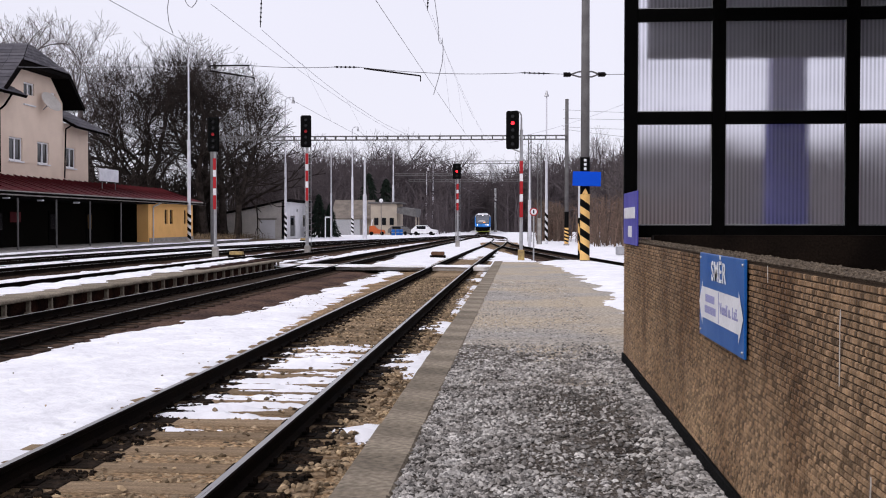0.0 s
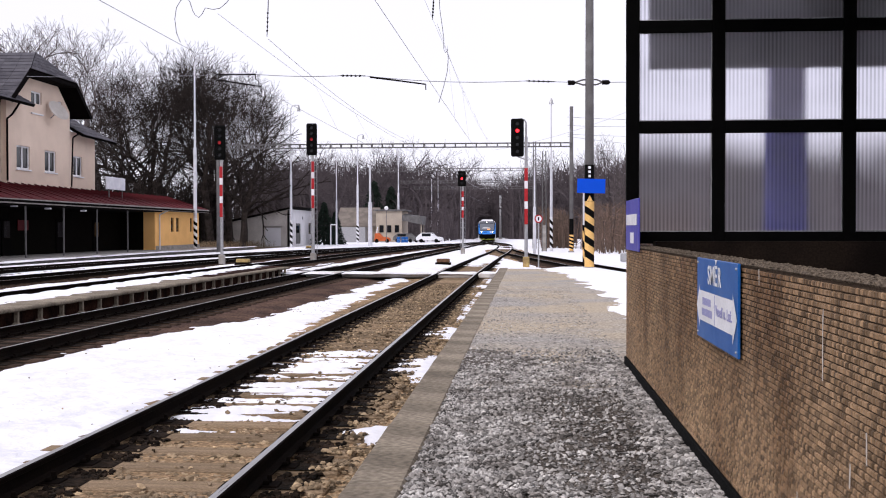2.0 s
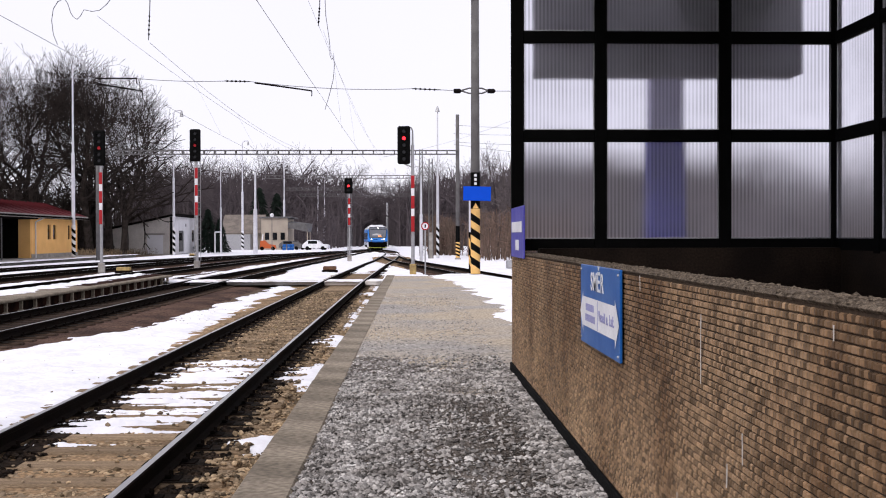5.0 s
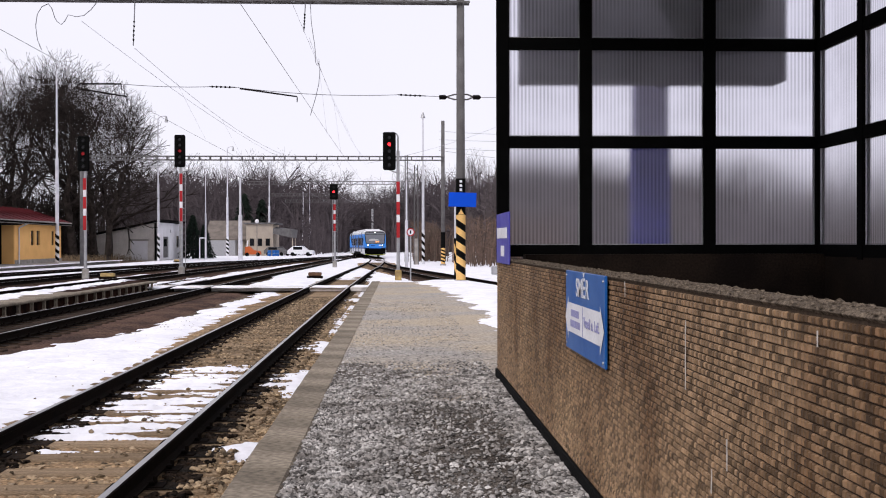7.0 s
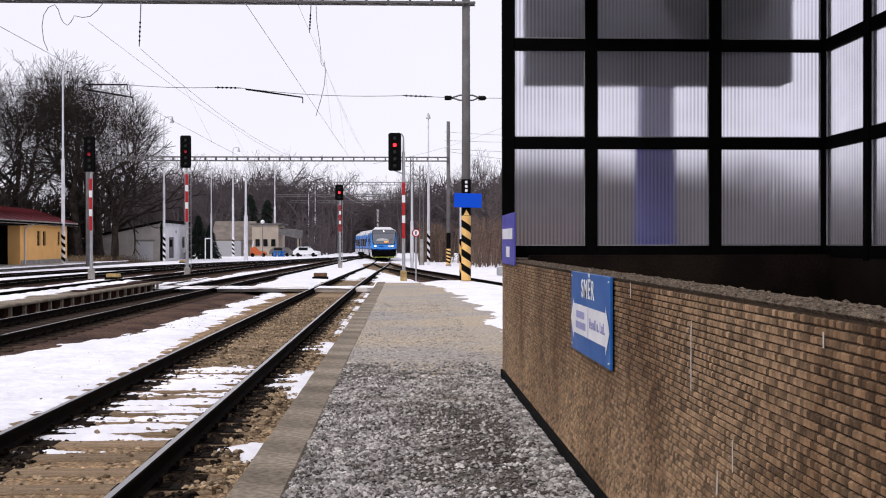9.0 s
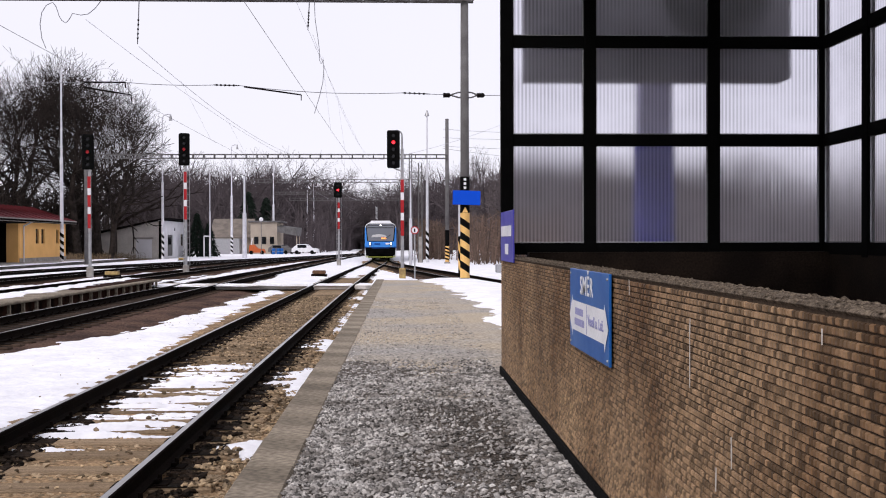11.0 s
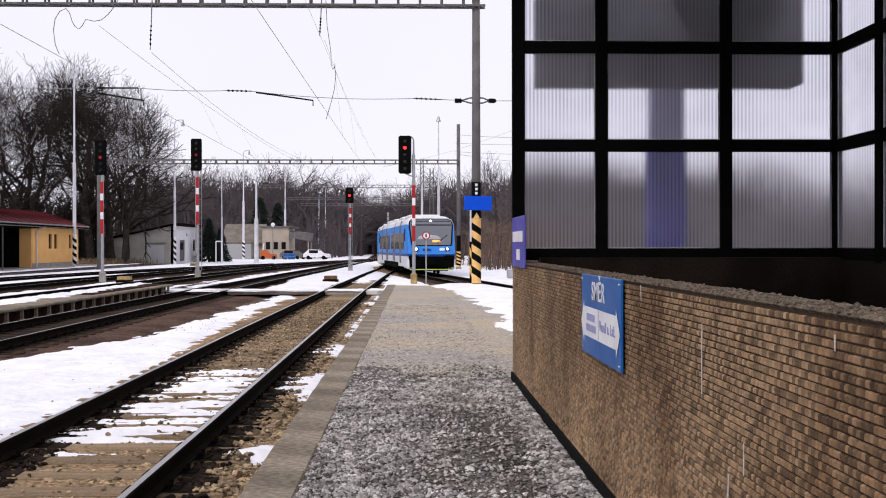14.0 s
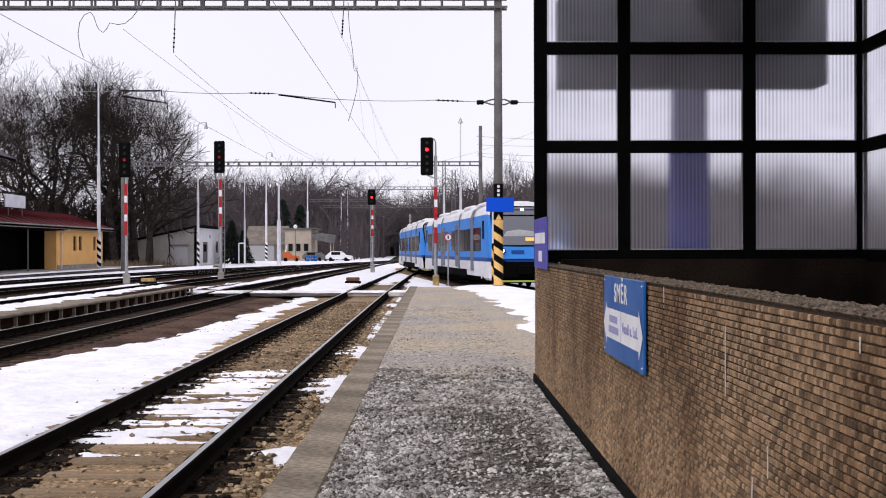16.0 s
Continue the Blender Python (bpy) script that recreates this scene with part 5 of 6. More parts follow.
# ---- portal beams ----
def lattice(x0, x1, y, z, h, d, n, label):
    b = thing("portal_beam", label, "portal beam", group="portal beams over the tracks")
    for sy in (-d / 2, d / 2):
        for zz in (z, z + h):
            Mesh().box(x0, x1, y + sy - 0.04, y + sy + 0.04, zz - 0.035, zz + 0.035).make("chord", M["mast_grey"], b)
    web = Mesh()
    for k in range(n):
        xa, xb = x0 + (x1 - x0) * k / n, x0 + (x1 - x0) * (k + 1) / n
        for sy in (-d / 2, d / 2):
            web.tube((xa, y + sy, z), (xa, y + sy, z + h), 0.045, 0.045, 4)
        web.tube((xa, y - d / 2, z), (xb, y + d / 2, z), 0.035, 0.035, 4)
    web.make("lacing", M["mast_grey"], b)["kind"] = "stuff"
    return b


near_beam = lattice(-23.8, 2.7, 40.0, 10.14, 0.35, 0.42, 34, "grey lattice portal beam over the near tracks")
lattice(-25.2, 3.95, 91.0, z_at(91, 0.0735), 0.3, 0.45, 34, "grey lattice portal beam over the far tracks")
lattice(-22, 3.0, 168.0, z_at(168, 0.052), 0.4, 0.5, 26, "distant lattice portal beam before the wood")
lattice(-21, 4.0, 187.0, z_at(187, 0.0415), 0.35, 0.5, 24, "distant lattice portal beam before the wood")
lattice(-20, 2.0, 205.0, z_at(205, 0.036), 0.4, 0.5, 22, "distant lattice portal beam before the wood")

# ---- wires ----
def wire(points, r, mat="wire", label="overhead wire", name="overhead_wire"):
    cu = bpy.data.curves.new(name, "CURVE")
    cu.dimensions, cu.bevel_depth, cu.bevel_resolution = "3D", r, 1
    sp = cu.splines.new("POLY")
    sp.points.add(len(points) - 1)
    for p, q in zip(sp.points, points):
        p.co = (*q, 1)
    cu.materials.append(M[mat])
    return tagged(new(name, cu), label, "wire", group="overhead wires")


def sag(a, b, drop, n=16):
    a, b = Vector(a), Vector(b)
    return [a.lerp(b, i / n) - Vector((0, 0, drop * 4 * (i / n) * (1 - i / n))) for i in range(n + 1)]


def over(at, y0, y1, z, n=20, dz=0.0):
    return [(at(y), y, z + grade(y) + dz * 4 * ((y - y0) / (y1 - y0)) * (1 - (y - y0) / (y1 - y0))) for y in span(y0, y1, n)]


C1, C2 = line([(-30, -3.07), (47.5, -2.52), (91, -2.0), (118, -1.86)]), line([(-30, -7.75), (47.5, -7.75), (91, -7.0), (170, -5.8)])
for at, y1 in ((C1, 118), (C2, 170)):
    wire(over(at, -20, y1, 5.85), 0.006, "wire", "grey contact wire above the track")
wire(sag((-3.05, 40.0, 8.9), (-2.0, 91, 8.2), 1.0), 0.005, "thin_wire", "thin pale carrier wire above the tracks")
wire(sag((-9.2, 40.0, 8.45), (-7.2, 91, 8.2), 0.8), 0.009, "thin_wire", "thin pale carrier wire above the tracks")
wire(sag((-11.06, 40, 9.4), (-7.1, 91, 7.4), 0.5), 0.008, "thin_wire", "thin pale carrier wire above the tracks")
wire(sag((-2.5, 16, 7.5), (-2.2, 91, 7.6), 0.4), 0.004, "thin_wire", "thin pale carrier wire above the tracks")
wire(sag((-7.0, 91, 8.2), (-5.9, 168, 7.6), 0.8), 0.012, "thin_wire", "thin pale carrier wire above the tracks")
# thin droppers between carrier and contact wires
for x0, x1, y, zt in ((-2.95, -2.62, 43.5, 8.6), (-2.8, -2.5, 52.0, 8.0), (-8.9, -7.7, 46.0, 8.1), (-8.6, -7.55, 56.0, 7.7)):
    wire([(x0, y, zt), (x1, y, 5.85 + grade(y))], 0.004, "thin_wire", "thin dropper wire holding the contact wire")
# cross-span with its registration arms at the near mast
Y = 40.0


def spot(x_px, z_px):
    """From plain angles of the view down the line to a place in the mast's plane."""
    return ((x_px - 699) / 1971 * Y * 1.0, Y, 1.55 + (428.5 - z_px) / 1971 * Y)


arm_a, arm_b = spot(150, 151), spot(222, 151)
wire(sag(arm_b, spot(380, 155), 0.05), 0.012, "wire", "grey cross-span wire between the masts")
wire(sag(spot(420, 156), spot(705, 168), 0.12), 0.012, "wire", "grey cross-span wire between the masts")
wire([spot(755, 170), spot(778, 171)], 0.012, "wire", "grey cross-span wire between the masts")
wire([spot(852, 172), spot(1100, 172)], 0.012, "wire", "grey cross-span wire between the masts")
wire(sag(spot(-200, 150), arm_a, 0.05), 0.012, "wire", "grey cross-span wire between the masts")


def insulator(a, b, r=0.05):
    a, b = Vector(a), Vector(b)
    s = thing("insulator", "dark brown ribbed insulator in the wiring", "insulator", group="insulators")
    Mesh().tube(a, b, r * 0.5, r * 0.5, 8).make("core", M["insulator"], s)
    for k in range(5):
        p = a.lerp(b, (k + 0.7) / 6)
        w = (b - a).normalized() * 0.03
        Mesh().tube(p - w, p + w, r * 1.25, r * 0.9, 10).make("shed", M["insulator"], s)
    return s


insulator(spot(375, 155), spot(420, 156), 0.034)
insulator(spot(705, 168), spot(755, 170), 0.034)
for a, b in ((spot(778, 172), spot(792, 172)), (spot(838, 172), spot(852, 172))):
    insulator(a, b, 0.075)
for a, b in ((arm_a, arm_b), (spot(152, 160), spot(232, 173)), (spot(428, 158), spot(528, 172))):
    arm = thing("registration_arm", "dark registration arm holding the contact wire", "registration arm", group="registration arms")
    Mesh().tube(a, b, 0.033, 0.026, 8).make("tube", M["insulator"], arm)
    Mesh().tube(b, Vector(b) - Vector((0, 0, 0.2)), 0.02, 0.02, 6).make("clip", M["insulator"], arm)
yoke = thing("mast_yoke", "steel yoke clasping the mast", "bracket")
Mesh().pipe([spot(792, 172), spot(805, 176), spot(828, 176), spot(838, 172)], 0.03, 6).make("strap", M["mast_grey"], yoke)
Mesh().pipe([spot(792, 171), spot(805, 167), spot(828, 167), spot(838, 171)], 0.03, 6).make("strap", M["mast_grey"], yoke)
for px0, z_top, z_bot in ((247, -10, 84), (544, -10, 58)):
    s = insulator(spot(px0 - 2, (z_top + z_bot) / 2), spot(px0 - 4, z_bot), 0.03)
    wire([spot(px0, -14), spot(px0 - 2, (z_top + z_bot) / 2)], 0.02, "wire", "hanger rod below the beam")
# looping jumpers
wire([spot(*p) for p in ((85, 92), (78, 75), (75, 50), (78, 30), (86, 17), (97, 12), (103, 20), (108, 36), (112, 43), (119, 48), (125, 42), (131, 31), (145, 34), (158, 32), (170, 22), (181, 8), (190, -8))], 0.014, "wire", "grey looping jumper cable hanging in the wiring")
wire([spot(*p) for p in ((551, -5), (553, 40), (558, 75), (560, 92), (560, 110), (563, 117), (567, 112), (566, 104), (568, 125), (566, 150), (560, 175), (551, 205))], 0.013, "wire", "grey looping jumper cable hanging in the wiring")
wire(sag((-2.2, 91, 8.0), (8, 86, 10.5), 0.3), 0.012, "thin_wire", "thin pale stay wire to the mast")

# far right: wires, masts and lattice posts behind the signal
for (xp, zb, zt, d, w) in ((720, 452, 275, 110, 0.30), (737, 462, 292, 96, 0.34)):
    x, z_b, z_t = (xp - 699) / 1971 * d, grade(d) - 0.2, 1.55 + (428.5 - zt) / 1971 * d
    post = thing("lattice_mast", "grey lattice mast beyond the signal", "lattice mast", pose(x, d, z_b), group="lattice masts")
    for sx in (-w / 2, w / 2):
        for sy in (-w / 2, w / 2):
            Mesh().tube((sx, sy, 0), (sx * 0.8, sy * 0.8, z_t - z_b), 0.055, 0.045, 4).make("leg", M["mast_grey"], post)
    lace, hh = Mesh(), z_t - z_b
    for k in range(int(hh / 0.5)):
        for sy in (-w / 2, w / 2):
            lace.tube((-w / 2, sy, k * 0.5), (w / 2, sy, k * 0.5 + 0.5), 0.02, 0.02, 4)
    lace.make("lacing", M["mast_grey"], post)["kind"] = "stuff"
    Mesh().box(-0.2, 0.2, -0.2, 0.2, -0.1, 2.3 if w > 0.32 else 0.4, 0, 0.03).make("base", M["concrete"], post)
for k, (za, zb) in enumerate(((247, 240), (262, 262), (266, 300), (232, 234))):
    d = 91
    wire(sag(((778 - 699) / 1971 * d, d, 1.55 + (428.5 - za) / 1971 * d), (22, d + 4, 1.55 + (428.5 - zb) / 1971 * d + 0.4), 0.3), 0.014, "wire", "grey feeder wire beyond the mast")


def lamp_post(x, y, top, lean, hatch, label, arm=True, r=0.11):
    z0 = grade(y) - 0.15
    p = thing("lamp_post", label, "lamp post", pose(x, y, z0), group="lamp posts")
    h = top - z0
    Mesh().tube((0, 0, 0), (0, 0, h * 0.55), r, r * 0.85, 12).make("pole", M["pale_post"], p)
    Mesh().tube((0, 0, h * 0.55), (0, 0, h), r * 0.55, r * 0.4, 10).make("upper_pole", M["pale_post"], p)
    if arm:
        Mesh().pipe([(0, 0, h), (lean * 0.15, 0, h + 0.28), (lean * 0.5, 0, h + 0.42), (lean, 0, h + 0.42)], r * 0.35, 6).make("arm", M["pale_post"], p)
        Mesh().tube((lean, 0, h + 0.42), (lean, 0, h - 0.25), 0.07, 0.2, 10).make("lantern", M["galvanised"], p, "bell-shaped grey lantern")
    if hatch:
        hazard(p, r * 1.04, 0.1, 3.0, 9, 0, 10, hatch == 2)
    return p


lamp_post(-30.0, 100.5, z_at(100.5, 0.151), 1.0, 2, "tall white lamp post with a hatched foot before the ochre annexe", r=0.17)
lamp_post(-25.6, 122.0, z_at(122, 0.109), 0.9, 2, "white lamp post with a hatched foot before the hut", r=0.15)
lamp_post(-25.9, 174.0, z_at(174, 0.083), 0.9, 2, "white lamp post with a hatched foot in the yard", r=0.19)
lamp_post(-17.6, 128.0, z_at(128, 0.0575), 0.6, 0, "thick pale blue-grey post beside the track", False, 0.26)
lamp_post(-20.9, 187.0, z_at(187, 0.069), 0.9, 2, "white lamp post with a hatched foot before the far building", False, 0.19)
lamp_post(-22.7, 135.0, z_at(135, 0.06), 0.6, 0, "thin grey pole beside the hut", False, 0.12)
straight = lamp_post(2.5, 98.0, z_at(98, 0.112), -0.7, 2, "white lamp post with a hatched foot beyond the curve", False, 0.13)
Mesh().tube((0, 0, z_at(98, 0.112) - grade(98) + 0.6), (0, 0, z_at(98, 0.112) - grade(98) + 0.1), 0.05, 0.22, 10).make("lantern", M["galvanised"], straight, "small grey lantern on the pole's tip")
lamp_post(-20.0, 245.0, z_at(245, 0.045), 0.6, 0, "distant thin grey pole by the tracks", False, 0.22)
lamp_post(-18.2, 240.0, z_at(240, 0.052), 1.0, 0, "distant pale lamp pole by the tracks", True, 0.2)
lamp_post(0.85, 80.0, z_at(80, 0.055), 0.6, 0, "pale slim post behind the signal", False, 0.12)
# white goal-shaped frame and yellow boxes by the tracks
gate = thing("tube_frame", "white tubular frame at the trackside", "frame", pose(-21.9, 128, grade(128) - 0.2))
Mesh().pipe([(-0.3, 0, 0), (-0.3, 0, 2.6), (0.35, 0, 2.6), (0.35, 0, 0)], 0.07, 8).make("frame", M["white"], gate)
for x, y in ((-14.5, 57.0), (-21.6, 112.0), (-4.1, 57.5)):
    pm = thing("point_machine", "small weathered point machine box by the rails", "point machine", pose(x, y, grade(y) - 0.16), group="point machines")
    pm.scale = (0.8, 0.8, 0.8)
    Mesh().box(-0.5, 0.5, -0.3, 0.3, 0, 0.16, 0, 0.02).make("base", M["rail_side"], pm)
    Mesh().box(-0.42, 0.42, -0.26, 0.26, 0.16, 0.4, 0, 0.05).make("lid", M["rust"] if x > -10 else M["machine"], pm)
cab = thing("relay_cabinet", "low grey cabinet in the snow by the curve", "cabinet", pose(5.9, 62, grade(62) - 0.1))
Mesh().box(-0.5, 0.5, -0.3, 0.3, 0, 0.45, 0, 0.03).make("body", M["galvanised"], cab)
# ---- station house ----
house = thing("station_house", "two-storey station house with pinkish stucco and a half-hipped slate gable", "house", kind="")
FX = -34.1
GY, EAVE, HIP, RIDGE = 76.9, 10.35, 12.55, 14.1
front = Mesh()
outline = [(71.6, -0.4), (82.0, -0.4), (82.0, 10.4), (79.6, 12.3), (74.2, 12.3), (71.6, 10.4)]
openings = [(73.1, 75.15, 5.69, 7.29), (77.55, 79.5, 5.69, 7.25), (75.4, 77.1, 9.72, 11.25), (79.9, 80.7, 9.9, 11.0)]


def wall_with_holes(name, x, y0, y1, z0, z1, holes, mat, parent, thick=0.35, label=""):
    """A wall that faces the tracks with openings cut through, from strips."""
    m = Mesh()
    ys = sorted({y0, y1, *[h[0] for h in holes], *[h[1] for h in holes]})
    for a, b in zip(ys, ys[1:]):
        z, mid = z0, (a + b) / 2
        for h in sorted([h for h in holes if h[0] <= mid <= h[1]], key=lambda h: h[2]):
            m.box(x - thick, x, a, b, z, h[2])
            z = h[3]
        if z1 > z:
            m.box(x - thick, x, a, b, z, z1)
    return m.weld().make(name, mat, parent, label)


wall_with_holes("front_wall", FX, 71.6, 82.0, -0.4, 10.4, [h for h in openings if h[3] < 10] , M["stucco"], house, label="pinkish stucco wall")
gable = Mesh()
holes = [(75.4, 77.1, 10.4, 11.25), (79.9, 80.7, 10.4, 11.0)]
for a, b in ((71.6, 73.0), (73.0, 74.2), (74.2, 75.4), (75.4, 77.1), (77.1, 78.5), (78.5, 79.6), (79.6, 79.9), (79.9, 80.7), (80.7, 82.0)):
    top = lambda y: min(12.3, 10.4 + max(0, (y - 71.6)) * 0.73, 10.4 + max(0, 82.0 - y) * 0.79)
    low = next((h[3] for h in holes if h[0] <= (a + b) / 2 <= h[1]), 10.4)
    if top(a) <= low and top(b) <= low:
        continue
    ta, tb = max(top(a), low + 0.01), max(top(b), low + 0.01)
    gable.add([(FX, a, low), (FX, b, low), (FX, b, tb), (FX, a, ta), (FX - 0.35, a, low), (FX - 0.35, b, low), (FX - 0.35, b, tb), (FX - 0.35, a, ta)],
              [(0, 1, 2, 3), (5, 4, 7, 6), (3, 2, 6, 7), (0, 4, 5, 1), (1, 5, 6, 2), (0, 3, 7, 4)])
gable.weld().make("gable_wall", M["stucco"], house, "pinkish stucco gable")
wall_with_holes("side_bay_wall", FX - 0.15, 82.02, 87.3, -0.4, 9.0, [(82.95, 84.75, 5.65, 7.2)], M["stucco"], house, label="recessed stucco bay")
body = Mesh()
body.box(-46, FX - 0.36, 58.0, 71.58, -0.4, 10.0)
body.box(-44, FX - 0.36, 71.62, 81.95, -0.4, 5.4)
body.box(-44, FX - 2.5, 71.62, 81.95, 5.4, 10.3)
body.box(-44, FX - 2.9, 82.05, 87.25, 4.5, 9.0)
body.box(-44, FX - 0.97, 87.0, 87.3, -0.4, 9.0)
body.make("rear_wall", M["stucco"], house, "stucco body of the house")


def window(y0, y1, z0, z1, x, leaves=2):
    win = Mesh()
    y, w = y0, 0.11
    for a, b, c, d in ((y0, y1, z0, z0 + w), (y0, y1, z1 - w, z1), (y0, y0 + w, z0 + w, z1 - w), (y1 - w, y1, z0 + w, z1 - w)):
        win.box(x - 0.2, x - 0.1, a, b, c, d)
    for k in range(1, leaves):
        c = y0 + (y1 - y0) * k / leaves
        win.box(x - 0.2, x - 0.09, c - 0.08, c + 0.08, z0 + w, z1 - w)
    ob = win.make("window", M["white"], house, "white-framed casement window")
    Mesh().box(x - 0.17, x - 0.15, y0 + w, y1 - w, z0 + w, z1 - w).make("pane", M["pane"], ob)
    Mesh().box(x - 0.1, x + 0.12, y0 - 0.08, y1 + 0.08, z0 - 0.1, z0 - 0.002, 0, 0.01).make("sill", M["white"], ob, "white sill")


for h in openings:
    window(*h, FX, 2 if h[1] - h[0] > 1 else 1)
window(82.95, 84.75, 5.65, 7.2, FX - 0.15)


def slope(name, corners, mat, thick=0.18, rows=0, label=""):
    """A roof plane from eave-left, eave-right, ridge-right, ridge-left, laid with slate courses."""
    a, b, c, d = [Vector(p) for p in corners]
    n = (b - a).cross(d - a).normalized()
    if n.z < 0:
        n = -n
    m = Mesh()
    top, low = [a, b, c, d], [p - n * thick for p in (a, b, c, d)]
    m.add(top + low, [(0, 1, 2, 3), (7, 6, 5, 4), (0, 4, 5, 1), (1, 5, 6, 2), (2, 6, 7, 3), (3, 7, 4, 0)], 1)
    for k in range(rows):
        for q in range(12):
            t0, t1, u0, u1 = k / rows, (k + 1.15) / rows, q / 12, (q + 0.985) / 12
            p = [a.lerp(b, u0).lerp(d.lerp(c, u0), t0), a.lerp(b, u1).lerp(d.lerp(c, u1), t0), a.lerp(b, u1).lerp(d.lerp(c, u1), min(t1, 1)), a.lerp(b, u0).lerp(d.lerp(c, u0), min(t1, 1))]
            p = [p[0] + n * 0.05, p[1] + n * 0.05, p[2] + n * 0.015, p[3] + n * 0.015]
            m.add(p + [p[0] - n * 0.045, p[1] - n * 0.045], [(0, 1, 2, 3), (0, 4, 5, 1)], 0)
    return m.make(name, [mat, M["dark_wood_shade"]], house, label)


OV = -33.0
LY, RY, RX = 73.0, 80.7, -34.4
slope("roof", [(OV, RY, 12.4), (-46, RY, 12.4), (-46, GY, RIDGE), (RX, GY, RIDGE)], M["slate"], rows=5, label="dark slate upper roof plane")
slope("roof", [(OV, 83.6, 10.15), (-46, 83.6, 10.15), (-46, RY, 12.4), (OV, RY, 12.4)], M["slate"], rows=8, label="steep dark slate lower roof plane")
slope("roof", [(-46, LY, 12.4), (OV, LY, 12.4), (RX, GY, RIDGE), (-46, GY, RIDGE)], M["slate"], rows=5, label="dark slate upper roof plane")
slope("roof", [(-46, 70.2, 10.15), (OV, 70.2, 10.15), (OV, LY, 12.4), (-46, LY, 12.4)], M["slate"], rows=8, label="steep dark slate lower roof plane")
slope("roof_hip", [(OV, LY, 12.4), (OV, RY, 12.4), (RX, GY + 0.01, RIDGE), (RX, GY - 0.01, RIDGE)], M["slate"], rows=6, label="slate half-hip of the gable")
for ya, za, yb, zb in ((83.6, 10.15, RY, 12.4), (70.2, 10.15, LY, 12.4)):
    Mesh().add([(OV + 0.02, ya, za + 0.06), (OV + 0.02, ya, za - 0.35), (OV + 0.02, yb, zb - 0.45), (OV + 0.02, yb, zb + 0.06), (OV - 0.05, ya, za + 0.06), (OV - 0.05, ya, za - 0.35), (OV - 0.05, yb, zb - 0.45), (OV - 0.05, yb, zb + 0.06)],
               [(0, 1, 2, 3), (7, 6, 5, 4), (1, 5, 6, 2), (0, 3, 7, 4)]).make("barge_board", M["dark_wood_shade"], house, "dark barge board")
Mesh().box(FX, OV, LY, RY, 12.05, 12.3).make("soffit", M["dark_wood_shade"], house, "eaves soffit, near black for the shade under the overhang")
slope("roof", [(-32.9, 56, 10.0), (-32.9, 73.4, 10.0), (-40, 73.4, 14.0), (-40, 56, 14.0)], M["slate"], rows=16, label="slate main roof slope")
slope("roof", [(-33.2, 82.4, 8.75), (-33.2, 89.4, 8.65), (-37, 86.8, 10.9), (-37, 82.4, 10.9)], M["slate"], rows=6, label="slate roof of the side bay")
gut = Mesh().pipe([(OV, 71.2, 9.85), (-33.6, 71.5, 9.2), (-34.0, 71.55, 8.9), (-34.0, 71.55, 4.8)], 0.07, 8)
gut.make("downpipe", M["dark_wood_shade"], house, "dark downpipe")
Mesh().pipe([(-33.3, 82.2, 8.9), (-33.9, 82.1, 8.5), (-34.02, 82.1, 4.8)], 0.06, 8).make("downpipe", M["dark_wood_shade"], house)
dish = thing("satellite_dish", "pale round satellite dish on the house wall", "satellite dish", pose(-33.6, 78.35, 9.95, 0, 55, -20))
d = Mesh()
n = 18
d.add([(0, 0, 0.0)] + [(0.5 * r * math.cos(a), 0.5 * r * math.sin(a), 0.12 * r * r) for r in (1.0, 1.7) for a in [2 * math.pi * i / n for i in range(n)]],
      [(0, 1 + i, 1 + (i + 1) % n) for i in range(n)] + [(1 + i, 1 + n + i, 1 + n + (i + 1) % n, 1 + (i + 1) % n) for i in range(n)])
d.make("reflector", M["hut"], dish)
Mesh().pipe([(0, 0, 0), (0, 0, -0.6)], 0.04, 6).make("bracket", M["galvanised"], dish)

# ---- the canopy and ochre annexe along the station ----
canopy = thing("station_canopy", "long platform canopy with a dark red roof on slim posts", "canopy")
EDGE, CEND = -30.2, 105.6
step = (CEND - 46) / 58
sheet_data = Mesh().add([(EDGE, 0, 3.42), (EDGE, step - 0.03, 3.42), (FX, step - 0.03, 4.62), (FX, 0, 4.62), (EDGE, 0, 3.36), (EDGE, step - 0.03, 3.36), (FX, step - 0.03, 4.52), (FX, 0, 4.75)],
                        [(0, 1, 2, 3), (4, 7, 6, 5), (0, 4, 5, 1), (1, 5, 6, 2), (3, 7, 4, 0)]).data("roof_sheet", [M["canopy_red"]])
for k in range(58):
    ob = new("roof_sheet", sheet_data)
    ob.parent, ob.location = canopy, (0, 46 + k * step, 0.02 if k % 2 else 0)
Mesh().box(FX, EDGE - 0.3, 46, CEND, 3.12, 3.2).make("purlin_deck", M["dark_wood_shade"], canopy)
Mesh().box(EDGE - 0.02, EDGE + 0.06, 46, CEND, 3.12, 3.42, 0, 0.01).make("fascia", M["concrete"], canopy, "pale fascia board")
Mesh().pipe([(EDGE + 0.12, 46, 3.3), (EDGE + 0.12, CEND, 3.22)], 0.07, 8).make("gutter", M["dark_wood_shade"], canopy, "dark gutter")
Mesh().box(FX, EDGE - 0.1, 46, 92, 3.0, 3.1).make("soffit", M["dark_wood_shade"], canopy, "boarded canopy soffit, near black for its shade")
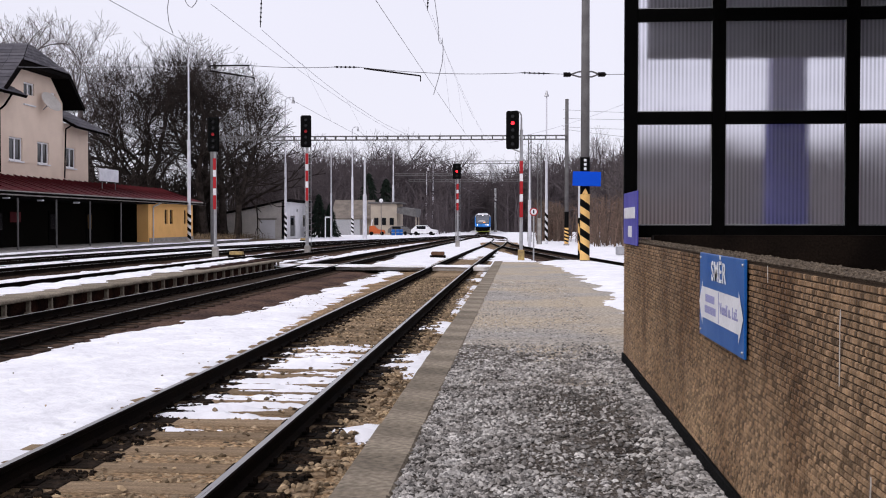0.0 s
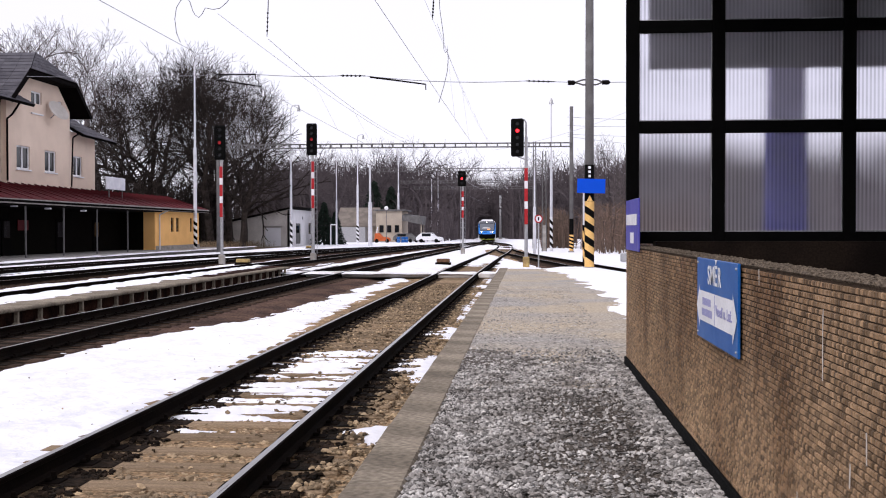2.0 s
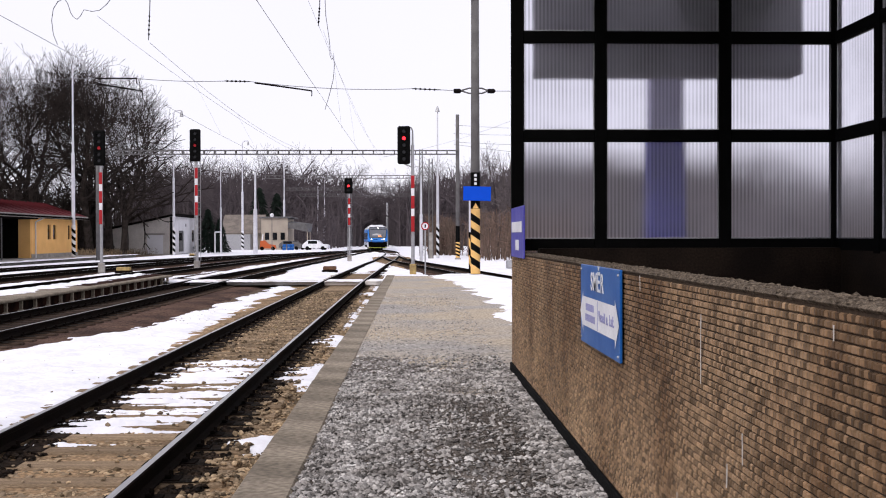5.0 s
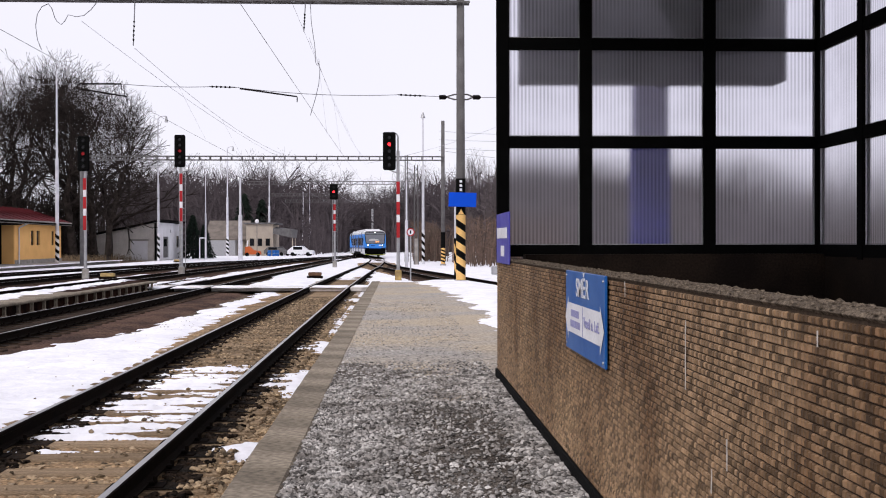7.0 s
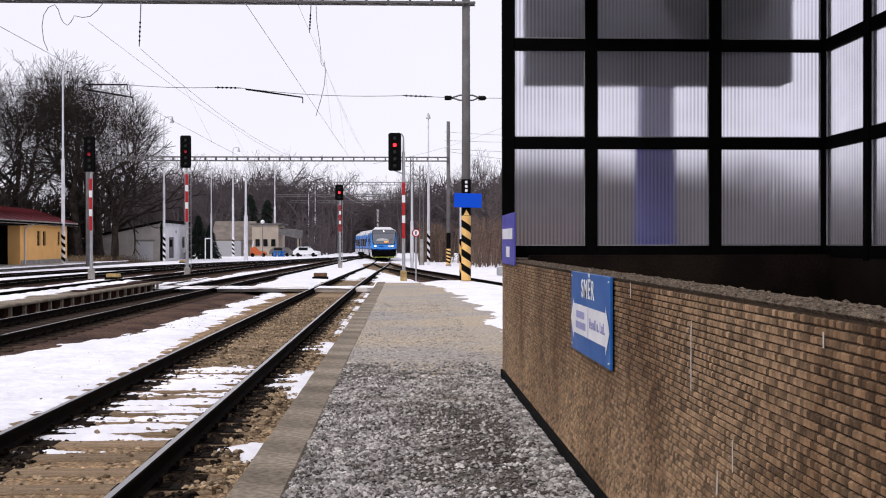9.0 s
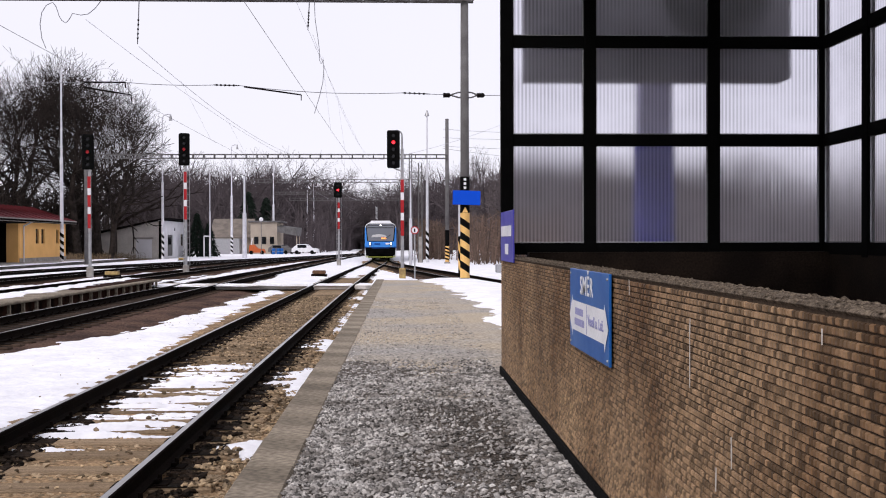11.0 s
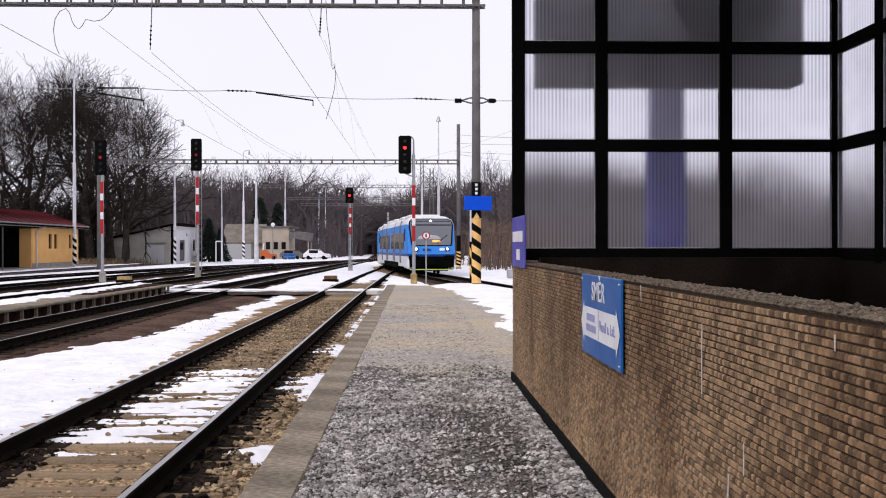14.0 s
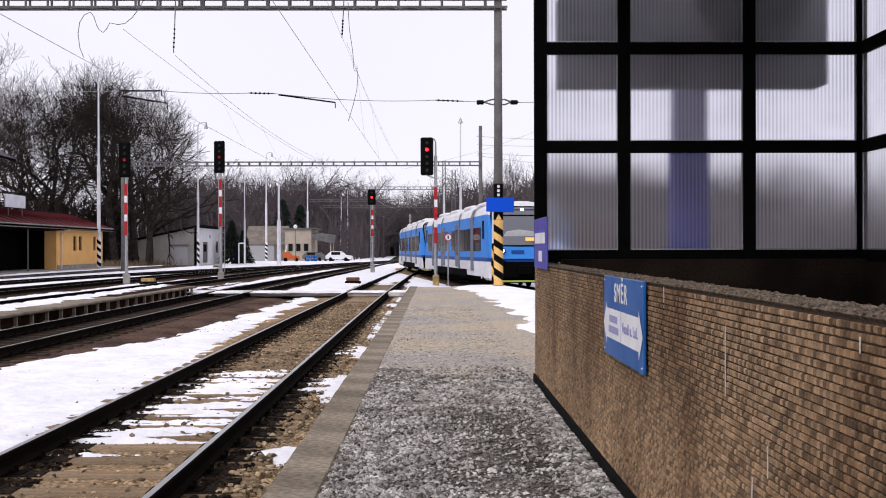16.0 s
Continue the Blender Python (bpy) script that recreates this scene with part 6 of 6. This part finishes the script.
for y in (60.6, 66.3, 72.0, 77.8, 84.0):
    Mesh().box(EDGE - 0.24, EDGE - 0.15, y - 0.045, y + 0.045, -0.2, 3.1, 0, 0.01).make("post", M["mast_grey"], canopy, "slim grey post")
for y, z in ((65.0, 3.02), (69.8, 2.95), (75.6, 2.9)):
    lamp = Mesh().box(EDGE - 0.5, EDGE - 0.1, y - 0.12, y + 0.12, z - 0.1, z + 0.02, 0, 0.03)
    lamp.make("lamp", M["pale_post"], canopy, "small pale lamp housing")
signb = thing("roof_sign", "blank pale sign board standing on the canopy roof", "sign", pose(-31.4, 84.2, 4.62))
Mesh().box(-0.04, 0.04, -2.0, 2.0, 0, 0.95, 0, 0.01).make("board", M["pale_post"], signb)
for dy in (-1.4, 1.4):
    Mesh().tube((0, dy, -0.6), (0, dy, 0.1), 0.04, 0.04, 6).make("leg", M["mast_grey"], signb)
# wall and doors carry the canopy's shade in their colour
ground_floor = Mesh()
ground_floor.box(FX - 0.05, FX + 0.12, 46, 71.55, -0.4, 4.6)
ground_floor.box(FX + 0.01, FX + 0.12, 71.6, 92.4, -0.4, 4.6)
gf = tagged(ground_floor.make("wall_station", M["shaded_wall"]), "ground floor wall, brown darkened for the canopy's shade", "wall", kind="structure")
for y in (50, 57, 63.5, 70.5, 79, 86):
    dr = tagged(Mesh().box(FX + 0.12, FX + 0.2, y, y + 1.3, -0.2, 2.3, 0, 0.01).make("door_station", M["dark_wood_shade"]), "wooden station door, darkened for the canopy's shade", "door", kind="structure")
    Mesh().box(FX + 0.2, FX + 0.22, y + 0.2, y + 1.1, 1.0, 2.1).make("pane", M["pane"], dr)
# the boards' red is darkened because they hang in shade
for y in (67.5, 73.5):
    rb = thing("red_board", "red notice board, darkened for the canopy's shade", "notice board", pose(FX + 0.2, y, 1.5))
    Mesh().box(0, 0.05, -0.8, 0.8, 0, 0.7, 0, 0.01).make("panel", M["canopy_red"], rb)
annexe = thing("annexe", "low ochre annexe with paired small windows under the red roof", "annexe")
AX = -31.0
wall_with_holes("front_wall", AX, 92.4, 105.0, -0.5, 3.15, [(96.5, 97.35, 1.35, 2.6), (98.0, 98.85, 1.35, 2.6), (102.2, 102.95, 1.35, 2.6), (103.5, 104.25, 1.35, 2.6)], M["ochre"], annexe, 0.3, "ochre rendered wall")
Mesh().box(-32.0, AX - 0.02, 92.2, 92.4, -0.5, 3.15).make("end_wall", M["ochre"], annexe)
# rear part of the end wall is near black: canopy shading as colour
Mesh().box(-34.0, -32.01, 92.2, 92.4, -0.5, 3.15).make("end_wall", M["shaded_wall"], annexe, "end wall part coloured near black for the canopy's shade")
Mesh().box(-34.0, AX - 0.32, 104.7, 104.98, -0.5, 3.15).make("end_wall", M["ochre"], annexe)
Mesh().box(AX - 0.02, AX + 0.05, 92.38, 105.02, -0.5, 0.15, 0, 0.01).make("plinth", M["concrete"], annexe)
for a, b in ((96.5, 97.35), (98.0, 98.85), (102.2, 102.95), (103.5, 104.25)):
    w = Mesh().box(AX - 0.2, AX - 0.12, a, b, 1.35, 2.6, 0, 0.02).make("window", M["dark_wood_shade"], annexe, "brown-framed narrow window")
    Mesh().box(AX - 0.115, AX - 0.11, a + 0.1, b - 0.1, 1.47, 2.48).make("pane", M["pane"], w)
Mesh().pipe([(EDGE - 0.05, 93.6, 3.2), (AX + 0.08, 93.2, 2.8), (AX + 0.08, 93.2, -0.3)], 0.06, 8).make("downpipe", M["pale_post"], annexe, "pale downpipe")
plat = Mesh().box(-34.0, -26.3, 40, 108, -0.6, -0.18, 0, 0.03)
tagged(plat.make("platform_station", M["concrete"]), "worn concrete platform before the station house", "platform", kind="structure")
snow_field(-34, -25.8, 46, 108, 0.3, 0.5, lambda x, y: 0.03 * (x + 28.2) - 0.012 + 0.11 * rough(x, y * 0.5, 0.7), lambda x, y: -0.178 + (grade(y) + 0.12) * 0.0, "thin snow along the station platform's edge")

# ---- huts and buildings beyond ----
hut = thing("trackside_hut", "rendered hut with a low pent roof, side wall coloured for shadow", "hut")
HX, HY0, HY1 = -28.4, 134.5, 150.0
# front wall is coloured whiter, side wall beige as if in shadow
wall_with_holes("front_wall", HX, HY0, HY1, -0.8, 4.0, [(138.2, 141.4, -0.3, 2.3), (146.5, 148.4, 0.9, 2.4)], M["hut_white"], hut, 0.3, "lighter rendered wall towards the tracks")
side = Mesh()
side.add([(-36.2, HY0, -0.8), (HX, HY0, -0.8), (HX, HY0, 4.0), (-36.2, HY0, 2.33), (-36.2, HY0 + 0.3, -0.8), (HX, HY0 + 0.3, -0.8), (HX, HY0 + 0.3, 4.0), (-36.2, HY0 + 0.3, 2.33)],
         [(0, 1, 2, 3), (5, 4, 7, 6), (3, 2, 6, 7), (0, 3, 7, 4)])
side.make("side_wall", M["hut"], hut, "side wall, grey-beige for its shadow")
Mesh().box(-36.2, -35.9, HY0 + 0.31, HY1, -0.8, 2.33).make("back_wall", M["hut"], hut)
rf = Mesh()
rf.add([(-36.6, HY0 - 0.4, 2.3), (HX + 0.5, HY0 - 0.4, 4.15), (HX + 0.5, HY1 + 0.8, 4.15), (-36.6, HY1 + 0.8, 2.3), (-36.6, HY0 - 0.4, 2.5), (HX + 0.5, HY0 - 0.4, 4.35), (HX + 0.5, HY1 + 0.8, 4.35), (-36.6, HY1 + 0.8, 2.5)],
       [(3, 2, 1, 0), (4, 5, 6, 7), (0, 1, 5, 4), (1, 2, 6, 5), (2, 3, 7, 6), (3, 0, 4, 7)])
rf.make("roof", M["dark_wood_shade"], hut, "thin dark roof")
Mesh().box(-31.4, -29.5, HY0 - 0.05, HY0 - 0.01, -0.5, 1.75, 0, 0.01).make("garage_door", M["hut_white"], hut, "pale garage door")
Mesh().box(-31.6, -29.3, HY0 - 0.12, HY0 - 0.02, 1.76, 1.98, 0, 0.01).make("lintel", M["concrete"], hut)
dd = Mesh().box(HX - 0.2, HX - 0.1, 138.2, 141.4, -0.3, 2.3, 0, 0.01).make("door", M["mast_grey"], hut, "grey hut door")
Mesh().box(HX - 0.09, HX - 0.08, 138.9, 140.7, 1.1, 2.0).make("pane", M["pane"], dd)
Mesh().box(HX - 0.2, HX - 0.1, 146.5, 148.4, 0.9, 2.4, 0, 0.01).make("window", M["pane"], hut)
Mesh().tube((HX + 0.02, 142.3, 3.0), (HX + 0.1, 142.3, 3.0), 0.2, 0.2, 10).make("lamp", M["galvanised"], hut)

depot = thing("depot_building", "low tan depot building with a grey lean-to roof", "building")
Mesh().box(-31.0, -24.6, 187.5, 196, -0.9, 2.2, 0, 0.02).make("wall", M["tan"], depot)
Mesh().box(-24.6, -20.2, 186, 196, -0.9, 4.6, 0, 0.02).make("gabled_wall", M["tan"], depot)
slope = Mesh()
slope.add([(-31.6, 186.6, 1.95), (-24.62, 186.6, 1.95), (-24.62, 192.0, 5.1), (-31.6, 192.0, 5.1), (-24.62, 197.0, 1.95), (-31.6, 197.0, 1.95),
           (-31.6, 186.6, 2.15), (-24.62, 186.6, 2.15), (-24.62, 192.0, 5.3), (-31.6, 192.0, 5.3), (-24.62, 197.0, 2.15), (-31.6, 197.0, 2.15)],
          [(6, 7, 8, 9), (9, 8, 10, 11), (3, 2, 1, 0), (5, 4, 2, 3), (0, 1, 7, 6), (4, 5, 11, 10), (1, 2, 8, 7), (2, 4, 10, 8), (3, 0, 6, 9), (5, 3, 9, 11)])
slope.make("pitched_roof", M["old_roof"], depot, "weathered brown-grey pitched roof")
Mesh().box(-25.0, -19.6, 185.6, 196.4, 4.6, 4.85, 0, 0.03).make("flat_roof", M["mast_grey"], depot, "flat grey roof")
Mesh().box(-31.0, -26.0, 183.0, 185.95, -0.9, 1.9, 0, 0.03).make("shed", M["galvanised"], depot, "grey sheet-metal shed front")
for x in (-24.0, -22.7, -21.4):
    Mesh().box(x, x + 0.7, 185.9, 185.98, 1.0, 2.2, 0, 0.01).make("window", M["pane"], depot)
porch = Mesh()
porch.add([(-20.2, 186, 3.0), (-16.8, 186, 2.3), (-16.8, 192, 2.3), (-20.2, 192, 4.0), (-20.2, 186, 3.9), (-17.2, 186, 3.7), (-16.6, 192, 3.7), (-20.2, 192, 4.2)], [(0, 1, 5, 4), (4, 5, 6, 7), (1, 2, 6, 5), (3, 2, 1, 0)])
porch.make("lean_to", M["mast_grey"], depot, "sloping lean-to roof")
for y in (186.4, 191.5):
    Mesh().tube((-17.0, y, -0.9), (-17.0, y, 2.8), 0.1, 0.1, 6).make("post", M["tan"], depot)
globe = thing("globe_lamp", "white globe lamp on a thin pole", "lamp", pose(-21.6, 176, -0.5))
Mesh().tube((0, 0, 0), (0, 0, 5.2), 0.06, 0.05, 8).make("pole", M["mast_grey"], globe)
g = Mesh()
g.add([(0.32 * math.cos(a) * math.cos(b), 0.32 * math.sin(a) * math.cos(b), 5.4 + 0.32 * math.sin(b)) for b in span(-1.57, 1.57, 6) for a in span(0, 2 * math.pi, 12)[:-1]],
      [(j * 12 + i, j * 12 + (i + 1) % 12, (j + 1) * 12 + (i + 1) % 12, (j + 1) * 12 + i) for j in range(6) for i in range(12)])
g.make("globe", M["white"], globe, smooth=True)


def car(at, paint, label, length=4.4, high=1.5):
    c = thing("car", label, "car", at, group="parked cars")
    prof = [(0, 0.35), (0, 0.75), (0.25, 0.9), (1.1, 0.98), (1.8, high), (length - 0.9, high), (length - 0.15, 1.0), (length, 0.85), (length, 0.35)]
    m = Mesh()
    m.sweep([(a, b) for a, b in prof], [((0, y, 0), (1, 0, 0), (0, 0, 1)) for y in (-0.85, 0.85)])
    m.make("body", paint, c)
    for y in (-0.862, 0.862):
        Mesh().box(1.75, length - 0.95, min(y, y * 0.98), max(y, y * 0.98), 1.02, high - 0.1, 0, 0.005).make("side_window", M["pane"], c)
        for x in (0.85, length - 0.85):
            wh = Mesh().tube((x, y * 0.85, 0.32), (x, y * 1.01, 0.32), 0.32, 0.32, 14).make("wheel", M["tyre"], c)
    ws = Mesh().add([(1.18, -0.7, 1.02), (1.18, 0.7, 1.02), (1.74, 0.66, high - 0.04), (1.74, -0.66, high - 0.04)], [(0, 3, 2, 1)])
    ws.make("windscreen", M["pane"], c)
    return c


car(pose(-17.2, 182.0, grade(182) - 0.2, 0, 0, 150), M["mast_grey"], "dark silver car parked before the depot")
car(pose(-13.0, 180.5, grade(180) - 0.2, 0, 0, 172), M["white"], "white car parked before the depot", 4.2, 1.6)
digger = thing("track_machine", "small orange works machine standing in the yard", "works vehicle", pose(-22.6, 178, grade(178) - 0.2))
digger.scale = (0.75, 0.75, 0.75)
Mesh().add([(-1.6, 0, 0.4), (1.8, 0, 0.4), (1.6, 0, 1.1), (0.2, 0, 1.3), (-0.6, 0, 2.1), (-1.5, 0, 2.0), (-1.6, 1.6, 0.4), (1.8, 1.6, 0.4), (1.6, 1.6, 1.1), (0.2, 1.6, 1.3), (-0.6, 1.6, 2.1), (-1.5, 1.6, 2.0)],
           [(0, 1, 2, 3, 4, 5), (11, 10, 9, 8, 7, 6), (1, 7, 8, 2), (2, 8, 9, 3), (3, 9, 10, 4), (4, 10, 11, 5), (5, 11, 6, 0)]).make("body", M["orange"], digger)
Mesh().tube((-1.2, 0.8, 2.0), (-1.0, 0.8, 3.4), 0.12, 0.1, 8).make("boom", M["white"], digger)
for x in (-1.1, 1.2):
    Mesh().tube((x, -0.1, 0.4), (x, 0.15, 0.4), 0.42, 0.42, 14).make("wheel", M["tyre"], digger)
for k, x in enumerate((-20.0, -19.3, -18.8)):
    br = thing("barrel", "blue barrel standing in the yard", "barrel", pose(x, 179 + 0.3 * k, grade(179) - 0.2), group="blue barrels")
    Mesh().tube((0, 0, 0), (0, 0, 0.95), 0.3, 0.3, 12).make("drum", M["sign_blue"], br)
    Mesh().tube((0, 0, 0.45), (0, 0, 0.5), 0.315, 0.315, 12).make("hoop", M["galvanised"], br)
# ---- bare winter trees ----
def bare_tree(seed, height, wide, levels, limbs, low):
    """Limbs rise from a short trunk and fork into fine twigs within a rounded crown."""
    g = random.Random(seed)
    m, trunk = Mesh(), Mesh()
    mid, tall, broad = height * (0.5 + low * 0.28), height * (0.5 - low * 0.28), height * wide

    def inside(p):
        return (p.x * p.x + p.y * p.y) / (broad * broad) + ((p.z - mid) / tall) ** 2

    def stray(k):
        return Vector((g.gauss(0, k), g.gauss(0, k), g.gauss(0, k * 0.7)))

    def grow(p, way, length, r, level):
        steps = 3 if level > 1 else 2 if level == 1 else 1
        for s in range(steps):
            way = (way + stray(0.24) + Vector((0, 0, 0.02))).normalized()
            q = p + way * (length / steps)
            r2 = max(r * 0.86, 0.014)
            m.tube(p, q, r, r2, 5 if level > 3 else 4 if level > 2 else 3, caps=False)
            p, r = q, r2
            if level == 0 or (inside(p) > 1.0 and level < 4):
                return
            out = Vector((p.x, p.y, (p.z - mid) * 0.6))
            out = out.normalized() if out.length > 0.1 else Vector((0, 0, 1))
            if g.random() < 0.14:
                continue
            a = g.uniform(0, 6.283)
            side = way.cross(Vector((math.cos(a), math.sin(a), g.uniform(-0.4, 0.4)))).normalized()
            grow(p, (way * 0.7 + side * g.uniform(0.6, 1.1) + out * 0.38).normalized(), length * g.uniform(0.55, 0.8), r * g.uniform(0.5, 0.65), level - 1)
        for turn in (-1, 1):
            side = way.cross(stray(1.0)).normalized()
            grow(p, (way + side * turn * g.uniform(0.25, 0.5) + Vector((0, 0, 0.05))).normalized(), length * g.uniform(0.65, 0.85), r * g.uniform(0.65, 0.8), level - 1)

    p, r, way = Vector((0, 0, -0.5)), height * 0.021, Vector((g.gauss(0, 0.03), g.gauss(0, 0.03), 1)).normalized()
    fork = height * low
    for s in range(5):
        way = (way + stray(0.05)).normalized()
        q = p + way * (fork + 0.5) / 5
        trunk.tube(p, q, r * (1.35 if s == 0 else 1.0), r * 0.93, 9, caps=False)
        p, r = q, r * 0.93
    first = g.uniform(0, 6.283)
    for k in range(limbs):
        a = first + k * 6.283 / limbs + g.gauss(0, 0.25)
        lean = 0.15 if k == 0 else g.uniform(0.4, 1.15)
        at = p - way * (0 if k == 0 else g.uniform(0, fork * 0.35))
        grow(at, Vector((math.cos(a) * lean, math.sin(a) * lean, 1)).normalized(), height * g.uniform(0.24, 0.3), r * (0.85 if k == 0 else g.uniform(0.5, 0.7)), levels)
    top = max(v[2] for v in m.v)
    k = height / top
    for part in (m, trunk):
        part.v = [(x * k, y * k, z * k) for x, y, z in part.v]
    return m, trunk


def tree_data(seed, wide, levels, limbs, low, bark):
    m, trunk = bare_tree(seed, 20, wide, levels, limbs, low)
    return m.data("crown", [M[bark]]), trunk.data("trunk", [M[bark]])


TREE_DATA = [tree_data(s, w, lv, n, low, "bark") for s, w, lv, n, low in ((1, 0.27, 5, 5, 0.3), (2, 0.29, 5, 5, 0.26), (3, 0.25, 5, 4, 0.32), (4, 0.29, 5, 5, 0.24))]
FAR_DATA = [tree_data(s, w, 4, 5, low, "bark_hazy") for s, w, low in ((5, 0.27, 0.22), (6, 0.33, 0.18), (7, 0.24, 0.3), (8, 0.3, 0.2))]
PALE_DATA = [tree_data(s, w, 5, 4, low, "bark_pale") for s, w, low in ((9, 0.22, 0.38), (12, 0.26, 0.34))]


def tree(x, y, h, k, turn, far=False, z=None):
    ob = new("tree")
    tagged(ob, "tall bare winter tree with dense dark branches" if not far else "distant bare tree at the wood's edge", "tree", group="bare trees beyond the yard")
    ob.matrix_basis = pose(x, y, ground_z(x, y) if z is None else z, 0, 0, turn)
    kinds = PALE_DATA if far == 2 else FAR_DATA if far else TREE_DATA
    for name, data in zip(("crown", "trunk"), kinds[k % len(kinds)]):
        piece = new(name, data)
        piece.parent, piece.scale = ob, (h / 20 * 1.05, h / 20 * 1.05, h / 20)
    return ob


for i, (x, y, h) in enumerate(((-40.4, 121, 22.5), (-37.0, 127, 24), (-34.4, 121, 23), (-30.8, 121, 19.5), (-43.5, 128, 21.5), (-33.0, 130, 22), (-36.0, 133, 24), (-41.6, 118, 19), (-33.0, 124, 20.5), (-45.2, 123, 22.5))):
    tree(x, y, h, i, i * 77)
for i, (x, y, h) in enumerate(((-38, 232, 20), (-31, 226, 21), (-25.5, 235, 22.5), (-20, 228, 21), (-14.5, 240, 19), (-44, 238, 20), (-28, 215, 16))):
    tree(x, y, h, i, i * 47, True)
for i, (x, y, h) in enumerate(((-51.6, 121, 26.0), (-46.2, 119, 25.2), (-58.5, 126, 26), (-66, 134, 27.5))):
    tree(x, y, h, i, i * 61, 2)
g = random.Random(11)
for i in range(44):
    u = g.random()
    x, y = -62 + 105 * u + g.uniform(-2, 2), g.uniform(250, 330)
    if abs(x - TRAIN_LINE(y)) < 5:
        continue
    dip = 1 - 0.16 * math.exp(-((x + 4) / 14) ** 2)
    tree(x, y, g.uniform(19, 25) * dip, i, g.uniform(0, 360), True)
for i, (x, y, h) in enumerate(((9, 118, 12), (12, 128, 13), (14, 110, 11), (17, 122, 11.5), (21, 112, 11), (25, 126, 12), (30, 118, 11.5), (14, 150, 15), (22, 155, 14), (33, 150, 14),
                               (8, 170, 15), (44, 150, 14))):
    tree(x, y, h, i + 1, i * 53, True)


# ---- far wood, brush and grass ----
def thicket(name, count, place, size, mat, label, category, seed, twigs=6, lean=0.35):
    g = random.Random(seed)
    m = Mesh()
    for _ in range(count):
        x, y, k = place(g)
        z, h = ground_z(x, y) - 0.1, g.uniform(*size) * k
        top = Vector((x + g.gauss(0, lean) * h * 0.2, y, z + h))
        p = Vector((x, y, z))
        m.tube(p, top, h * 0.014 + 0.004, h * 0.004, 3, caps=False)
        for _ in range(twigs):
            a = p.lerp(top, g.uniform(0.15, 0.95))
            b = a + Vector((g.gauss(0, 0.2), g.gauss(0, 0.1), g.uniform(0.05, 0.28))) * h
            m.tube(a, b, h * 0.007 + 0.003, 0.002, 3, caps=False)
    return tagged(m.make(name, mat), label, category, kind="stuff")


def far_place(g):
    while True:
        x, y = g.uniform(-75, 75), g.uniform(255, 350)
        if abs(x - TRAIN_LINE(min(y, 320))) > 3.5 or y > 321:
            return x, y, 1 - 0.2 * math.exp(-((x + 6) / 12) ** 2)


thicket("far_wood", 4200, far_place, (10, 19), M["bark_hazy"], "dense grey-brown winter wood at the end of the yard", "wood", 3, 9)
thicket("far_wood", 1100, lambda g: (g.uniform(-32, 22), g.uniform(324, 345), 1.0), (9, 16), M["bark_hazy"], "grey-brown winter wood closing the bend of the line", "wood", 13, 9)
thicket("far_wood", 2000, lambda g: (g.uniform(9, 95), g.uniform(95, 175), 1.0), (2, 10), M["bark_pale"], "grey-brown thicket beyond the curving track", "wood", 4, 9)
thicket("brush", 300, lambda g: (g.uniform(5.5, 13), g.uniform(84, 112), 1.0), (1.5, 4.5), M["russet"], "russet brush behind the curving track", "brush", 5, 8)
thicket("brush", 260, lambda g: (g.uniform(2.0, 5.4), g.uniform(112, 130), 1.0), (1.5, 4.5), M["russet"], "russet brush behind the lattice masts", "brush", 15, 8)
thicket("brush", 1300, lambda g: (g.uniform(-60, -37), g.uniform(112, 150), 1.0), (2.5, 8.5), M["bark"], "dark undergrowth below the grove", "brush", 6, 8)
thicket("dry_grass", 2600, lambda g: (lambda u: (-29.5 - 6 * u - g.uniform(0, 3), 106 + 28 * g.random(), 1.0))(g.random()), (0.3, 1.0), M["drygrass"], "dry brown grass on the bank below the trees", "grass", 7, 3)
thicket("brush", 300, lambda g: (g.uniform(-34, -14), g.uniform(200, 240), 1.0), (3, 9), M["bark_hazy"], "brush behind the depot", "brush", 8, 9)
# dark conifer beside the hut
for cx, cy, ch in ((-26.2, 146, 5.8), (-25.2, 149, 4.6), (-27.5, 205, 11.5), (-24.5, 207, 10.5)):
    con = thing("conifer", "small dark conifer beside the hut" if ch < 6 else "dark fir behind the depot", "tree", pose(cx, cy, ground_z(cx, cy)), group="conifers")
    Mesh().tube((0, 0, 0), (0, 0, ch * 0.9), 0.12, 0.03, 6).make("trunk", M["bark"], con)
    nd, gg = Mesh(), random.Random(int(ch * 10))
    for _ in range(900):
        t = gg.random() ** 1.3
        rr = ch * 0.3 * (1 - t) * gg.uniform(0.35, 1.1)
        a = gg.uniform(0, 6.283)
        c = Vector((rr * math.cos(a), rr * math.sin(a), 0.2 + t * ch * 0.95))
        s = ch * 0.05
        u = Vector((math.cos(a), math.sin(a), -0.4)) * s
        w = Vector((-math.sin(a), math.cos(a), gg.uniform(-0.3, 0.3))) * s * 0.4
        nd.add([c - w, c + u * 1.5, c + w, c + Vector((0, 0, s * 0.5))], [(0, 1, 3), (1, 2, 3), (0, 3, 2), (0, 2, 1)])
    nd.make("crown", M["needles"], con, "dark green needles")["kind"] = "stuff"


motions()
